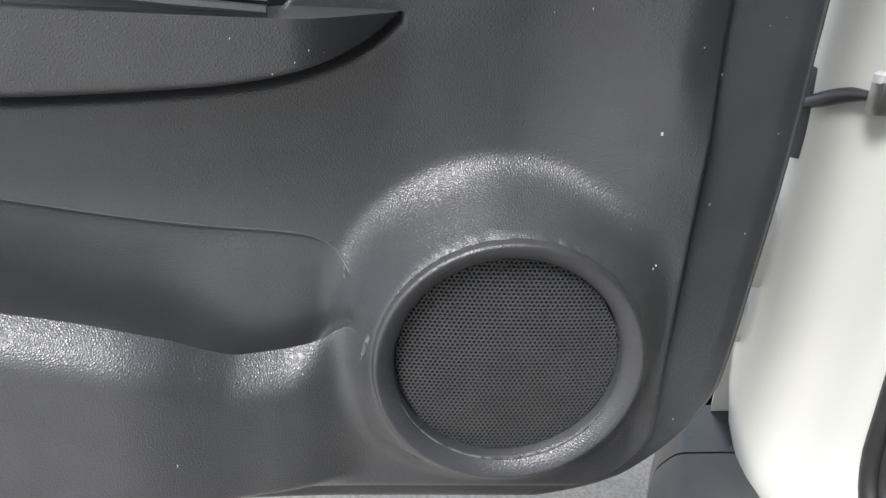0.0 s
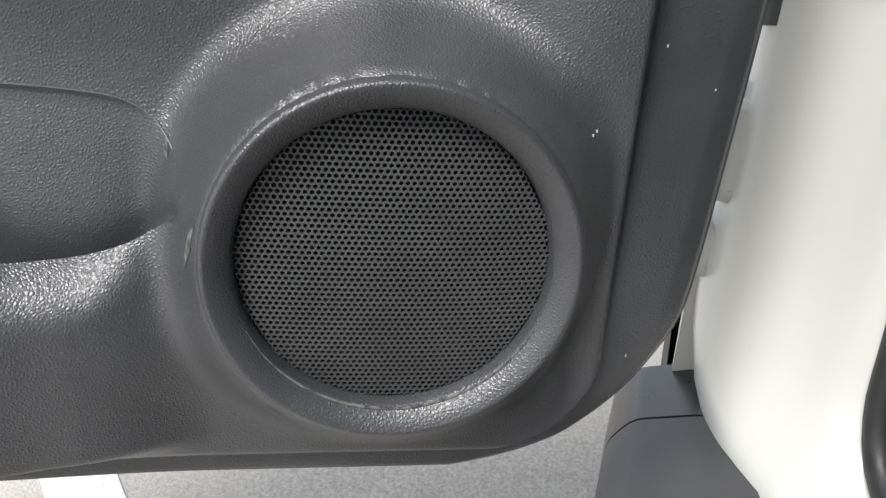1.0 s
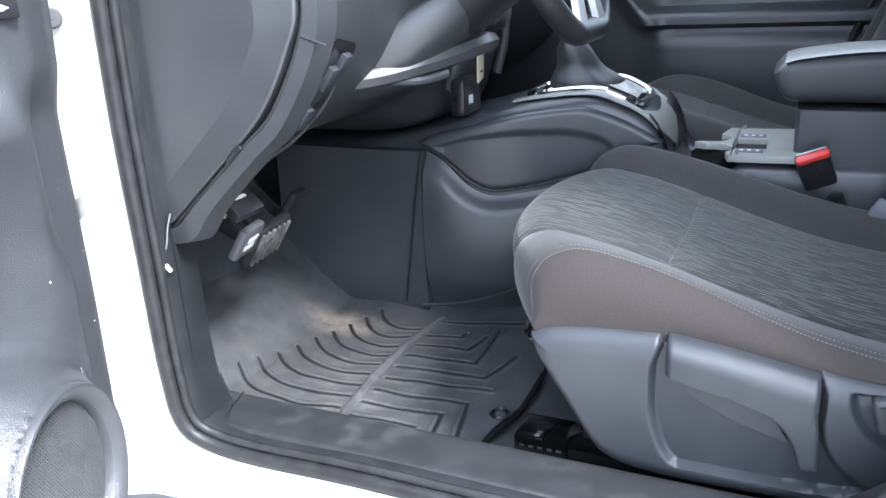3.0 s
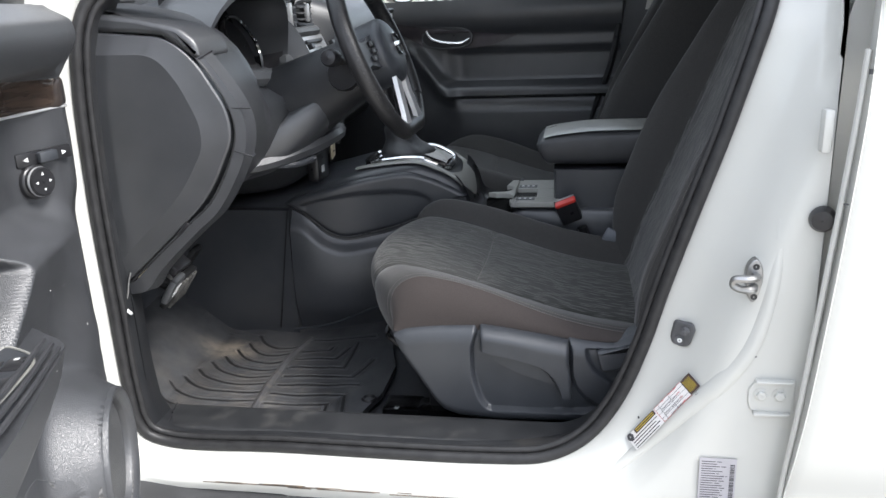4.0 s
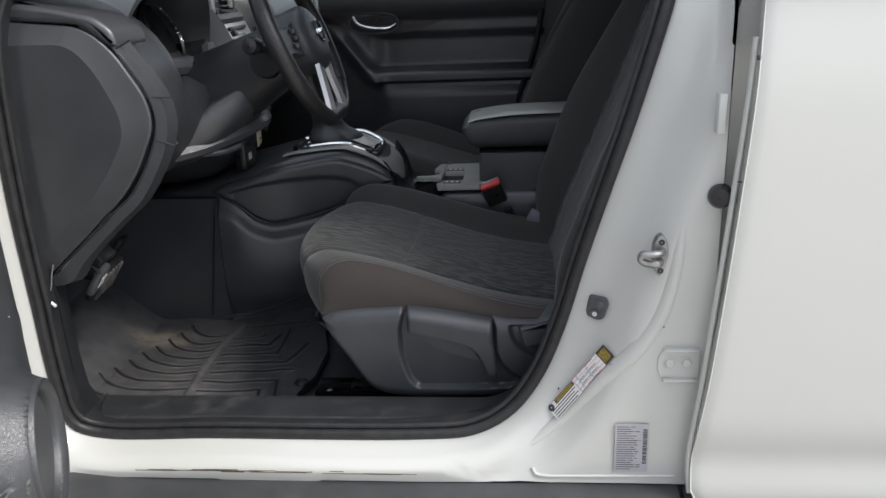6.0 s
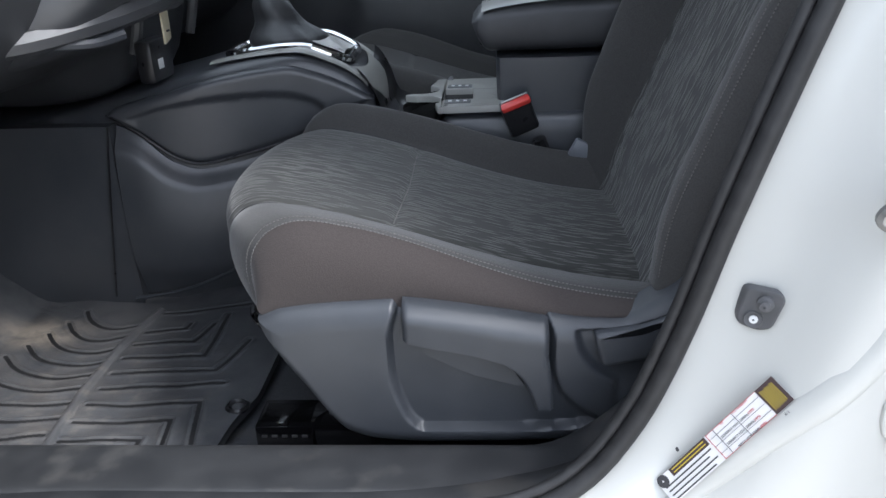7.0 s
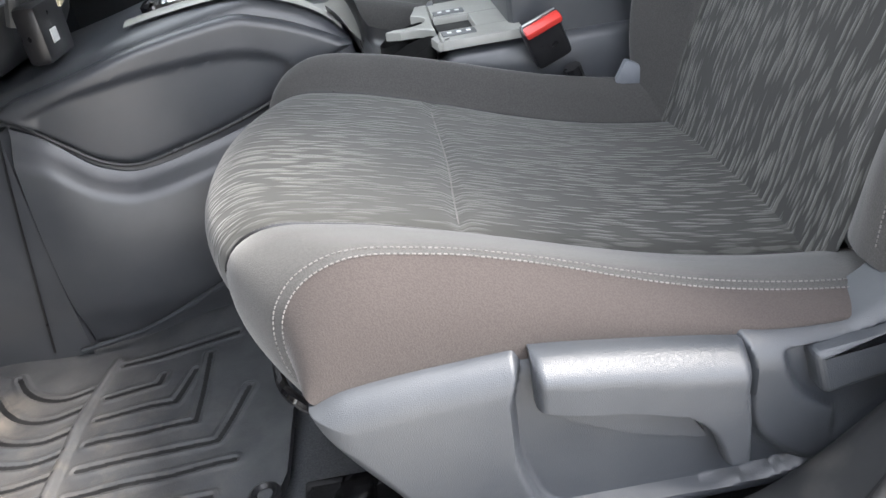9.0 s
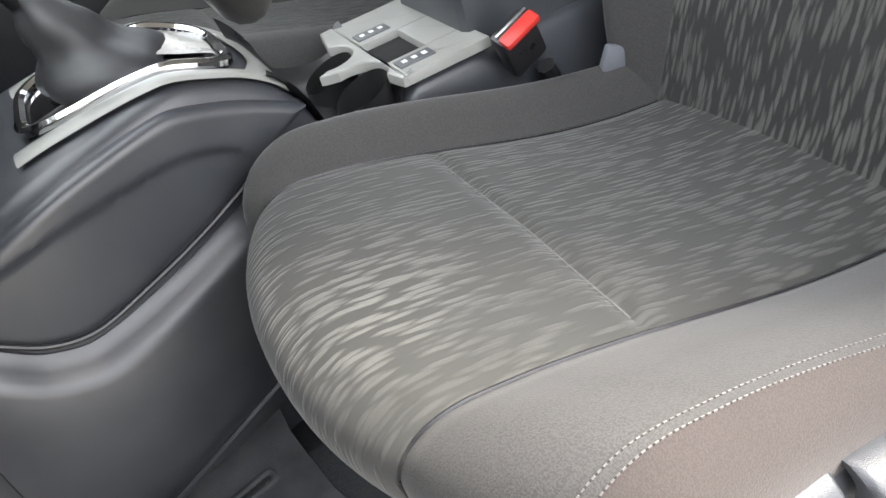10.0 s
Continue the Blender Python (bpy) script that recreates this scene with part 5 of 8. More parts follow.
    if dash:
        b.inputs["Strength"].default_value, b.inputs["Distance"].default_value = 0.8, 0.0009
    L.new(height, b.inputs["Height"])
    return m


DASHES = (27, 200, 27)
CUSHION_CLOTH = fabric("cushion_cloth", (0.030, 0.030, 0.028), (0.100, 0.100, 0.092), (1, 1, 1), spots=(((-0.135, 0.50, 0.68), 0.11, 0.45), ((-0.16, 0.44, 0.67), 0.07, 0.35)), spot_colour=(0.19, 0.19, 0.175), streak=0.8, dash=DASHES, fade=(-0.02, 0.24, 0.55, (0.064, 0.064, 0.060)))
BACK_CLOTH = fabric("backrest_cloth", (0.028, 0.028, 0.027), (0.108, 0.108, 0.098), (1, 1, 1), streak=0.9, dash=DASHES)
PLAIN_CLOTH = fabric("bolster_cloth", (0.046, 0.045, 0.044), (0.070, 0.068, 0.066), (1, 1, 1), streak=0.8, scale=800, low=0.4, high=0.6)
SIDE_CLOTH = fabric("worn_side_cloth", (0.042, 0.035, 0.033), (0.058, 0.049, 0.046), (1, 1, 1), streak=0.8, scale=800, low=0.4, high=0.6)
THREAD = material("grey_thread", (0.12, 0.115, 0.11), (0.17, 0.16, 0.155), rough=0.8, scale=200)

# ---- seats ----
CUSH = [(-0.150, 0.540), (-0.180, 0.556), (-0.212, 0.592), (-0.230, 0.636), (-0.226, 0.668), (-0.195, 0.688), (-0.13, 0.681), (-0.06, 0.664), (0.0, 0.647), (0.08, 0.623), (0.16, 0.601), (0.24, 0.584), (0.345, 0.570)]
CUSH_PATH = smooth_path(CUSH, 121)
BACK = [(0.285, 0.525), (0.318, 0.600), (0.338, 0.665), (0.368, 0.74), (0.404, 0.83), (0.452, 0.95), (0.500, 1.07), (0.540, 1.17), (0.566, 1.235), (0.60, 1.262), (0.645, 1.25), (0.675, 1.18), (0.655, 1.0), (0.57, 0.72), (0.50, 0.55)]
BACK_PATH = smooth_path(BACK, 141)


def path_at(P, s):
    k = s * (len(P) - 1)
    i = min(int(k), len(P) - 2)
    p = P[i].lerp(P[i + 1], k - i)
    a, b = P[max(0, i - 2)], P[min(len(P) - 1, i + 3)]
    t = (b - a).normalized()
    return p, Vector((-t.y, t.x))


CUSH_BULGE = [(0.212, -0.115), (0.218, -0.075), (0.226, -0.030), (0.236, 0.010), (0.247, 0.029), (0.258, 0.033), (0.30, 0.025), (0.342, 0.006), (0.3545, -0.003), (0.367, 0.003), (0.45, 0.007), (0.53, 0.008), (0.62, 0.006), (0.690, 0.002), (0.703, -0.003), (0.712, 0.012), (0.727, 0.036), (0.742, 0.046), (0.757, 0.038), (0.769, 0.012), (0.776, -0.04), (0.780, -0.11)]
BACK_BULGE = [(0.208, -0.16), (0.212, -0.07), (0.218, -0.015), (0.230, 0.032), (0.246, 0.052), (0.262, 0.054), (0.285, 0.044), (0.305, 0.026), (0.314, 0.016), (0.322, 0.017), (0.36, 0.006), (0.45, 0.004), (0.53, 0.005), (0.62, 0.004), (0.68, 0.006), (0.696, 0.004), (0.704, 0.008), (0.716, 0.040), (0.732, 0.072), (0.748, 0.084), (0.764, 0.070), (0.776, 0.02), (0.782, -0.05), (0.786, -0.16)]


SEAM_S = min((abs(path_at(CUSH_PATH, k / 400)[0].x - 0.004), k / 400) for k in range(200, 401))[1]


def seam_s(y):
    return SEAM_S - 0.035 * ((y - 0.53) / 0.175) ** 2


def cushion_at(s, y):
    p, n = path_at(CUSH_PATH, s)
    b = spl(y, CUSH_BULGE)
    q = abs(y - 0.52) / 0.29
    front = 1 - sst(0.26, 0.85, s)
    x = p.x + n.x * b * (0.5 + 0.5 * (1 - front)) + 0.006 * front + 0.118 * q ** 2.3 * front
    z = p.y + n.y * b * (0.7 + 0.3 * (1 - front)) - 0.006 * q ** 3 * front
    z -= 0.005 * math.exp(-((s - seam_s(y)) / 0.009) ** 2) * (0.355 < y < 0.703)
    return Vector((x, y, z))


def back_at(s, y):
    p, n = path_at(BACK_PATH, s)
    b = spl(y, BACK_BULGE)
    side = b > 0.0085 and (y < 0.35 or y > 0.703)
    fade = spl(s, [(0, 0.35), (0.06, 0.6), (0.13, 0.95), (0.22, 1.0), (0.36, 0.7), (0.48, 0.30), (0.55, 0.1), (1, 0.05)])
    b = b * fade if side else b * (1 if b > -0.02 else spl(s, [(0, 1), (0.5, 0.8), (0.62, 0.35), (1, 0.1)]))
    return Vector((p.x + n.x * b, y, p.y + n.y * b))




SIDE_S = min((abs(cushion_at(k / 400, 0.2475).z - 0.622), k / 400) for k in range(0, 200))[1]


def side_at(u, v):
    """Near side of the cushion, from its stitched edge down behind the plastic cover."""
    t = cushion_at(SIDE_S + (1 - SIDE_S) * u ** 1.15, 0.2475)
    x = -0.122 + 0.43 * u ** 1.05
    z = 0.606 - 0.012 * sst(0.4, 1, u)
    w = v + 0.25 * math.sin(math.pi * v) * 0.4
    crease = 0.003 * math.sin(17 * u + 5 * v) * math.sin(math.pi * v) * sst(0.55, 0.9, u)
    return Vector((t.x + (x - t.x) * v, t.y - 0.018 * math.sin(math.pi * min(1, w) * 0.75) - 0.012 * v + crease, t.z + (z - t.z) * v))


COVER_TOP = [(-0.128, 0.6065), (-0.10, 0.617), (-0.03, 0.624), (0.05, 0.627), (0.13, 0.621), (0.20, 0.606), (0.255, 0.602), (0.295, 0.622), (0.335, 0.665), (0.372, 0.690), (0.405, 0.68), (0.425, 0.62)]
COVER_LOW = [(-0.128, 0.6035), (-0.115, 0.572), (-0.085, 0.52), (-0.04, 0.452), (-0.005, 0.440), (0.05, 0.436), (0.22, 0.440), (0.34, 0.452), (0.41, 0.50), (0.425, 0.60)]


def cover_at(u, v):
    """Side cover: a rounded shell with two hollows round the levers."""
    x = -0.128 + 0.553 * u
    lo, hi = spl(x, COVER_LOW), spl(x, COVER_TOP)
    k = 0.5 - 0.5 * math.cos(math.pi * v)
    z = lo + (hi - lo) * k
    rim = min(z - lo, (hi - z) * 0.9, (x + 0.130) * 0.8, (0.427 - x))
    q = 1 - min(1.0, max(0.0, rim) / 0.026)
    y = 0.203 + 0.024 * (1 - math.sqrt(max(0.0, 1 - q * q)))
    y += 0.012 * max(0.0, (0.60 - z) / 0.16) ** 1.5
    # hollow round the height lever
    left = spl(z, [(0.461, 0.050), (0.468, 0.036), (0.49, 0.022), (0.545, 0.011), (0.585, 0.011), (0.615, 0.018)])
    right = spl(z, [(0.47, 0.235), (0.51, 0.200), (0.55, 0.188), (0.585, 0.187), (0.606, 0.181)])
    low = spl(x, [(0.02, 0.470), (0.05, 0.463), (0.14, 0.463), (0.205, 0.466), (0.24, 0.475)])
    edge_r = sst(-0.002, 0.006, right - x) if z > 0.52 else sst(-0.002, 0.006 + 0.5 * (0.52 - z), right + 0.4 * (0.52 - z) - x)
    hollow = sst(-0.001, 0.006, x - left) * edge_r * sst(-0.001, 0.005, z - low)
    y += 0.014 * hollow
    # hollow round the recline lever
    start = spl(z, [(0.53, 0.250), (0.553, 0.222), (0.578, 0.210), (0.602, 0.206)])
    roof = spl(x, [(0.20, 0.594), (0.25, 0.594), (0.29, 0.606), (0.34, 0.640), (0.38, 0.655)])
    y += 0.012 * sst(-0.001, 0.007, x - start) * sst(-0.001, 0.007, roof - z) * (1 - sst(0.38, 0.41, x)) * sst(0.49, 0.55, z)
    return Vector((x, y, z))


def lever_at(u, v):
    """Bar of the height lever: a rounded shelf over a flat face."""
    x = 0.029 + 0.152 * u
    hi = 0.628 - 0.024 * u ** 1.2
    lo = spl(x, [(0.029, 0.588), (0.06, 0.580), (0.10, 0.572), (0.14, 0.560), (0.181, 0.556)])
    z = lo + (hi - lo) * v
    end = 1 - min(1.0, min(u, 1 - u) * 0.152 / 0.006)
    top = max(0.0, (v - 0.55) / 0.45)
    return Vector((x, 0.190 + 0.020 * top ** 2.2 + 0.007 * end * end + 0.004 * (1 - v), z))


def tail_at(u, v):
    """Tail of the height lever, hooked down at its rear end."""
    z = 0.500 + 0.070 * v
    x0 = spl(z, [(0.500, 0.168), (0.52, 0.162), (0.54, 0.152), (0.557, 0.136), (0.570, 0.118)])
    x1 = spl(z, [(0.500, 0.187), (0.54, 0.184), (0.570, 0.1805)])
    x = x0 + (x1 - x0) * u
    end = 1 - min(1.0, min(u, 1 - u) * (x1 - x0) / 0.004)
    return Vector((x, 0.1935 + 0.006 * (1 - v) + 0.004 * end * end, z))


def seat(m, label, driver):
    st = thing("driver_seat" if driver else "passenger_seat", label, "car seat", group="front seats", m=m)
    def strip(fn, y0, y1, s0, s1, nu, nv):
        return sheet(lambda u, v: fn(s0 + (s1 - s0) * u, y0 + (y1 - y0) * v), nu, nv)
    part("cushion_insert", strip(cushion_at, 0.354, 0.7035, 0, 1, 110, 36), CUSHION_CLOTH, st, "dark patterned cloth cushion with worn streaks")
    part("cushion_bolster", strip(cushion_at, 0.2475, 0.354, 0, 1, 90, 20), PLAIN_CLOTH, st)
    part("cushion_side", sheet(side_at, 90, 16), SIDE_CLOTH, st, "brownish worn cloth side of the cushion")
    part("cushion_bolster", strip(cushion_at, 0.7035, 0.780, 0, 1, 90, 26), PLAIN_CLOTH, st)
    part("cushion_tuft", rbox(cushion_at(0.93, 0.262) + Vector((0.012, -0.004, -0.012)), (0.030, 0.028, 0.034), 0.010, 3, rot=Matrix.Rotation(0.4, 3, "Y")), PLAIN_CLOTH, st)
    part("backrest_insert", strip(back_at, 0.314, 0.704, 0, 0.62, 90, 36), BACK_CLOTH, st, "dark patterned cloth backrest")
    part("backrest_bolster", strip(back_at, 0.208, 0.314, 0.06, 0.62, 90, 28), PLAIN_CLOTH, st)
    part("backrest_bolster", strip(back_at, 0.704, 0.786, 0.03, 0.62, 90, 28), PLAIN_CLOTH, st)
    part("backrest_rear", strip(back_at, 0.208, 0.786, 0.60, 1, 40, 40), PLAIN_CLOTH, st)
    # seams
    for y, r in ((0.3545, 0.0016), (0.703, 0.0016)):
        part("seam", tube([cushion_at(s, y) + Vector((0, 0, 0.001)) for s in [0.16 + 0.84 * k / 20 for k in range(21)]], r, 5, n=60), SMOOTH_BLACK, st)
    part("cross_seam", tube([cushion_at(seam_s(y), y) + Vector((0, 0, 0.0005)) for y in [0.357 + 0.344 * k / 12 for k in range(13)]], 0.0010, 5, n=40), THREAD, st)
    # doubled stitching along the near bolster
    for y in (0.2475, 0.2538):
        bm = bmesh.new()
        P = smooth_path([cushion_at(0.09 + 0.82 * k / 40, y) + Vector((0, -0.0004, 0.0006)) for k in range(41)], 260)
        parts = []
        for i in range(0, 258, 2):
            parts.append(rbox((P[i] + P[i + 1]) / 2, ((P[i + 1] - P[i]).length * 1.15, 0.0009, 0.0009), 0, rot=(P[i + 1] - P[i]).to_track_quat("X", "Z").to_matrix()))
        part("stitching", joined(*parts), THREAD, st, smooth=False)
    for y in (0.240, 0.249):
        parts = []
        P = smooth_path([back_at(0.07 + 0.45 * k / 30, y) + Vector((-0.0008, 0, 0.0003)) for k in range(31)], 380)
        for i in range(0, 378, 2):
            parts.append(rbox((P[i] + P[i + 1]) / 2, ((P[i + 1] - P[i]).length * 1.15, 0.0009, 0.0009), 0, rot=(P[i + 1] - P[i]).to_track_quat("X", "Z").to_matrix()))
        part("stitching", joined(*parts), THREAD, st, smooth=False)
    # head restraint on two posts
    hr = part("head_restraint", sheet(lambda u, v: Vector((0.575 + 0.055 * math.cos(2 * math.pi * u) * math.sin(math.pi * v) ** 0.5 + 0.03 * 0, 0.53 + 0.135 * (1 - 2 * v) * (1 if abs(1 - 2 * v) < 0.999 else 0.98), 1.375 + 0.085 * math.sin(2 * math.pi * u) * math.sin(math.pi * v) ** 0.35)), 24, 16, True), PLAIN_CLOTH, st)
    for y in (0.47, 0.59):
        part("restraint_post", tube([(0.60, y, 1.24), (0.592, y, 1.33)], 0.006, 8), CHROME, st)
    # plastic side cover with levers
    cover = part("side_cover", thick_sheet(cover_at, 260, 90, (0, 0.03, 0)), PLASTIC_FINE, st, "dark plastic seat side cover", sharp=50)
    lev = part("height_lever", thick_sheet(lever_at, 60, 14, (0, 0.012, 0)), PLASTIC_FINE, cover, "grey plastic height lever", sharp=40)
    part("lever_tail", thick_sheet(tail_at, 16, 24, (0, 0.012, 0)), PLASTIC_FINE, lev, sharp=40)
    part("lever_pocket", plate([tuple(p) for p in round_poly([(0.045, 0.580), (0.13, 0.566), (0.158, 0.520), (0.10, 0.537), (0.05, 0.562)], 0.006, 4)], lambda a, b, d: Vector((a, d, b)), 0.222, 0.2125), PLASTIC_FINE, cover)
    part("recline_lever", plate([tuple(p) for p in round_poly([(0.226, 0.592), (0.275, 0.598), (0.33, 0.625), (0.335, 0.598), (0.285, 0.562), (0.236, 0.552)], 0.008, 4)], lambda a, b, d: Vector((a, d, b)), 0.218, 0.1985, 0.006, 4), PLASTIC_FINE, cover, "grey plastic recline lever", sharp=22)
    # frame, rails and front bar
    part("seat_frame", rbox((0.08, 0.52, 0.53), (0.34, 0.50, 0.05), 0.01), SMOOTH_BLACK, st)
    for y in (0.33, 0.70):
        rail = part("seat_rail", rbox((0.08, y, 0.388), (0.52, 0.05, 0.036), 0.004), PIANO, st, "black steel seat rail")
        part("rail_cap", rbox((-0.145, y, 0.384), (0.075, 0.062, 0.044), 0.004), PIANO, rail)
        for k in range(5):
            part("rail_notch", rbox((-0.170 + 0.013 * k, y - 0.0315, 0.392), (0.007, 0.002, 0.003), 0), STEEL, rail, smooth=False)
        for x in (-0.06, 0.22):
            part("seat_leg", rbox((x, y, 0.46), (0.06, 0.016, 0.12), 0.004), SMOOTH_BLACK, st)
    part("slide_bar", tube([(-0.02, 0.275, 0.520), (-0.11, 0.275, 0.540), (-0.150, 0.285, 0.566), (-0.168, 0.33, 0.560), (-0.180, 0.52, 0.530), (-0.17, 0.70, 0.53), (-0.1, 0.74, 0.52)], 0.005, 8, n=50), PIANO, st, "bent black steel seat slide bar")
    return st


dseat = seat(Matrix.Identity(4), "black and grey patterned cloth driver seat", True)
pseat = copy_thing(dseat, Matrix.Translation((-0.065, 1.84, 0.02)) @ Matrix.Diagonal((1, -1, 1, 1)))
pseat.name = "passenger_seat"
tagged(pseat, "black and grey patterned cloth passenger seat", "car seat", "front seats")
# ---- centre console ----
con = thing("centre_console", "dark centre console with gear lever and cup holders", "console")
CTOP = [(-0.66, 0.70), (-0.47, 0.742), (-0.30, 0.781), (-0.20, 0.790), (-0.14, 0.770), (-0.090, 0.735), (-0.070, 0.700), (-0.055, 0.655), (0.0, 0.640), (0.030, 0.645), (0.042, 0.674), (0.06, 0.678), (0.5, 0.678)]
def side_y(x):
    """The console narrows towards the seat."""
    return 0.701 + 0.092 * sst(-0.46, -0.06, x)
def console_ring(x):
    t = spl(x, CTOP)
    o = side_y(x) - 0.701
    r = []
    for y, z in ((0.705, 0.36), (0.710, 0.50), (0.714, 0.60), (0.718, t - 0.035), (0.722, t - 0.014), (0.730, t - 0.004), (0.742, t), (0.92, t + 0.003)):
        r.append(Vector((x, y + o * (1.02 - (y - 0.70) * 4.5), min(z, t))))
    return r + [Vector((x, 1.84 - p.y, p.z)) for p in reversed(r[:-1])]
part("console_body", loft([console_ring(-0.80 + 1.30 * k / 90) for k in range(91)], False, False), CONSOLE, con, "dark console body")
# soft knee panel on the driver's side
KNEE = [(-0.500, 0.716), (-0.470, 0.700), (-0.431, 0.668), (-0.397, 0.640), (-0.360, 0.627), (-0.300, 0.634), (-0.230, 0.648), (-0.166, 0.668), (-0.099, 0.701), (-0.072, 0.712), (-0.115, 0.738), (-0.166, 0.762), (-0.215, 0.776), (-0.310, 0.768), (-0.402, 0.747), (-0.480, 0.728)]
def knee(u, v):
    """A cushion between the lower and the upper edge, rolled back at its rim."""
    x = -0.498 + 0.424 * (0.5 - 0.5 * math.cos(math.pi * u))
    lo, hi = spl(x, KNEE[:10]), spl(x, [KNEE[0]] + KNEE[:9:-1] + [KNEE[9]])
    s = 0.5 - 0.5 * math.cos(math.pi * v)
    rim = min(s, 1 - s) * max(hi - lo, 0.001)
    k = 1 - min(rim / 0.011, 1)
    z = lo + (hi - lo) * s
    roof_z = spl(x, [(-0.480, 0.712), (-0.460, 0.716), (-0.393, 0.732), (-0.310, 0.739), (-0.235, 0.737), (-0.185, 0.726), (-0.158, 0.708), (-0.145, 0.68)])
    hollow = 0.008 * sst(0.0, 0.009, roof_z - z) * sst(0.0, 0.02, x + 0.47) * (1 - sst(-0.165, -0.148, x))
    return Vector((x, side_y(x) + hollow + 0.011 * (1 - math.sqrt(max(0, 1 - k * k))) + (0.02 if v in (0, 1) else 0), lo + (hi - lo) * s))
part("knee_panel", sheet(knee, 90, 40), CONSOLE, con, "soft dark knee panel")
part("knee_joint", tube([(x, side_y(x) + 0.008, z) for x, z in [(k[0], k[1]) for k in KNEE[:8]]], 0.0024, 6, n=60), SMOOTH_BLACK, con)
def flank_top(x):
    return spl(x, [(-0.490, 0.702), (-0.455, 0.683), (-0.402, 0.633), (-0.360, 0.618), (-0.263, 0.630), (-0.166, 0.655), (-0.085, 0.682), (-0.04, 0.66), (0.10, 0.62)])
def lower_side(u, v):
    """Bulged lower flank below the knee panel, drawn in towards its foot."""
    x = -0.487 + 0.60 * u
    top = flank_top(x)
    z = 0.40 + (top - 0.40) * v
    y = side_y(x) - 0.012 + 0.022 * sst(0.86, 1.0, v) - 0.012 * math.sin(math.pi * min(1, v * 1.1)) + 0.012 * (1 - sst(0.0, 0.25, v))
    return (x, y, z)
part("lower_flank", thick_sheet(lower_side, 60, 30, (0, 0.03, 0)), CONSOLE, con, "glossy dark lower console flank")
def front_flank(u, v):
    x = -0.82 + 0.330 * u
    z = 0.36 + (0.702 - 0.36) * v
    return (x, 0.690 - 0.008 * math.sin(math.pi * v) + 0.012 * (1 - u), z)
part("front_flank", thick_sheet(front_flank, 14, 14, (0, 0.03, 0)), CONSOLE, con)
part("flank_seam", tube([(-0.4885, 0.684, 0.703), (-0.500, 0.678, 0.62), (-0.520, 0.680, 0.50), (-0.538, 0.686, 0.40)], 0.0016, 5), SMOOTH_BLACK, con)
part("flank_foot", tube([(-0.50, 0.680, 0.398), (-0.40, 0.684, 0.415), (-0.30, 0.690, 0.455), (-0.22, 0.706, 0.480), (-0.10, 0.745, 0.50)], 0.004, 6, n=30), PLASTIC_FINE, con)

# gear lever with silver surround
def top_z(x):
    return spl(x, CTOP) + 0.004
def frame_pts(x0, x1, y0, y1, n=48, lift=0.004, p=0.45):
    out = []
    for k in range(n):
        a = 2 * math.pi * k / n
        ca, sa = math.cos(a), math.sin(a)
        x = (x0 + x1) / 2 + (x1 - x0) / 2 * abs(ca) ** p * (1 if ca > 0 else -1)
        y = (y0 + y1) / 2 + (y1 - y0) / 2 * abs(sa) ** p * (1 if sa > 0 else -1)
        out.append(Vector((x, y, top_z(x) + lift)))
    return out
part("shift_surround", tube(frame_pts(-0.335, -0.120, 0.832, 1.010), 0.0075, 8, n=90, closed=True), CHROME, con, "bright silver gear surround")
part("shift_plate", sheet(lambda u, v: (-0.33 + 0.20 * u, 0.835 + 0.17 * v, top_z(-0.33 + 0.20 * u) + 0.002), 12, 6), PIANO, con, "gloss black gear plate")
part("gate_slot", rbox((-0.285, 0.865, top_z(-0.285) + 0.003), (0.08, 0.020, 0.004), 0.001, rot=Matrix.Rotation(-0.18, 3, "Y")), SMOOTH_BLACK, con)
for k, ch in enumerate("PRND"):
    cu = bpy.data.curves.new("gate_letter", "FONT")
    cu.body, cu.size, cu.extrude = ch, 0.011, 0.0003
    cu.align_x = "CENTER"
    lt = new("gate_letter", cu)
    lt.data.materials.append(MARK)
    lt.parent = con
    x = -0.315 + 0.022 * k
    lt.matrix_local = pose(x, 0.846, top_z(x) + 0.0045, 0, 0, 90)
boot_rings = []
for k in range(13):
    v = k / 12
    r = 0.062 * (1 - v) ** 1.1 + 0.017
    fold = 0.009 * (1 - v) * math.sin(v * 11)
    c = Vector((-0.235 - 0.035 * v, 0.915, top_z(-0.235) + 0.10 * v))
    boot_rings.append([c + Vector(((r + fold + 0.008 * (1 - 0.6 * v) * math.sin(5 * a + 5 * v)) * math.cos(a) * 0.85, (r + fold) * math.sin(a), 0)) for a in [2 * math.pi * q / 28 for q in range(28)]])
part("gear_boot", loft(boot_rings), LEATHER, con, "creased black leather gear boot")
part("gear_stick", tube([(-0.272, 0.915, 0.885), (-0.285, 0.915, 0.93), (-0.292, 0.915, 0.96)], lambda q: 0.017 + 0.006 * q, 12), SMOOTH_BLACK, con)
part("gear_knob", lathe([(0.014, -0.03), (0.024, -0.02), (0.029, 0.005), (0.027, 0.03), (0.018, 0.045), (0.001, 0.048)], (-0.298, 0.915, 0.985), (-0.2, 0, 1), 24), LEATHER, con)
part("knob_collar", lathe([(0.016, 0), (0.019, 0.004), (0.016, 0.008)], (-0.290, 0.915, 0.945), (-0.2, 0, 1), 20), CHROME, con)
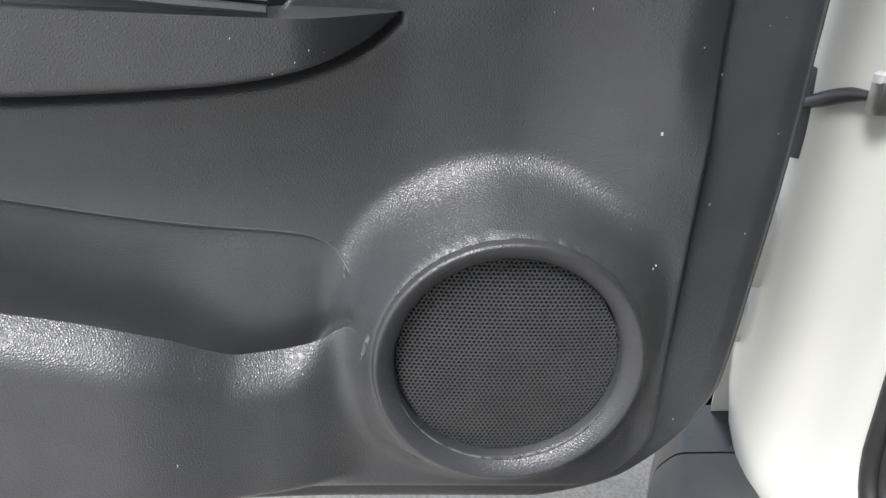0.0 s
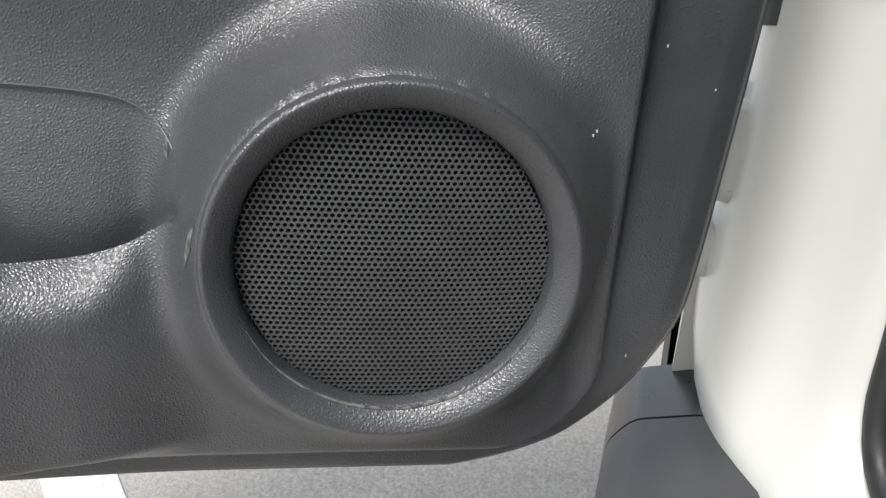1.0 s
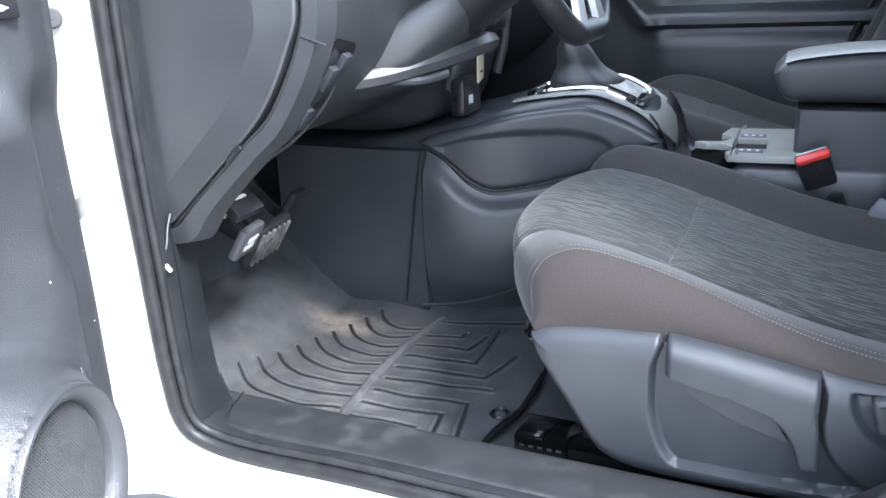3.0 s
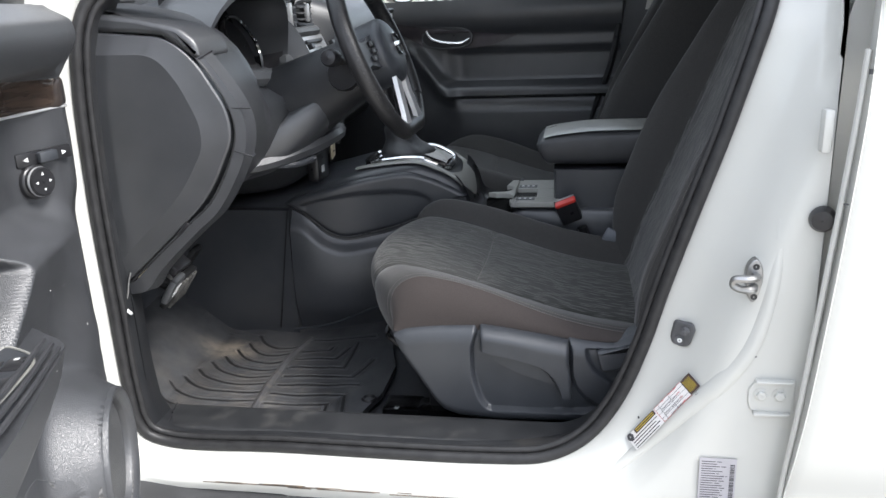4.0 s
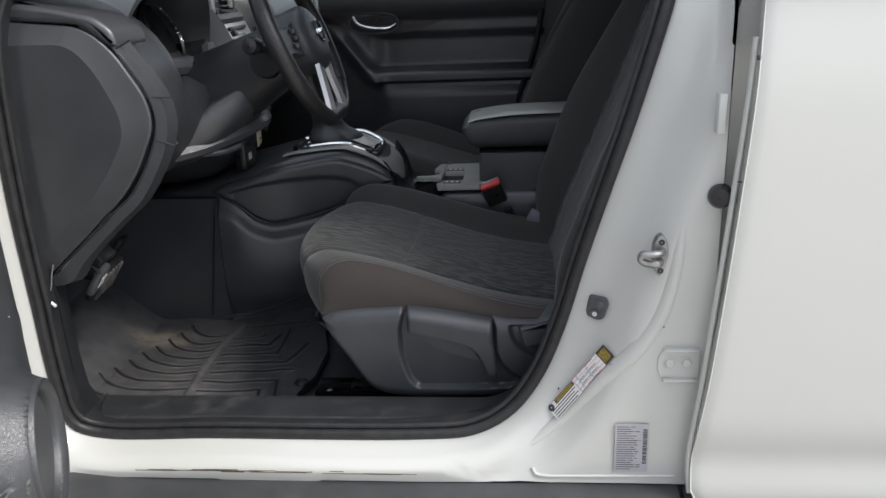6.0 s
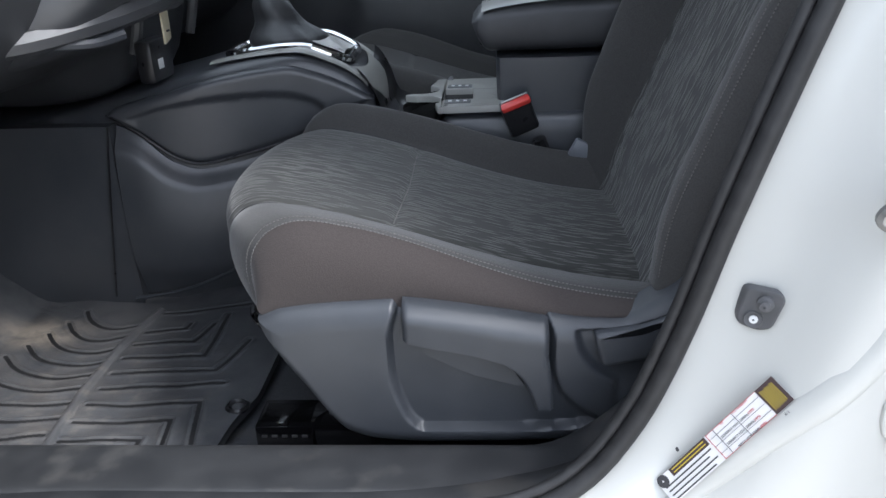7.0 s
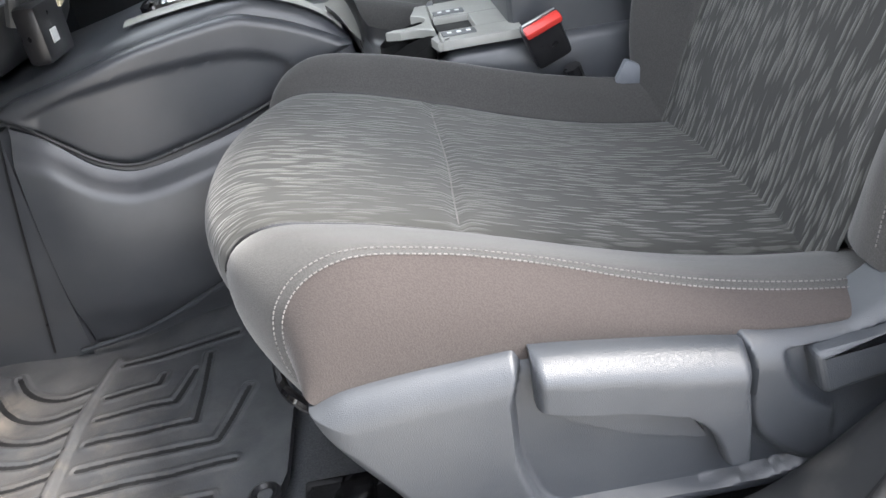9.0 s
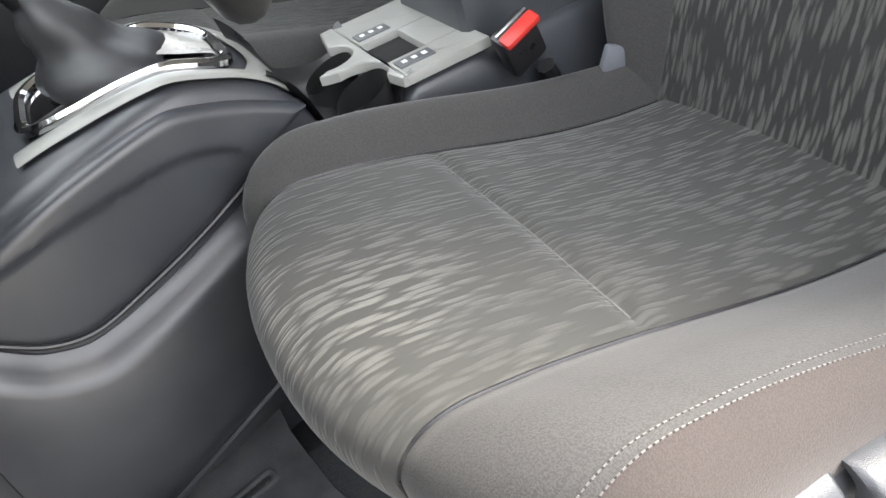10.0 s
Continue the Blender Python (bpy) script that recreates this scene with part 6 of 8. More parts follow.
def rail(u, v):
    """Pale band along both sides of the gear plate."""
    x = -0.345 + 0.262 * u
    return (x, 0.792 + 0.018 * sst(0.6, 1, u) + (0.036 - 0.012 * u) * v, top_z(x) + 0.001 + 0.005 * math.sin(math.pi * v) ** 0.6)
part("side_rail", sheet(rail, 30, 8), PALE, con, "pale band beside the gear plate")
part("side_rail", sheet(lambda u, v: (lambda p: (p[0], 1.84 - p[1], p[2]))(rail(u, v)), 30, 8), PALE, con)
part("rail_end", sheet(lambda u, v: (lambda x: (x, 0.82 + 0.20 * u, top_z(x) + 0.003))(-0.118 + 0.034 * v + 0.02 * math.sin(math.pi * u)), 16, 4), PALE, con)
# crumpled clear film left on the gear plate
FILM = material("crumpled_film", (0.34, 0.33, 0.31), (0.42, 0.41, 0.38), rough=0.3, scale=40, bump=0.8, bump_scale=60, distance=0.004)
frng = random.Random(8)
bumps = [(frng.uniform(-0.02, 0.10), frng.uniform(0, 0.1), frng.uniform(0.2, 1)) for k in range(14)]
part("plate_film", sheet(lambda u, v: (lambda x, y: (x, y, top_z(x) + 0.006 + sum(0.007 * c * math.exp(-((x + 0.20 - a) / 0.02) ** 2 - ((y - 0.87 - b) / 0.02) ** 2) for a, b, c in bumps)))(-0.225 + 0.095 * u, 0.87 + 0.11 * v), 24, 24), FILM, con, "crumpled clear film on the gear plate")

# cup holders and tray in a pale panel
CT = 0.692
for cx, cy in ((0.002, 0.851), (-0.006, 0.942)):
    part("cup_well", sheet(lambda u, v: (cx + 0.034 * math.cos(2 * math.pi * u), cy + 0.034 * math.sin(2 * math.pi * u), 0.642 + (0.036 + 0.012 * math.cos(2 * math.pi * u)) * v), 36, 3, True), DEEP_BLACK, con, "dark round cup well")
def scallop(cx, cy, r, a0, a1, n=12):
    return [(cx + r * math.cos(math.radians(a0 + (a1 - a0) * k / (n - 1))), cy + r * math.sin(math.radians(a0 + (a1 - a0) * k / (n - 1)))) for k in range(n)]
flat = lambda a, b, d: Vector((a, b, d + 0.02 * max(0, a - 0.10)))
front_pts = [(0.042, 0.795), (0.042, 1.034), (0.022, 1.034), (0.016, 1.000)] + scallop(-0.006, 0.942, 0.037, 62, -104, 20) + [(-0.024, 0.9010), (-0.029, 0.8975), (-0.024, 0.8935)] + scallop(0.002, 0.851, 0.037, 106, -42, 20) + [(0.032, 0.812), (0.036, 0.795)]
part("cup_recess", sheet(lambda u, v: (lambda x, y: (x, y, spl(x, CTOP) + 0.0035 + 0.02 * abs((y - 0.915) / 0.115) ** 6))(-0.098 + 0.15 * u, 0.802 + 0.230 * v), 20, 16), SMOOTH_BLACK, con, "dark recess in front of the cup wells")
side_bits = [plate(round_poly(q, 0.001, 2), flat, CT - 0.008, CT + 0.0038, 0.0015) for q in ([(0.042, 0.795), (0.150, 0.795), (0.150, 0.852), (0.042, 0.852)], [(0.042, 0.934), (0.150, 0.934), (0.150, 1.034), (0.042, 1.034)], [(0.094, 0.852), (0.150, 0.852), (0.150, 0.934), (0.094, 0.934)])]
tray = part("tray", plate(front_pts, flat, CT - 0.008, CT + 0.004, 0.003), PALE, con, "pale grey panel with cup cut-outs and phone tray", sharp=30)
for bit in side_bits:
    part("tray_border", bit, PALE, tray, sharp=30)
part("tray_floor", rbox((0.068, 0.893, 0.6835), (0.060, 0.090, 0.005), 0.001), DEEP_BLACK, tray)
for cy in (0.829, 0.958):
    sw = part("heater_switch", rbox((0.068, cy, CT + 0.004), (0.046, 0.024, 0.004), 0.0015), PLASTIC_LIGHT, tray)
    for k in (-1, 0, 1):
        part("switch_mark", rbox((0.068 + 0.013 * k, cy, CT + 0.0062), (0.006, 0.008, 0.0006), 0), MARK, sw, smooth=False)
part("front_socket", rbox((-0.44, 0.80, 0.790), (0.03, 0.09, 0.07), 0.008), SMOOTH_BLACK, con)
part("socket_icon", rbox((-0.424, 0.785, 0.785), (0.001, 0.02, 0.016), 0), MARK, con, smooth=False)

# armrest box
arm = part("armrest_box", loft([[Vector((x, 0.925 + s * w, z)) for s, z in ((-0.9, zb), (0.9, zb), (1, zb + 0.01), (1, 0.768), (-1, 0.768), (-1, zb + 0.01))] for x, w, zb in ((0.137, 0.086, 0.66), (0.142, 0.096, 0.58), (0.20, 0.102, 0.45), (0.45, 0.104, 0.40), (0.5, 0.10, 0.40))]), CONSOLE, con, "dark armrest box")
def lid(u, v):
    a = 2 * math.pi * u
    ca, sa = math.cos(a), math.sin(a)
    p = 0.42
    w = 0.094 * abs(ca) ** p * (1 if ca > 0 else -1)
    hgt = 0.5 + 0.5 * abs(sa) ** p * (1 if sa > 0 else -1)
    x = 0.095 + 0.36 * v
    end = math.sin(math.pi * min(1, max(0.0, v * 12 if v < 0.042 else 0.5))) if v < 0.042 else 1
    end = math.sqrt(max(0.0, 1 - (1 - min(1, v / 0.06)) ** 2)) if v < 0.06 else 1
    top = spl(x, [(0.09, 0.838), (0.14, 0.852), (0.25, 0.862), (0.46, 0.864)])
    z0 = spl(x, [(0.09, 0.815), (0.125, 0.775), (0.2, 0.774), (0.46, 0.776)])
    return (x, 0.925 + w * (0.82 + 0.18 * end), z0 + (top - z0) * (0.5 + (hgt - 0.5) * end))
part("armrest_lid", sheet(lid, 40, 36, True), LEATHER, con, "padded black armrest lid")
# pale sheet over the black lid: reflected light put into the colour
part("lid_top", sheet(lambda u, v: (lambda x, y: (x, y, spl(x, [(0.09, 0.838), (0.14, 0.852), (0.25, 0.862), (0.46, 0.864)]) + 0.0015 - 0.004 * abs((y - 0.925) / 0.088) ** 4))(0.112 + 0.34 * u, 0.838 + 0.174 * v), 20, 12), PALE, con, "top of the armrest lid, painted pale for reflected light")
part("lid_latch", rbox((0.112, 0.925, 0.785), (0.012, 0.04, 0.014), 0.003), SMOOTH_BLACK, con)

# seat belt buckle
GREYRUB_CLIP = material("grey_bracket", (0.13, 0.14, 0.16), (0.17, 0.18, 0.20), rough=0.4, scale=40)
belt = thing("seat_belt_buckle", "black seat belt buckle with red button", "seat belt buckle")
rb = Matrix.Rotation(-0.38, 3, "Y") @ Matrix.Rotation(0.35, 3, "X")
RED = material("red_button", (0.55, 0.03, 0.025), (0.62, 0.05, 0.04), rough=0.35, scale=20)
part("buckle_body", rbox((0.172, 0.772, 0.684), (0.050, 0.028, 0.062), 0.006, rot=rb), SMOOTH_BLACK, belt)
part("buckle_button", rbox(Vector((0.183, 0.772, 0.664)) + rb @ Vector((0, -0.002, 0.0505)), (0.050, 0.019, 0.010), 0.004, rot=rb), RED, belt, "bright red release button")
part("buckle_slot", rbox(Vector((0.183, 0.772, 0.664)) + rb @ Vector((0, 0.0115, 0.052)), (0.046, 0.004, 0.005), 0.001, rot=rb), STEEL, belt)
part("buckle_stalk", tube([(0.205, 0.780, 0.64), (0.235, 0.79, 0.56), (0.27, 0.79, 0.48)], 0.012, 8), SMOOTH_BLACK, belt)
part("hinge_cover", rbox((0.278, 0.738, 0.626), (0.050, 0.012, 0.034), 0.004, rot=Matrix.Rotation(0.5, 3, "Y")), GREYRUB_CLIP, belt, "grey seat hinge bracket")

# ---- floor, sill and footwell ----
SILLP = material("scuff_plate_plastic", (0.020, 0.021, 0.023), (0.030, 0.031, 0.033), rough=0.5, rvar=0.08, scale=22, bump=0.6, bump_scale=1200, distance=0.00016, big=((0.085, 0.082, 0.078), 12, 0.55, 0.75))
sill = thing("sill_trim", "dark plastic sill scuff plate with dusty scratches", "sill trim", kind="structure")
def sill_fn(u, v):
    x = -0.60 + 0.98 * u
    y = spl(v, [(0, 0.118), (0.10, 0.120), (0.18, 0.126), (0.70, 0.196), (0.85, 0.214), (1.0, 0.226)])
    z = spl(v, [(0, 0.440), (0.10, 0.452), (0.18, 0.4555), (0.70, 0.4545), (0.85, 0.438), (1.0, 0.36)])
    lift = 0.0
    lift += 0.16 * sst(0.16, 0.38, x)
    return (x, y, z + lift * (1 - sst(0.6, 1, v) * 0.5))
part("scuff_plate", sheet(sill_fn, 60, 20), SILLP, sill)
part("plate_joint", tube([(-0.535, 0.128, 0.459), (-0.545, 0.16, 0.458), (-0.556, 0.20, 0.457)], 0.0012, 5), SMOOTH_BLACK, sill)
part("retainer", rbox((-0.30, 0.112, 0.446), (0.03, 0.006, 0.010), 0.002), SMOOTH_BLACK, sill)

foot = thing("kick_panel", "dark plastic kick panel beside the footwell", "trim panel", kind="structure")
def kick(u, v):
    z = 0.40 + 0.36 * v
    x = spl(u, [(0, -0.558), (0.12, -0.572), (0.3, -0.590), (1, -0.82)])
    y = spl(u, [(0, 0.118), (0.12, 0.124), (0.3, 0.160), (0.5, 0.19), (1, 0.22)])
    return (x, y, z)
part("kick_trim", sheet(kick, 24, 12), KICK, foot)
for x, y, z in ((-0.592, 0.162, 0.537), (-0.604, 0.172, 0.565), (-0.578, 0.132, 0.548)):
    part("clip", lathe([(0.005, 0), (0.005, 0.003), (0.001, 0.004)], (x, y, z), (0.6, -0.8, 0), 12), PLASTIC_LIGHT, foot)
part("flange_clip", rbox((-0.578, 0.108, 0.62), (0.006, 0.006, 0.05), 0.001), SMOOTH_BLACK, foot)

carpet = thing("carpet", "dark grey carpet on the car floor and bulkhead", "carpet", kind="structure")
def toe(u, v):
    y = 0.15 + 0.56 * v
    x = spl(u, [(0, -0.10), (0.45, -0.66), (0.62, -0.78), (1.0, -0.98)])
    z = spl(u, [(0, 0.352), (0.45, 0.356), (0.55, 0.375), (0.62, 0.44), (1.0, 0.74)])
    return (x, y, z)
part("carpet_sheet", sheet(toe, 40, 12), CARPET, carpet)
part("carpet_rear", sheet(lambda u, v: (-0.30 + 1.2 * u, 0.20 + 0.52 * v, 0.352 + 0.01 * math.sin(9 * u) * math.sin(5 * v)), 30, 12), CARPET, carpet)

# rubber mat with raised ribs
def mat_rubber():
    m = material("mat_rubber", (0.055, 0.058, 0.064), (0.084, 0.087, 0.092), rough=0.46, rvar=0.12, scale=30, bump=0.5, bump_scale=500, distance=0.0006, spec=0.5)
    N, L = m.node_tree.nodes, m.node_tree.links
    p = N["Principled BSDF"]
    src = p.inputs["Base Color"].links[0].from_socket
    tc = N.new("ShaderNodeTexCoord")
    def layer(src, centre, squash, r0, r1, power, colour, nscale, lo, hi):
        mp = N.new("ShaderNodeMapping")
        mp.inputs["Scale"].default_value = squash
        L.new(tc.outputs["Object"], mp.inputs["Vector"])
        d = N.new("ShaderNodeVectorMath")
        d.operation = "DISTANCE"
        d.inputs[1].default_value = tuple(a * b for a, b in zip(centre, squash))
        L.new(mp.outputs["Vector"], d.inputs[0])
        f = N.new("ShaderNodeMapRange")
        f.inputs["From Min"].default_value, f.inputs["From Max"].default_value, f.inputs["To Max"].default_value = r1, r0, power
        L.new(d.outputs["Value"], f.inputs["Value"])
        n = N.new("ShaderNodeTexNoise")
        n.inputs["Scale"].default_value, n.inputs["Detail"].default_value, n.inputs["Roughness"].default_value = nscale, 8, 0.65
        L.new(tc.outputs["Object"], n.inputs["Vector"])
        g = N.new("ShaderNodeMapRange")
        g.inputs["From Min"].default_value, g.inputs["From Max"].default_value = lo, hi
        L.new(n.outputs["Fac"], g.inputs["Value"])
        k = N.new("ShaderNodeMath")
        k.operation = "MULTIPLY"
        L.new(f.outputs["Result"], k.inputs[0])
        L.new(g.outputs["Result"], k.inputs[1])
        mx = N.new("ShaderNodeMix")
        mx.data_type = "RGBA"
        L.new(src, mx.inputs["A"])
        mx.inputs["B"].default_value = (*colour, 1)
        L.new(k.outputs["Value"], mx.inputs["Factor"])
        return mx.outputs["Result"]
    src = layer(src, (-0.58, 0.42, 0.39), (1, 1, 0.3), 0.10, 0.36, 0.55, (0.110, 0.098, 0.087), 13, 0.36, 0.66)
    src = layer(src, (-0.625, 0.585, 0.385), (1, 1.6, 0.3), 0.01, 0.10, 0.85, (0.36, 0.31, 0.25), 26, 0.30, 0.58)
    src = layer(src, (-0.45, 0.40, 0.385), (1.2, 1, 0.3), 0.05, 0.34, 0.45, (0.20, 0.18, 0.155), 40, 0.50, 0.72)
    L.new(src, p.inputs["Base Color"])
    return m
MAT = mat_rubber()
# near-black for the groove faces: the grooves' shade is put into the colour
CHANNEL = material("shaded_groove_rubber", (0.010, 0.010, 0.011), (0.018, 0.018, 0.019), rough=0.6, scale=60)
RIBS = []
for k in range(10):
    y = 0.272 + 0.037 * k
    # front half: long gentle curves, shorter towards the tunnel
    w = 1 - 0.062 * k
    RIBS.append([(-0.472, y + 0.002), (-0.472 - 0.065 * w, y - 0.008), (-0.472 - 0.145 * w, y + 0.002), (-0.472 - 0.20 * w, y + 0.022), (-0.472 - 0.245 * w, y + 0.052)])
for k in range(4):
    y = 0.300 + 0.0405 * k
    xe = -0.339 + 0.0265 * k
    RIBS.append([(-0.446, y), (xe, y + 0.004), (xe + 0.012 * k, 0.268 + 0.003 * k)] if k < 3 else [(-0.446, y), (-0.268, y + 0.012)])
for x1, y0, x2, y2 in ((-0.292, 0.460, -0.266, 0.560), (-0.323, 0.500, -0.325, 0.640), (-0.355, 0.543, -0.340, 0.612), (-0.383, 0.585, -0.382, 0.616)):
    RIBS.append([(-0.446, y0), (x1, y0 + 0.011), (x2, y2)])
RIBS.append([(-0.440, 0.652), (-0.294, 0.678)])
SPINE = [(-0.452, 0.262), (-0.468, 0.42), (-0.468, 0.54), (-0.452, 0.662)]
def near_line(X, Y, pts):
    best = np.full(X.shape, 9.0)
    for (x0, y0), (x1, y1) in zip(pts, pts[1:]):
        dx, dy = x1 - x0, y1 - y0
        t = np.clip(((X - x0) * dx + (Y - y0) * dy) / (dx * dx + dy * dy), 0, 1)
        best = np.minimum(best, np.hypot(X - x0 - t * dx, Y - y0 - t * dy))
    return best
def mat_mesh():
    nu, nv = 470, 440
    u = np.linspace(0, 1, nu + 1)[:, None] * np.ones((1, nv + 1))
    v = np.linspace(0, 1, nv + 1)[None, :] * np.ones((nu + 1, 1))
    Y = 0.232 + 0.605 * v
    rear = np.interp(Y.ravel(), [0.23, 0.26, 0.33, 0.40, 0.53, 0.62, 0.72, 0.84], [-0.255, -0.235, -0.226, -0.208, -0.208, -0.235, -0.25, -0.25]).reshape(Y.shape)
    front = -0.86
    X = front + (rear - front) * u
    Z = np.full(X.shape, 0.383)
    lip, cut = np.zeros(X.shape), np.zeros(X.shape)
    for r in RIBS:
        d = near_line(X, Y, [tuple(p) for p in smooth_path(r, 14)] if len(r) > 3 else r)
        far = np.clip((X + 0.735) / 0.10, 0.15, 1)
        lip = np.maximum(lip, far * np.exp(-((d - 0.0075) / 0.0030) ** 2))
        cut = np.maximum(cut, far * (1 - np.clip((d - 0.0026) / 0.0014, 0, 1)))
    rib = 0.22 * lip * (1 - cut) - 1.4 * cut
    d = near_line(X, Y, SPINE)
    rib = np.maximum(rib, 0.8 * np.exp(-(d / 0.006) ** 4))
    for k in range(9):
        dd = near_line(X, Y, [(-0.60 - 0.012 * k + 0.02 * (k % 3), 0.62 + 0.02 * k), (-0.66 - 0.01 * k, 0.66 + 0.015 * k)])
        rib += 0.15 * np.exp(-(dd / 0.004) ** 2)
    flat = (Y < 0.70) & (Y > 0.25)
    Z += 0.0085 * rib * flat
    s = lambda a, b, x: (lambda t: t * t * (3 - 2 * t))(np.clip((x - a) / (b - a), 0, 1))
    Z += 0.030 * s(0.665, 0.80, Y) + 0.020 * s(0.78, 0.84, Y) * s(-0.25, -0.4, X) + 0.010 * s(0.262, 0.240, Y)
    Z += 0.95 * np.maximum(0, -0.735 - X) ** 1.15 + 0.06 * s(-0.66, -0.76, X)
    Z += 0.006 * s(-0.240, -0.215, X - rear - 0.22) * 0
    Z += 0.0025 * np.sin(X * 23 + 3 * Y) * np.sin(Y * 19 + 1) + 0.0012 * np.sin(X * 61) * np.sin(Y * 47)
    verts = np.stack([X, Y, Z], -1).reshape(-1, 3)
    idx = np.arange((nu + 1) * (nv + 1)).reshape(nu + 1, nv + 1)
    faces = np.stack([idx[:-1, :-1], idx[1:, :-1], idx[1:, 1:], idx[:-1, 1:]], -1).reshape(-1, 4)
    n = len(verts)
    rimi = np.concatenate([idx[:, 0], idx[-1, 1:], idx[-2::-1, -1], idx[0, -2:0:-1]])
    low = verts[rimi] - [0, 0, 0.012]
    m = len(rimi)
    skirt = [(int(rimi[k]), int(rimi[(k + 1) % m]), n + (k + 1) % m, n + k) for k in range(m)]
    me = bpy.data.meshes.new("floor_mat")
    me.from_pydata(np.concatenate([verts, low]).tolist(), [], faces.tolist() + skirt)
    me.polygons.foreach_set("use_smooth", [True] * len(me.polygons))
    me.materials.append(MAT)
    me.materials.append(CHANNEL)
    # groove faces take the dark colour that stands in for shade
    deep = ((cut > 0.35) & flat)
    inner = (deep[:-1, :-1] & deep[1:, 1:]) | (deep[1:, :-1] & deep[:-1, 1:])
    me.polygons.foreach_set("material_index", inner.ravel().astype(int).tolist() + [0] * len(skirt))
    return me
mat_ob = tagged(new("floor_mat", mat_mesh()), "dusty black rubber floor mat with moulded ribs", "floor mat")
ey = part("eyelet", lathe([(0.008, 0.0), (0.013, 0.003), (0.017, 0.0), (0.016, -0.004)], (-0.228, 0.372, 0.387), (0, 0, 1), 24), SMOOTH_BLACK, mat_ob)

# pedals
def pedal(name, label, pad_c, size, arm_top, ribs, tiltx, turn=0.0, icon=False):
    t = thing(name, label, "pedal", group="pedals")
    rot = Matrix.Rotation(turn, 3, "Z") @ Matrix.Rotation(tiltx, 3, "Y")
    pad = part("pad", rbox(pad_c, size, 0.005, rot=rot), PLASTIC_LIGHT if icon else RUBBER, t)
    if icon:
        for k in (-1, 1):
            part("pad_mark", rbox(Vector(pad_c) + rot @ Vector((size[0] / 2 + 0.0006, 0.002 * k, 0.006 * k)), (0.001, 0.026, 0.008), 0, rot=rot), MARK, pad, smooth=False)
    for k in range(ribs):
        off = (k - (ribs - 1) / 2) * size[1] / ribs
        part("pad_rib", rbox(Vector(pad_c) + rot @ Vector((size[0] / 2 + 0.002, off, 0)), (0.006, size[1] / ribs * 0.42, size[2] * 0.92), 0.002, rot=rot @ Matrix.Rotation(0.18, 3, "X")), STEELY, pad)
    part("arm", tube([Vector(pad_c) + rot @ Vector((-size[0] / 2, 0, 0)), Vector(pad_c) * 0.5 + Vector(arm_top) * 0.5 + Vector((-0.02, 0, -0.02)), arm_top], 0.010, 8), SMOOTH_BLACK, t)
    return t
STEELY = material("worn_rubber", (0.17, 0.165, 0.155), (0.07, 0.068, 0.065), rough=0.6, scale=50, bump=0.3, bump_scale=300)
pedal("parking_brake_pedal", "foot parking brake pedal with rubber pad", (-0.566, 0.266, 0.665), (0.014, 0.058, 0.052), (-0.68, 0.26, 0.80), 0, 0.55, 0.15, icon=True)
pedal("brake_pedal", "wide ribbed brake pedal, rubber worn pale", (-0.618, 0.374, 0.626), (0.016, 0.092, 0.076), (-0.73, 0.39, 0.82), 6, 0.62, 0.1)
pedal("accelerator_pedal", "long narrow black accelerator pedal", (-0.668, 0.492, 0.622), (0.014, 0.042, 0.130), (-0.76, 0.49, 0.80), 0, 0.66, 0.05)
pb = part("brake_disc", lathe([(0.001, -0.02), (0.040, -0.02), (0.045, -0.012), (0.045, 0.012), (0.040, 0.02), (0.001, 0.02)], (-0.640, 0.255, 0.715), (0, 1, 0.2), 28), TAG, bpy.data.objects["parking_brake_pedal"], "tan plastic disc behind the parking brake pedal")
# loose wire with a white tip
wire = thing("loose_wire", "thin black wire with a white plug tip hanging down", "wire")
part("cord", tube([(-0.548, 0.112, 0.752), (-0.552, 0.108, 0.735), (-0.556, 0.106, 0.715), (-0.562, 0.103, 0.695), (-0.560, 0.103, 0.690)], 0.0014, 6), STEEL, wire)
part("tip", tube([(-0.563, 0.103, 0.692), (-0.557, 0.102, 0.684), (-0.552, 0.101, 0.681)], 0.0028, 8), MARK, wire)
# ---- passenger door, closed ----
pdoor = thing("passenger_door", "closed passenger door with dark trim and armrest", "car door")
def far_relief(x, z):
    n = 1.690 - 0.012 * sst(0.55, 0.75, z)
    n -= 0.030 * (sst(0.835, 0.850, z) - sst(0.872, 0.900, z)) * sst(-0.30, -0.22, x)      # armrest roll
    n -= 0.016 * (1 - sst(0.79, 0.835, z)) * sst(-0.3, -0.2, x)
    hollow = sst(0.872, 0.90, z) * (1 - sst(0.985, 1.01, z)) * sst(-0.27, -0.20, x)
    n += 0.016 * hollow
    n -= 0.020 * sst(1.045, 1.075, z) + 0.012 * math.sin(math.pi * min(1, max(0, (z - 1.07) / 0.10)))
    pull = math.exp(-((x + 0.33 - (z - 0.95) * -0.75) / 0.030) ** 2) * sst(0.80, 0.86, z) * (1 - sst(0.99, 1.04, z))
    n -= 0.028 * pull
    return n
part("far_trim", sheet(lambda u, v: (lambda x, z: (x, far_relief(x, z), z))(-0.72 + 1.05 * u, 0.36 + 0.805 * v), 110, 120), DASH, pdoor, "dark door trim with padded armrest")
part("trim_edge", tube([(0.335, 1.675, 1.16), (0.30, 1.66, 0.95), (0.235, 1.67, 0.75), (0.20, 1.68, 0.5)], 0.010, 8), SMOOTH_BLACK, pdoor)
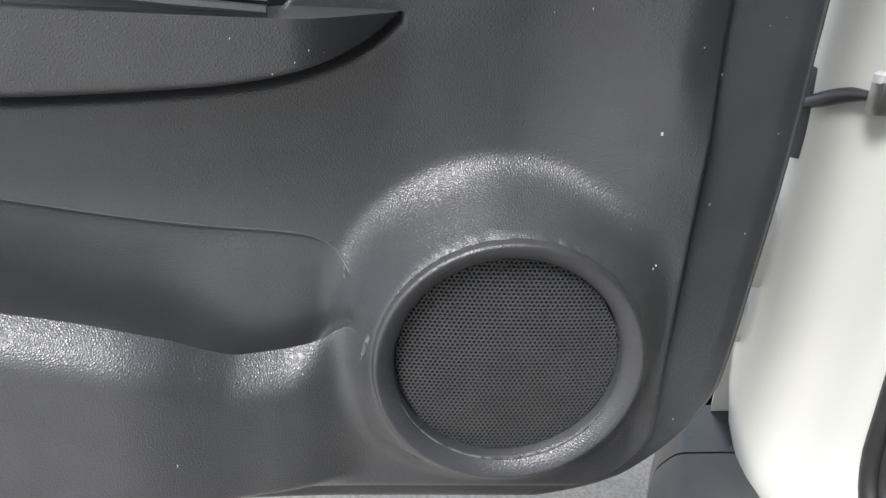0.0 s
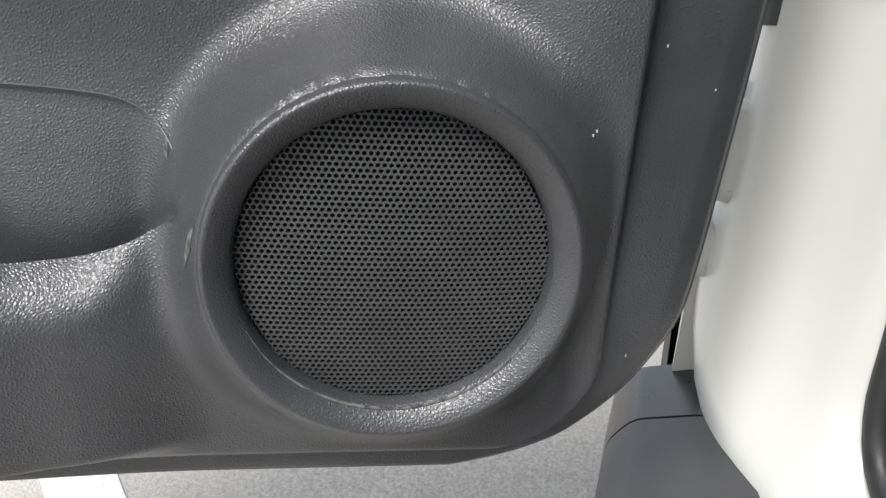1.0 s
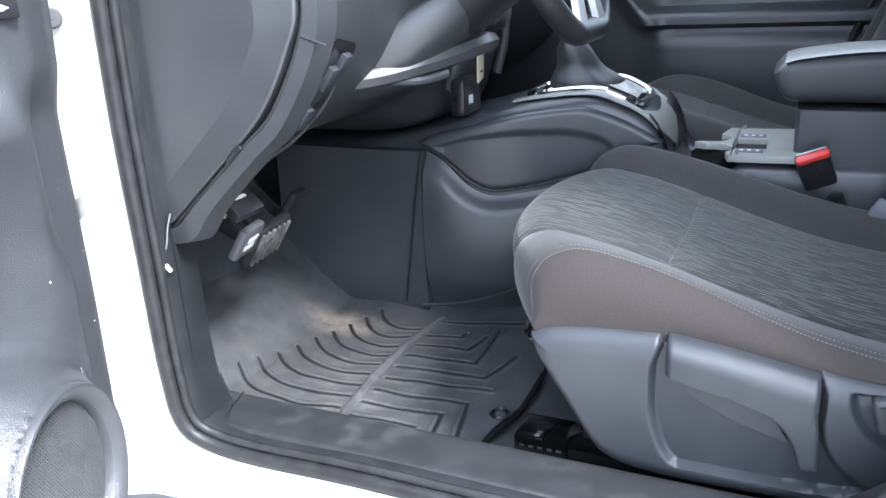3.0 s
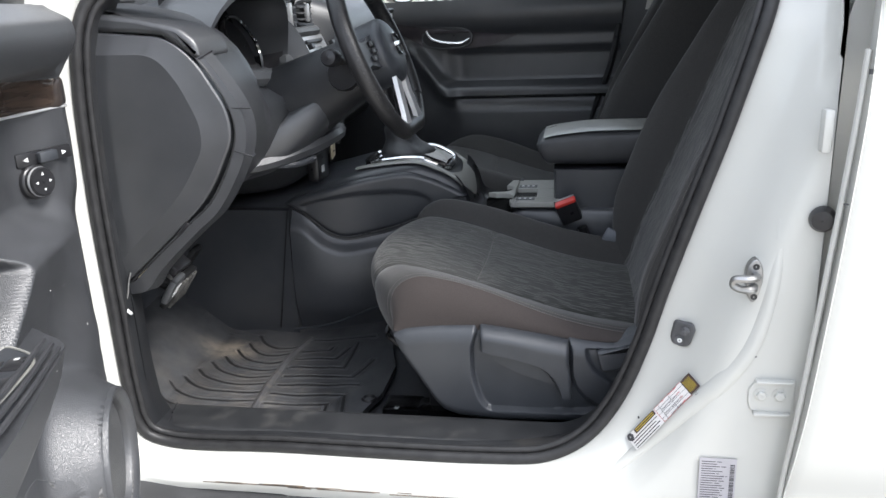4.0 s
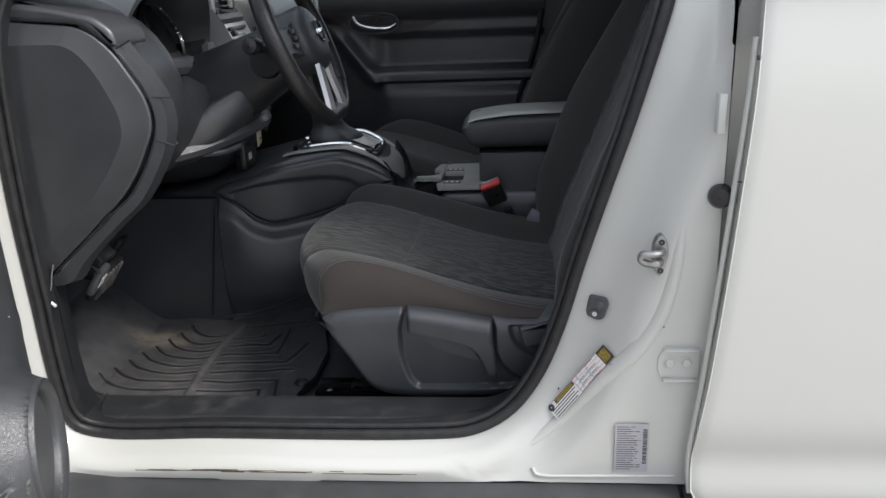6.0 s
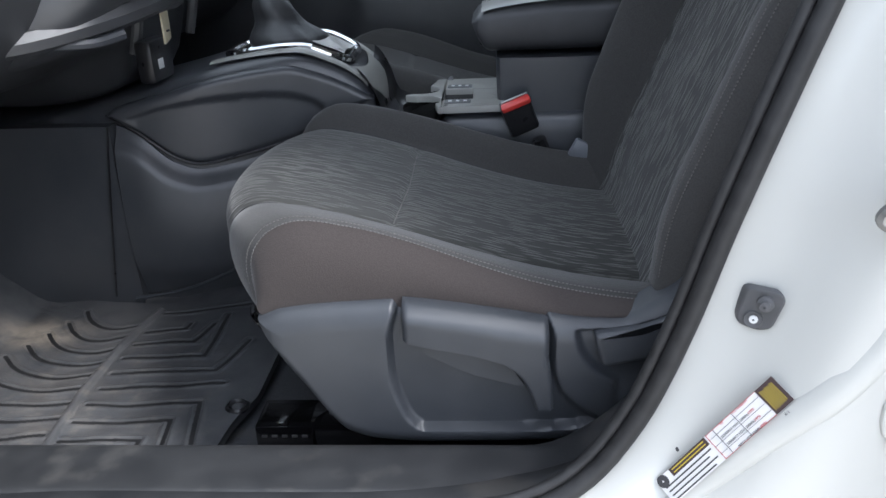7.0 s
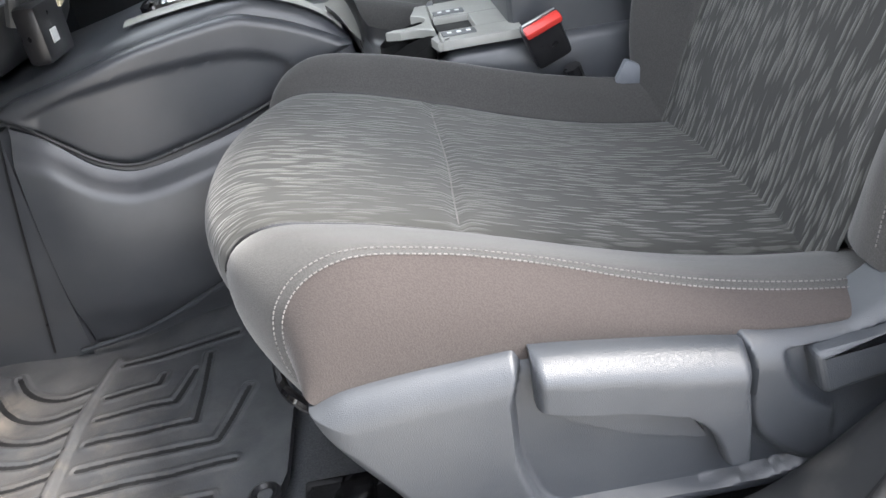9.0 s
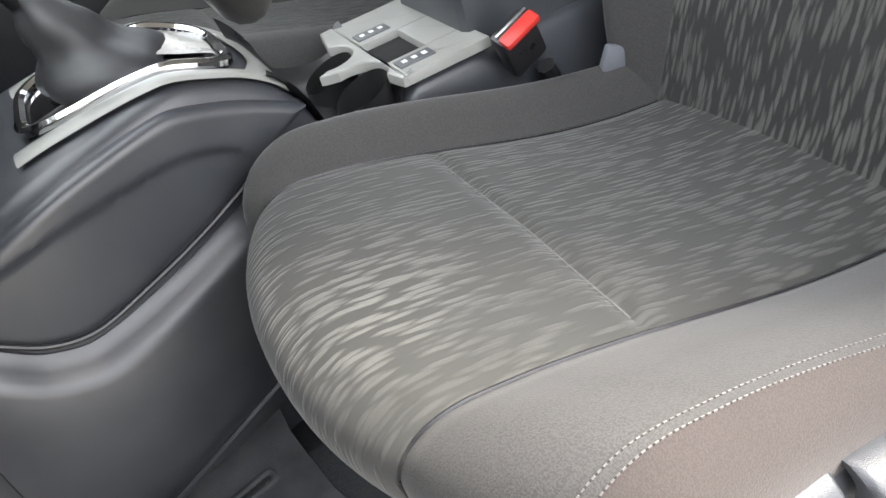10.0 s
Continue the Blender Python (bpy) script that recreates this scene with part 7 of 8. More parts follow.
def fstrip(u, v):
    x = -0.50 + 0.49 * u
    lo = spl(x, [(-0.5, 1.085), (-0.40, 1.055), (-0.33, 1.02), (-0.25, 1.003), (-0.12, 1.012), (-0.01, 1.045)])
    hi = spl(x, [(-0.5, 1.108), (-0.3, 1.078), (-0.1, 1.056), (-0.01, 1.048)])
    z = lo + (hi - lo) * v
    return (x, far_relief(x, z) - 0.012, z)
SHINE = material("smoked_gloss", (0.05, 0.045, 0.05), (0.09, 0.08, 0.085), rough=0.15, rvar=0.05, scale=12, coat=0.6)
part("wood_strip", sheet(fstrip, 40, 8), SHINE, pdoor, "glossy dark wood-look strip")
fy = far_relief(-0.25, 1.04) - 0.020
part("handle_recess", plate(oval(-0.245, 1.043, 0.085, 0.034), lambda a, b, d: Vector((a, d, b)), fy + 0.006, fy - 0.001), SMOOTH_BLACK, pdoor)
part("inner_handle", tube([(-0.312, fy - 0.004, 1.068), (-0.298, fy - 0.012, 1.045), (-0.25, fy - 0.018, 1.030), (-0.19, fy - 0.014, 1.030), (-0.170, fy - 0.006, 1.040)], lambda s: 0.009 - 0.004 * s, 10, n=24, squash=0.7), CHROME, pdoor, "chrome inside door handle")
part("handle_bezel", tube([(p[0], fy - 0.001, p[1]) for p in oval(-0.245, 1.043, 0.085, 0.034, 24)], 0.003, 6, n=48, closed=True), PLASTIC_LIGHT, pdoor)
fg = part("window_pane", sheet(lambda u, v: (-0.62 + 0.97 * u + 0.09 * v + 0.35 * v * (1 - u) * 1.2, 1.70 - 0.11 * v, 1.165 + 0.38 * v), 6, 6), GLASS, pdoor)
fg.visible_shadow = False
part("sail_trim", plate([(-0.72, 1.16), (-0.56, 1.16), (-0.52, 1.24), (-0.62, 1.25)], lambda a, b, d: Vector((a, d, b)), 1.70, 1.685), SMOOTH_BLACK, pdoor)
part("far_skin", sheet(lambda u, v: (-0.74 + 1.1 * u, 1.80, 0.36 + 0.80 * v), 4, 4), PAINT, pdoor)
part("far_kick", sheet(lambda u, v: (-1.25 + 0.56 * u, 1.70, 0.34 + 0.84 * v), 4, 4), PLASTIC_FINE, pdoor)
# passenger mirror
mir = thing("wing_mirror", "black-backed passenger wing mirror", "wing mirror")
part("mirror_shell", sheet(lambda u, v: (-0.478 - 0.06 * math.cos(math.pi / 2 * v) ** 0.6 + 0.004, 1.955 + 0.11 * math.cos(2 * math.pi * u) * math.sin(math.pi / 2 * (0.02 + 0.98 * v)) ** 0.5, 1.235 + 0.078 * math.sin(2 * math.pi * u) * math.sin(math.pi / 2 * (0.02 + 0.98 * v)) ** 0.5), 32, 10, True), SMOOTH_BLACK, mir)
MIRROR = material("mirror_glass", (0.85, 0.87, 0.88), rough=0.01, metal=1.0, rvar=0.005)
part("mirror_glass", plate([(1.955 + 0.100 * math.copysign(abs(math.cos(a)) ** 0.7, math.cos(a)), 1.235 + 0.068 * math.copysign(abs(math.sin(a)) ** 0.7, math.sin(a))) for a in [2 * math.pi * k / 36 for k in range(36)]], lambda a, b, d: Vector((d + 0.10 * (a - 1.955) * -1, a, b)), -0.485, -0.474), MIRROR, mir, smooth=False)
part("mirror_foot", tube([(-0.56, 1.76, 1.17), (-0.54, 1.84, 1.18), (-0.50, 1.90, 1.20)], 0.018, 8), SMOOTH_BLACK, mir)
mir.matrix_world = Matrix.Translation((-0.478, 1.90, 0)) @ Matrix.Rotation(-0.42, 4, "Z") @ Matrix.Translation((0.478, -1.90, 0))
# passenger belt
pbelt = thing("seat_belt", "dark grey passenger seat belt on its pillar", "seat belt")
WEB = material("webbing", (0.03, 0.03, 0.031), (0.05, 0.05, 0.05), rough=0.85, scale=300, bump=0.4, bump_scale=900)
part("webbing", sheet(lambda u, v: (0.415 + 0.045 * u + 0.045 * v - 0.02 * v, 1.612 - 0.012 * math.sin(3 * v) - 0.09 * v * v, 0.80 + 0.62 * v), 3, 16), WEB, pbelt)
part("tongue", rbox((0.452, 1.575, 1.150), (0.055, 0.012, 0.036), 0.004), SMOOTH_BLACK, pbelt)
part("tongue_blade", tube([(0.440, 1.572, 1.135), (0.438, 1.572, 1.105), (0.448, 1.572, 1.098), (0.460, 1.572, 1.105), (0.462, 1.572, 1.135)], 0.002, 6), CHROME, pbelt)
part("belt_guide", rbox((0.478, 1.535, 1.30), (0.070, 0.018, 0.020), 0.006), PLASTIC_LIGHT, pbelt)

# ---- fittings on the white door frame ----
striker = thing("door_striker", "bare metal door striker loop bolted to the pillar", "striker")
part("striker_plate", plate([tuple(p) for p in smooth_path([(0.434, 0.812), (0.443, 0.800), (0.443, 0.762), (0.434, 0.748), (0.426, 0.760), (0.424, 0.800)], 40, True)], lambda a, b, d: Vector((a, d, b)), 0.060, 0.046, 0.002), STEEL, striker)
part("striker_loop", tube([(0.434, 0.048, 0.789), (0.434, 0.034, 0.790), (0.420, 0.026, 0.790), (0.405, 0.030, 0.788), (0.403, 0.032, 0.780), (0.410, 0.030, 0.775), (0.428, 0.030, 0.773), (0.434, 0.046, 0.772)], 0.0055, 8, n=50), STEEL, striker)
for z in (0.801, 0.757):
    part("screw", lathe([(0.0045, 0), (0.0045, 0.002), (0.001, 0.001)], (0.4345, 0.047, z), (0, -1, 0), 14), SMOOTH_BLACK, striker)

GREYRUB = material("grey_rubber", (0.075, 0.077, 0.08), (0.10, 0.10, 0.105), rough=0.6, scale=60, bump=0.2, bump_scale=600)
switch = thing("door_switch", "grey rubber door switch plug on the pillar", "door switch")
def tilted(cx, cz, cy):
    """Lies on the sloping pillar face."""
    return lambda a, b, d: Vector((cx + a, cy + d - 0.62 * a, cz + b))
sp = tilted(0.3505, 0.674, 0.1005)
part("switch_pad", plate([tuple(p) for p in round_poly([(-0.011, 0.019), (0.014, 0.019), (0.017, 0.012), (0.010, -0.016), (0.0, -0.021), (-0.014, -0.018), (-0.0165, -0.010)], 0.006, 4)], sp, 0.006, -0.003, 0.002), GREYRUB, switch)
part("plunger", lathe([(0.0075, 0), (0.007, 0.003), (0.0045, 0.004), (0.0042, 0.0085), (0.001, 0.009)], sp(0.003, 0.007, -0.003), (-0.4, -0.9, 0), 18), GREYRUB, switch)
part("plunger_ring", lathe([(0.0085, 0), (0.0075, 0.002), (0.0055, 0.0005), (0.001, 0.0004)], sp(-0.004, -0.010, -0.003), (-0.4, -0.9, 0), 18), GREYRUB, switch)
part("screw", lathe([(0.0038, 0), (0.0036, 0.0015), (0.001, 0.0018)], sp(-0.004, -0.010, -0.0036), (-0.4, -0.9, 0), 14), MARK, switch)

bracket = part("rear_hinge", plate([tuple(p) for p in round_poly([(0.441, 0.584), (0.500, 0.579), (0.500, 0.634), (0.446, 0.632), (0.437, 0.618), (0.437, 0.598)], 0.005, 3)], lambda a, b, d: Vector((a, d, b)), 0.050, 0.0385, 0.002), PAINT, car, "white painted hinge plate with two bolts")
part("hinge_lip", rbox((0.470, 0.037, 0.632), (0.05, 0.012, 0.005), 0.002), PAINT, bracket)
part("hinge_lip", rbox((0.470, 0.037, 0.581), (0.05, 0.012, 0.005), 0.002), PAINT, bracket)
for x in (0.454, 0.479):
    b = part("bolt", lathe([(0.0095, 0), (0.0095, 0.0015), (0.0075, 0.002), (0.0075, 0.006), (0.006, 0.007), (0.001, 0.007)], (x, 0.0385, 0.6105), (0, -1, 0), 6), PAINT, bracket, smooth=False)
    part("washer", lathe([(0.0105, 0), (0.0105, 0.0012), (0.001, 0.0012)], (x, 0.0387, 0.6105), (0, -1, 0), 20), PAINT, bracket)
check2 = alone("rubber_stop", lathe([(0.017, 0), (0.017, 0.012), (0.013, 0.02), (0.001, 0.021)], (0.512, 0.045, 0.872), (-0.3, -1, 0), 20), SMOOTH_BLACK, "black rubber door stop by the rear door", "rubber stop")
part("hinge_tab", rbox((0.500, 0.030, 0.990), (0.012, 0.02, 0.055), 0.003), PAINT, car)

# labels
PAPER = material("label_paper", (0.72, 0.71, 0.70), (0.78, 0.77, 0.76), rough=0.45, scale=30)
SILVERLAB = material("label_silver", (0.42, 0.41, 0.44), (0.48, 0.47, 0.50), rough=0.4, metal=0.2, scale=30)
BROWN = material("label_brown", (0.05, 0.03, 0.03), rough=0.5)
YELLOW = material("label_yellow", (0.55, 0.42, 0.05), rough=0.5)
INK = material("label_ink", (0.05, 0.05, 0.055), rough=0.6)
REDINK = material("red_ink", (0.5, 0.09, 0.09), rough=0.6)
tyre_label = thing("tyre_label", "slanted white tyre pressure label with yellow on brown panel", "label")
# the label's own axes: up along its length, across, and out of the pillar
L0 = Vector((0.2830, 0.0830, 0.4920))
LU = Vector((0.0865, -0.0125, 0.1235)).normalized()
LN = Vector((-0.60, -0.72, 0.20))
LN = (LN - LU * LN.dot(LU)).normalized()
LV = LN.cross(LU) * -1
if LV.z > 0:
    LV = -LV
def lab(a, b, d=0.0):
    return L0 + LU * a + LV * b + LN * (d + 0.0045)
def bar(a0, a1, b0, b1, material_, parent, d=0.0008, name="print_bar", smooth=False):
    return part(name, plate([(a0, b0), (a1, b0), (a1, b1), (a0, b1)], lambda a, b, q: lab(a, b, q), -0.0002, d), material_, parent, smooth=False)
LEN, WID = 0.150, 0.0255
bar(0, LEN, -WID / 2, WID / 2, PAPER, tyre_label, 0.0006, "label_sheet")
bar(LEN - 0.020, LEN, -WID / 2, WID / 2, BROWN, tyre_label, 0.0009, "brown_panel")
bar(0.018, 0.066, -WID / 2, -WID / 2 + 0.0075, BROWN, tyre_label, 0.0009, "brown_panel")
for k in range(8):
    bar(LEN - 0.0175 + 0.0019 * k, LEN - 0.0169 + 0.0019 * k, -WID / 2 + 0.003 + 0.0006 * (k % 3), WID / 2 - 0.003 - 0.0007 * (k % 2), YELLOW, tyre_label, 0.0012)
for k in range(2):
    bar(0.021, 0.063, -WID / 2 + 0.0016 + 0.003 * k, -WID / 2 + 0.0026 + 0.003 * k, YELLOW, tyre_label, 0.0012)
for a0, a1, b0, b1, mt in ((0.068, 0.0684, -WID / 2, WID / 2, REDINK), (0.0685, LEN - 0.02, -WID / 2, -WID / 2 + 0.0004, REDINK), (0.0685, LEN - 0.02, WID / 2 - 0.0004, WID / 2, REDINK), (0.077, 0.0773, -WID / 2, WID / 2, INK), (0.1005, 0.1008, -WID / 2, WID / 2, INK),
                           (0.0685, LEN - 0.02, -0.0075, -0.0072, INK), (0.0685, LEN - 0.02, -0.0003, 0.0, INK), (0.0685, LEN - 0.02, 0.0069, 0.0072, INK)):
    bar(a0, a1, b0, b1, mt, tyre_label, 0.0011)
def words(text, a, b, size, mt, parent):
    cu = bpy.data.curves.new("label_text", "FONT")
    cu.body, cu.size, cu.extrude = text, size, 0.0001
    ob = new("label_text", cu)
    ob.data.materials.append(mt)
    ob.parent = parent
    ob.matrix_local = Matrix.Translation(lab(a, b, 0.0011)) @ Matrix((LU, -LV, LN)).transposed().to_4x4()
    return ob
for k, (w1, w2, w3) in enumerate((("225/65R17 102H", "230kPa,", "33PSI"), ("225/65R17 102H", "230kPa,", "33PSI"), ("90D17 101M", "420kPa,", "60PSI"))):
    b = -0.0018 + 0.0073 * k
    words(w1, 0.0785 if k < 2 else 0.085, b, 0.0031, INK, tyre_label)
    words(w2, 0.1020, b, 0.0032, INK, tyre_label)
    words(w3, 0.1118, b, 0.0032, REDINK, tyre_label)
words("COLD TIRE PRESSURE", 0.1015, -0.0108, 0.0019, REDINK, tyre_label)
words("SIZE", 0.086, -0.0108, 0.0022, REDINK, tyre_label)
words("B-2", LEN - 0.015, 0.0180, 0.0034, INK, tyre_label)
for k in range(4):
    bar(0.004, 0.064 - 0.006 * (k % 2), -0.0025 + 0.0042 * k, -0.0012 + 0.0042 * k, INK, tyre_label, 0.0011)
part("label_disc", lathe([(0.006, 0.0), (0.006, 0.001), (0.001, 0.001)], lab(0.006, -0.008), LN, 20), INK, tyre_label)

id_label = thing("identity_label", "silver-grey data label with small print and bar code", "label")
vl = lambda a, b, d: Vector((a, 0.0385 - d, b))
def vbar(x0, x1, z0, z1, mt, d=0.0009, name="print_bar"):
    return part(name, plate([(x0, z0), (x1, z0), (x1, z1), (x0, z1)], vl, -0.0006, d), mt, id_label, smooth=False)
vbar(0.3765, 0.4295, 0.413, 0.5015, SILVERLAB, 0.0006, "label_sheet")
lr = random.Random(3)
for k in range(20):
    z = 0.4965 - 0.0041 * k
    x1 = 0.383 + lr.uniform(0.012, 0.030)
    vbar(0.3795, x1, z - 0.0011, z, INK)
    if k % 3 != 1:
        vbar(x1 + 0.002, min(x1 + 0.004 + lr.uniform(0.0, 0.008), 0.417), z - 0.0011, z, INK)
zz = 0.492
while zz > 0.428:
    h_ = lr.choice((0.0006, 0.0011, 0.0017))
    vbar(0.4205, 0.4270, zz - h_, zz, INK)
    zz -= h_ + lr.choice((0.0006, 0.0010, 0.0014))

# scratch on the sill and chips in the paint
CHIP = material("paint_chip", (0.10, 0.095, 0.09), (0.22, 0.16, 0.11), rough=0.8, scale=200)
for k in range(26):
    t = lr.random()
    x = -0.40 + 0.42 * t
    part("sill_scratch", rbox((x, 0.0265, 0.411 + lr.uniform(-0.0015, 0.0025) - 0.001 * (k % 3)), (lr.uniform(0.02, 0.09), 0.0015, 0.0005 + 0.0006 * lr.random()), 0), CHIP, car, smooth=False)
for x, y, z, w, hh in ((0.392, 0.062, 0.598, 0.007, 0.0014), (0.398, 0.060, 0.590, 0.002, 0.003), (0.373, 0.074, 0.606, 0.003, 0.001), (0.409, 0.050, 0.563, 0.002, 0.002), (0.443, 0.044, 0.668, 0.0025, 0.0025), (0.415, 0.048, 0.575, 0.0015, 0.0015), (0.29, 0.09, 0.535, 0.002, 0.002)):
    part("paint_chip", rbox((x, y - 0.001, z), (w, 0.004, hh), 0, rot=Matrix.Rotation(0.6, 3, "Y")), INK, car, smooth=False)
part("paint_chip", rbox((0.533, -0.004, 1.065), (0.004, 0.006, 0.006), 0), CLADDING, car, smooth=False)
part("paint_chip", rbox((0.520, -0.012, 0.905), (0.006, 0.004, 0.0012), 0), CLADDING, car, smooth=False)

# ---- hinge side of the open door ----
strap = thing("door_check_strap", "dark steel door check strap between pillar and door", "door check")
part("strap_bar", tube([(-0.606, 0.022, 0.780), (-0.630, 0.000, 0.774), (-0.652, -0.024, 0.762), (-0.690, -0.050, 0.752)], lambda q: 0.0045 + 0.006 * math.sin(math.pi * min(1, q * 1.3)) ** 2, 8, n=24, squash=0.5), SMOOTH_BLACK, strap)
part("strap_bracket", rbox((-0.604, 0.026, 0.780), (0.016, 0.022, 0.026), 0.003, rot=Matrix.Rotation(0.5, 3, "Z")), STEEL, strap, "bare metal strap bracket")
part("strap_pin", lathe([(0.007, 0), (0.007, 0.006), (0.005, 0.008), (0.001, 0.008)], (-0.602, 0.020, 0.791), (0, 0, 1), 16), SILVER, strap)
part("strap_gasket", tube([(-0.655, -0.020, 0.790), (-0.657, -0.022, 0.765), (-0.655, -0.022, 0.738), (-0.652, -0.022, 0.714)], lambda q: 0.007 + 0.005 * math.sin(math.pi * q), 10, n=20, squash=0.6), GREYRUB, strap)
hingeb = part("front_hinge", plate([tuple(p) for p in round_poly([(-0.070, 0.585), (-0.012, 0.585), (-0.004, 0.60), (-0.004, 0.645), (-0.020, 0.662), (-0.070, 0.660)], 0.010, 4)], lambda a, b, d: Vector((d, a, b)), -0.715, -0.655, 0.008, 3), PAINT, car, "white painted driver door hinge")
part("hinge_pin", tube([(-0.682, -0.040, 0.578), (-0.682, -0.040, 0.672)], 0.007, 10), STEEL, hingeb)
part("hinge_knuckle", plate([tuple(p) for p in round_poly([(-0.070, 0.515), (-0.022, 0.515), (-0.016, 0.53), (-0.020, 0.56), (-0.070, 0.562)], 0.010, 4)], lambda a, b, d: Vector((d, a, b)), -0.73, -0.675, 0.008, 3), PAINT, hingeb)
part("frame_bolt", lathe([(0.010, 0), (0.010, 0.002), (0.006, 0.003), (0.001, 0.003)], (-0.655, -0.017, 0.822), (0.8, -0.4, 0), 6), STEEL, hingeb, smooth=False)
stop = alone("door_buffer", lathe([(0.011, 0), (0.011, 0.006), (0.009, 0.008), (0.001, 0.0085)], (-0.600, 0.046, 0.985), (0.75, -0.65, 0), 20), GREYRUB, "round grey rubber buffer on the white pillar", "buffer")
part("buffer_boss", plate([tuple(p) for p in round_poly([(0.005, 0.965), (0.075, 0.955), (0.075, 1.02), (0.005, 1.005)], 0.012, 4)], lambda a, b, d: Vector((d - 0.55 * (a - 0.04), a, b)), -0.64, -0.600, 0.006), PAINT, car)

# pressed ridge down the white pillar and bead along its foot
part("pillar_ridge", tube([(0.452, 0.092, 0.929), (0.462, 0.063, 0.875), (0.460, 0.053, 0.811), (0.451, 0.050, 0.742), (0.433, 0.050, 0.677), (0.399, 0.054, 0.619), (0.352, 0.068, 0.560), (0.298, 0.080, 0.490), (0.240, 0.070, 0.442), (0.194, 0.055, 0.416)], lambda s: 0.004 + 0.006 * math.sin(math.pi * s), 12, n=60, squash=1.6), PAINT, car)
part("foot_bead", tube([(0.246, 0.047, 0.412), (0.250, 0.044, 0.403), (0.262, 0.042, 0.4005), (0.32, 0.041, 0.401), (0.474, 0.041, 0.404)], 0.0028, 8, n=40), PAINT, car)
# ---- car park behind ----
WHITE_FAR = material("far_white_paint", (0.74, 0.74, 0.73), (0.78, 0.78, 0.77), rough=0.3, scale=2, coat=0.4)
DARKGLASS = material("far_glass", (0.02, 0.025, 0.03), rough=0.08, rvar=0.02)
def vehicle(name, label, category, sections, cab, length, width, paint, m, group="", pickup=False):
    """A parked vehicle from a few cross-sections; its nose points along -x."""
    v = thing(name, label, category, group, m)
    rings = []
    for x, z0, z1, w in sections:
        pts = round_poly([(-w, z0), (w, z0), (w * 1.0, z0 + (z1 - z0) * 0.62), (w * 0.93, z1), (-w * 0.93, z1), (-w * 1.0, z0 + (z1 - z0) * 0.62)], 0.09, 3)
        rings.append([Vector((x, p.x, p.y)) for p in pts])
    part("body", loft(rings), paint, v)
    rings = []
    for x, z1, w in cab:
        pts = round_poly([(-w, 1.0), (w, 1.0), (w * 0.84, z1), (-w * 0.84, z1)], 0.08, 3)
        rings.append([Vector((x, p.x, p.y)) for p in pts])
    cabp = part("cab", loft(rings), paint, v)
    x0, x1 = cab[1][0], cab[-2][0]
    zt = cab[1][1]
    w = cab[1][2]
    n = 2
    for s in (-1, 1):
        for k in range(n):
            a, b = x0 + (x1 - x0) * (k + 0.06) / n, x0 + (x1 - x0) * (k + 0.94) / n
            part("side_window", plate([tuple(p) for p in round_poly([(a, 1.16), (b, 1.16), (b - 0.03, zt - 0.16), (a + 0.12 * (k == 0), zt - 0.16)], 0.05, 3)], lambda p, q, d: Vector((p, s * (w * 0.965 - (q - 1.16) * 0.19 * w / 0.95 + d), q)), -0.03, 0.012), DARKGLASS, cabp)
    zf = cab[0][1]
    part("windscreen", loft([[Vector((cab[0][0] - 0.03, y, 1.14)) for y in (-w * 0.85, w * 0.85)] + [Vector((cab[0][0] + 0.02, y, 1.12)) for y in (w * 0.85, -w * 0.85)], [Vector((cab[1][0] - 0.06, y, zt - 0.10)) for y in (-w * 0.72, w * 0.72)] + [Vector((cab[1][0] - 0.0, y, zt - 0.12)) for y in (w * 0.72, -w * 0.72)]]), DARKGLASS, cabp)
    fz = sections[1][2]
    part("radiator_grille", rbox((sections[0][0] - 0.015, 0, 0.88 if pickup else 0.72), (0.06, width * 0.46, 0.34 if pickup else 0.18), 0.03), SMOOTH_BLACK, v)
    part("bumper", rbox((sections[0][0] + 0.02, 0, 0.52), (0.16, width * 0.96, 0.20), 0.05), CHROME if pickup else CLADDING, v)
    for s in (-1, 1):
        part("headlight", rbox((sections[0][0] + 0.03, s * width * 0.38, 0.92 if pickup else 0.80), (0.10, width * 0.16, 0.14), 0.03), SCREEN, v)
        part("tail_light", rbox((sections[-1][0] - 0.02, s * width * 0.44, 0.95), (0.06, 0.10, 0.28), 0.02), REDINK, v)
        for xw in (-length * 0.31, length * 0.30):
            wh = part("wheel", lathe([(0.22, 0), (0.33, 0), (0.38, 0.03), (0.395, 0.08), (0.395, 0.2), (0.36, 0.24), (0.2, 0.24)], (xw, s * (width / 2 - 0.02), 0.395), (0, -s, 0), 26), RUBBER, v)
            part("hubcap", lathe([(0.23, 0.0), (0.22, -0.012), (0.06, 0.01), (0.001, 0.005)], (xw, s * (width / 2 - 0.02), 0.395), (0, -s, 0), 20), SILVER, wh)
    return v
L_ = 5.8
TRUCK = [(-2.88, 0.42, 1.02, 0.90), (-2.80, 0.36, 1.12, 0.98), (-1.6, 0.34, 1.22, 1.0), (-1.0, 0.34, 1.24, 1.0), (1.0, 0.34, 1.24, 1.0), (2.82, 0.40, 1.24, 0.99), (2.90, 0.46, 1.18, 0.96)]
TCAB = [(-1.35, 1.22, 0.93), (-0.45, 1.90, 0.93), (0.9, 1.92, 0.93), (1.25, 1.86, 0.93), (1.32, 1.2, 0.93)]
def park(x, y, turn):
    return pose(x, y, lot_z(x), 0, 0, turn)
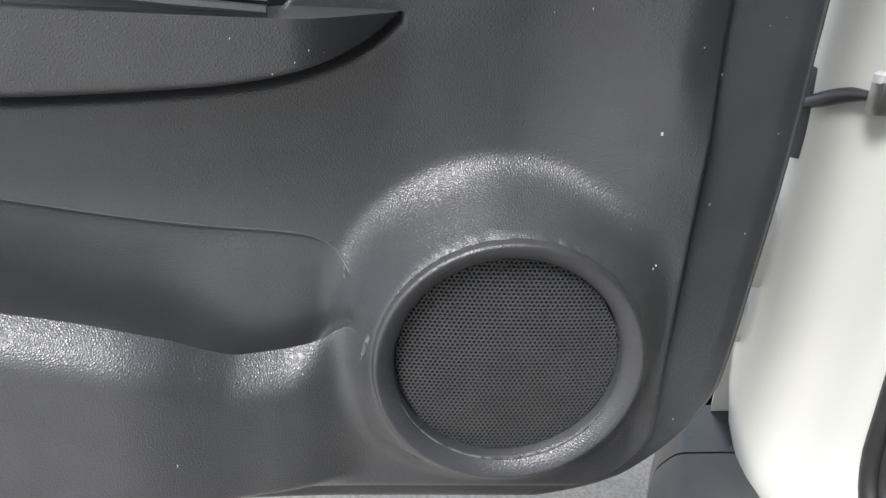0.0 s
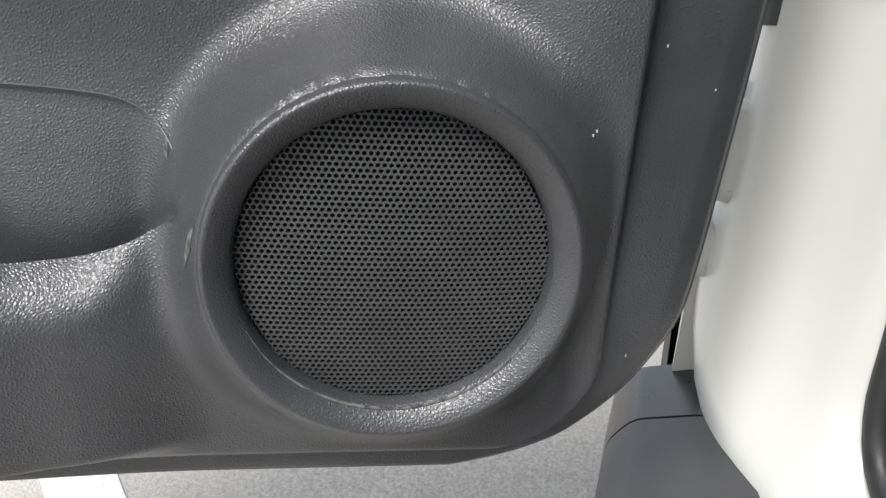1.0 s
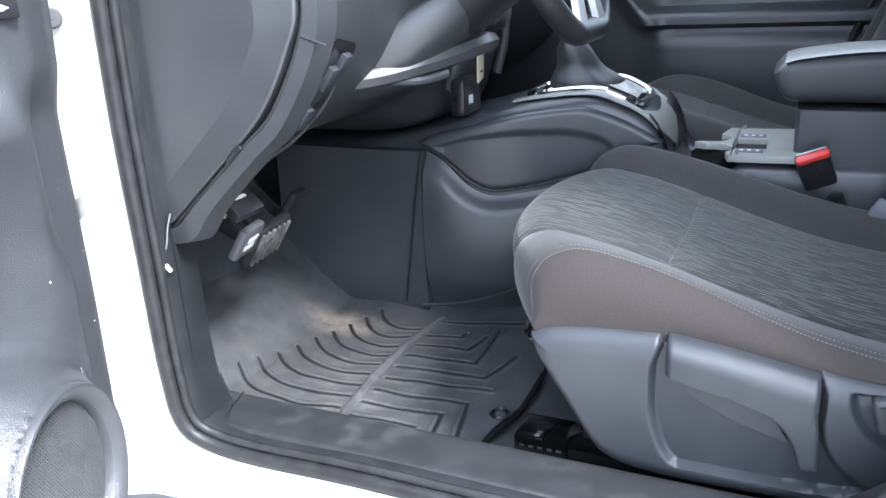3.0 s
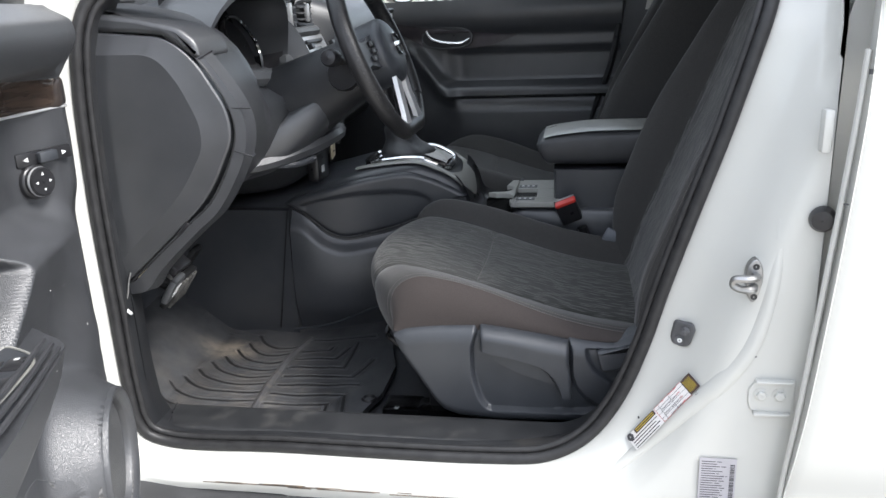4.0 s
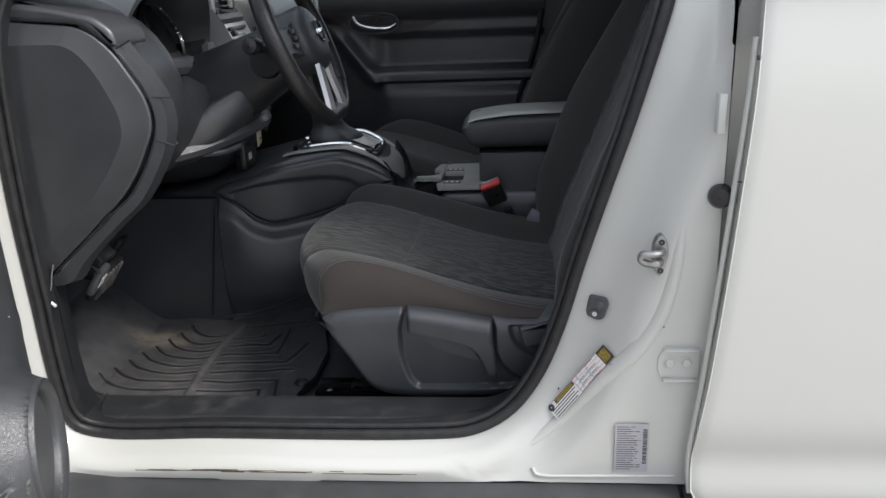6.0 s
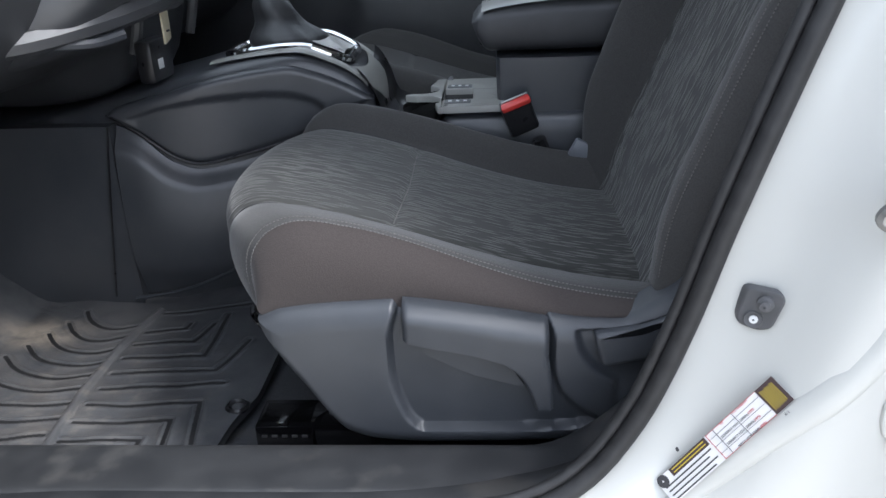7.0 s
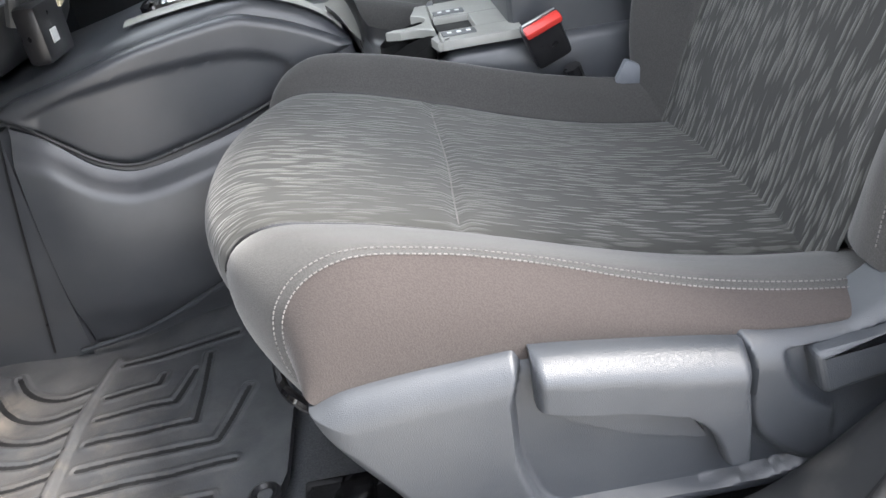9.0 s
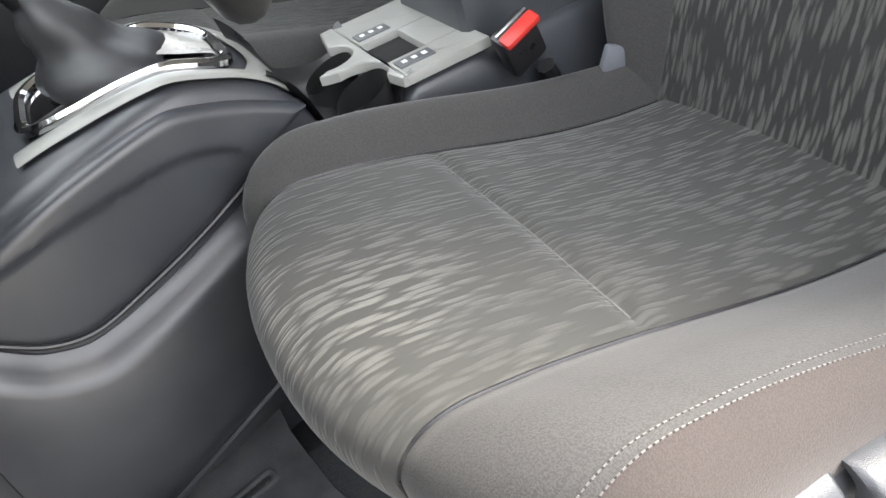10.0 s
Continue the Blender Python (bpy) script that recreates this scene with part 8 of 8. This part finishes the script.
truck = vehicle("pickup_truck", "white pickup truck parked in a row", "pickup truck", TRUCK, TCAB, L_, 2.0, WHITE_FAR, park(-1.0, 48.6, 28), "row of pickup trucks", True)
for k in range(1, 9):
    copy_thing(truck, park(-1.0 - 1.25 * k, 48.6 + 2.6 * k, 28))
SUVS = [(-2.30, 0.40, 0.85, 0.80), (-2.2, 0.30, 0.98, 0.90), (-1.2, 0.28, 1.08, 0.92), (0, 0.28, 1.10, 0.92), (1.8, 0.28, 1.14, 0.92), (2.25, 0.36, 1.10, 0.88), (2.32, 0.45, 1.0, 0.84)]
SCAB = [(-1.15, 1.06, 0.86), (-0.35, 1.62, 0.86), (1.2, 1.64, 0.86), (2.0, 1.45, 0.85), (2.24, 1.05, 0.84)]
suv = vehicle("crossover_car", "white crossover parked across the car park", "car", SUVS, SCAB, 4.6, 1.84, WHITE_FAR, park(-21.5, 46.5, -12), "parked crossovers")
copy_thing(suv, park(-27.5, 47.5, -12))
copy_thing(suv, park(-16.4, 52.0, 80))
REDP = material("red_paint", (0.35, 0.03, 0.03), (0.4, 0.04, 0.04), rough=0.3, coat=0.5, scale=2)
vehicle("saloon_car", "red car parked beyond the passenger window", "car", SUVS, SCAB, 4.6, 1.8, REDP, park(7.0, 50.0, 10))
# long metal-clad building
CLAD = material("metal_siding", (0.50, 0.49, 0.45), (0.56, 0.55, 0.51), rough=0.55, scale=4, big=((0.44, 0.43, 0.39), 0.3, 0.45, 0.7))
hall = thing("warehouse", "long pale metal-clad warehouse behind the car park", "building")
def siding(u, v):
    x = -60 + 46.5 * u
    k = (u * 190) % 1
    return (x, 74 - (0.06 if k < 0.5 else 0.0), lot_z(x) - 0.6 + 7.5 * v)
part("wall", sheet(siding, 380, 2), CLAD, hall, smooth=False)
part("end_wall", sheet(lambda u, v: (-13.5, 74 + 25 * u, 0.0 + 7.5 * v), 2, 2), CLAD, hall)
part("roof", sheet(lambda u, v: (-60 + 47 * u, 73.6 + 26 * v, 9.6 - 2.4 * u + 1.5 * math.sin(math.pi * v)), 4, 6), CLAD, hall)
part("base_strip", sheet(lambda u, v: (-60 + 46.5 * u, 73.9, lot_z(-60 + 46.5 * u) - 0.3 + 0.5 * v), 4, 1), CLADDING, hall)
EARTH = material("dry_earth", (0.34, 0.27, 0.20), (0.42, 0.34, 0.26), rough=0.95, scale=0.6, bump=0.5, bump_scale=2, distance=0.1)
alone("earth_bank", sheet(lambda u, v: (-14 + 80 * u, 95 + 30 * v, -2.0 + (4.2 + 1.0 * math.sin(u * 9)) * math.sin(math.pi * v) ** 0.8 + lot_z(-14 + 80 * u) * 0.4 + 1), 40, 10), EARTH, "dry brown earth bank behind the trucks", "earth bank", kind="structure")
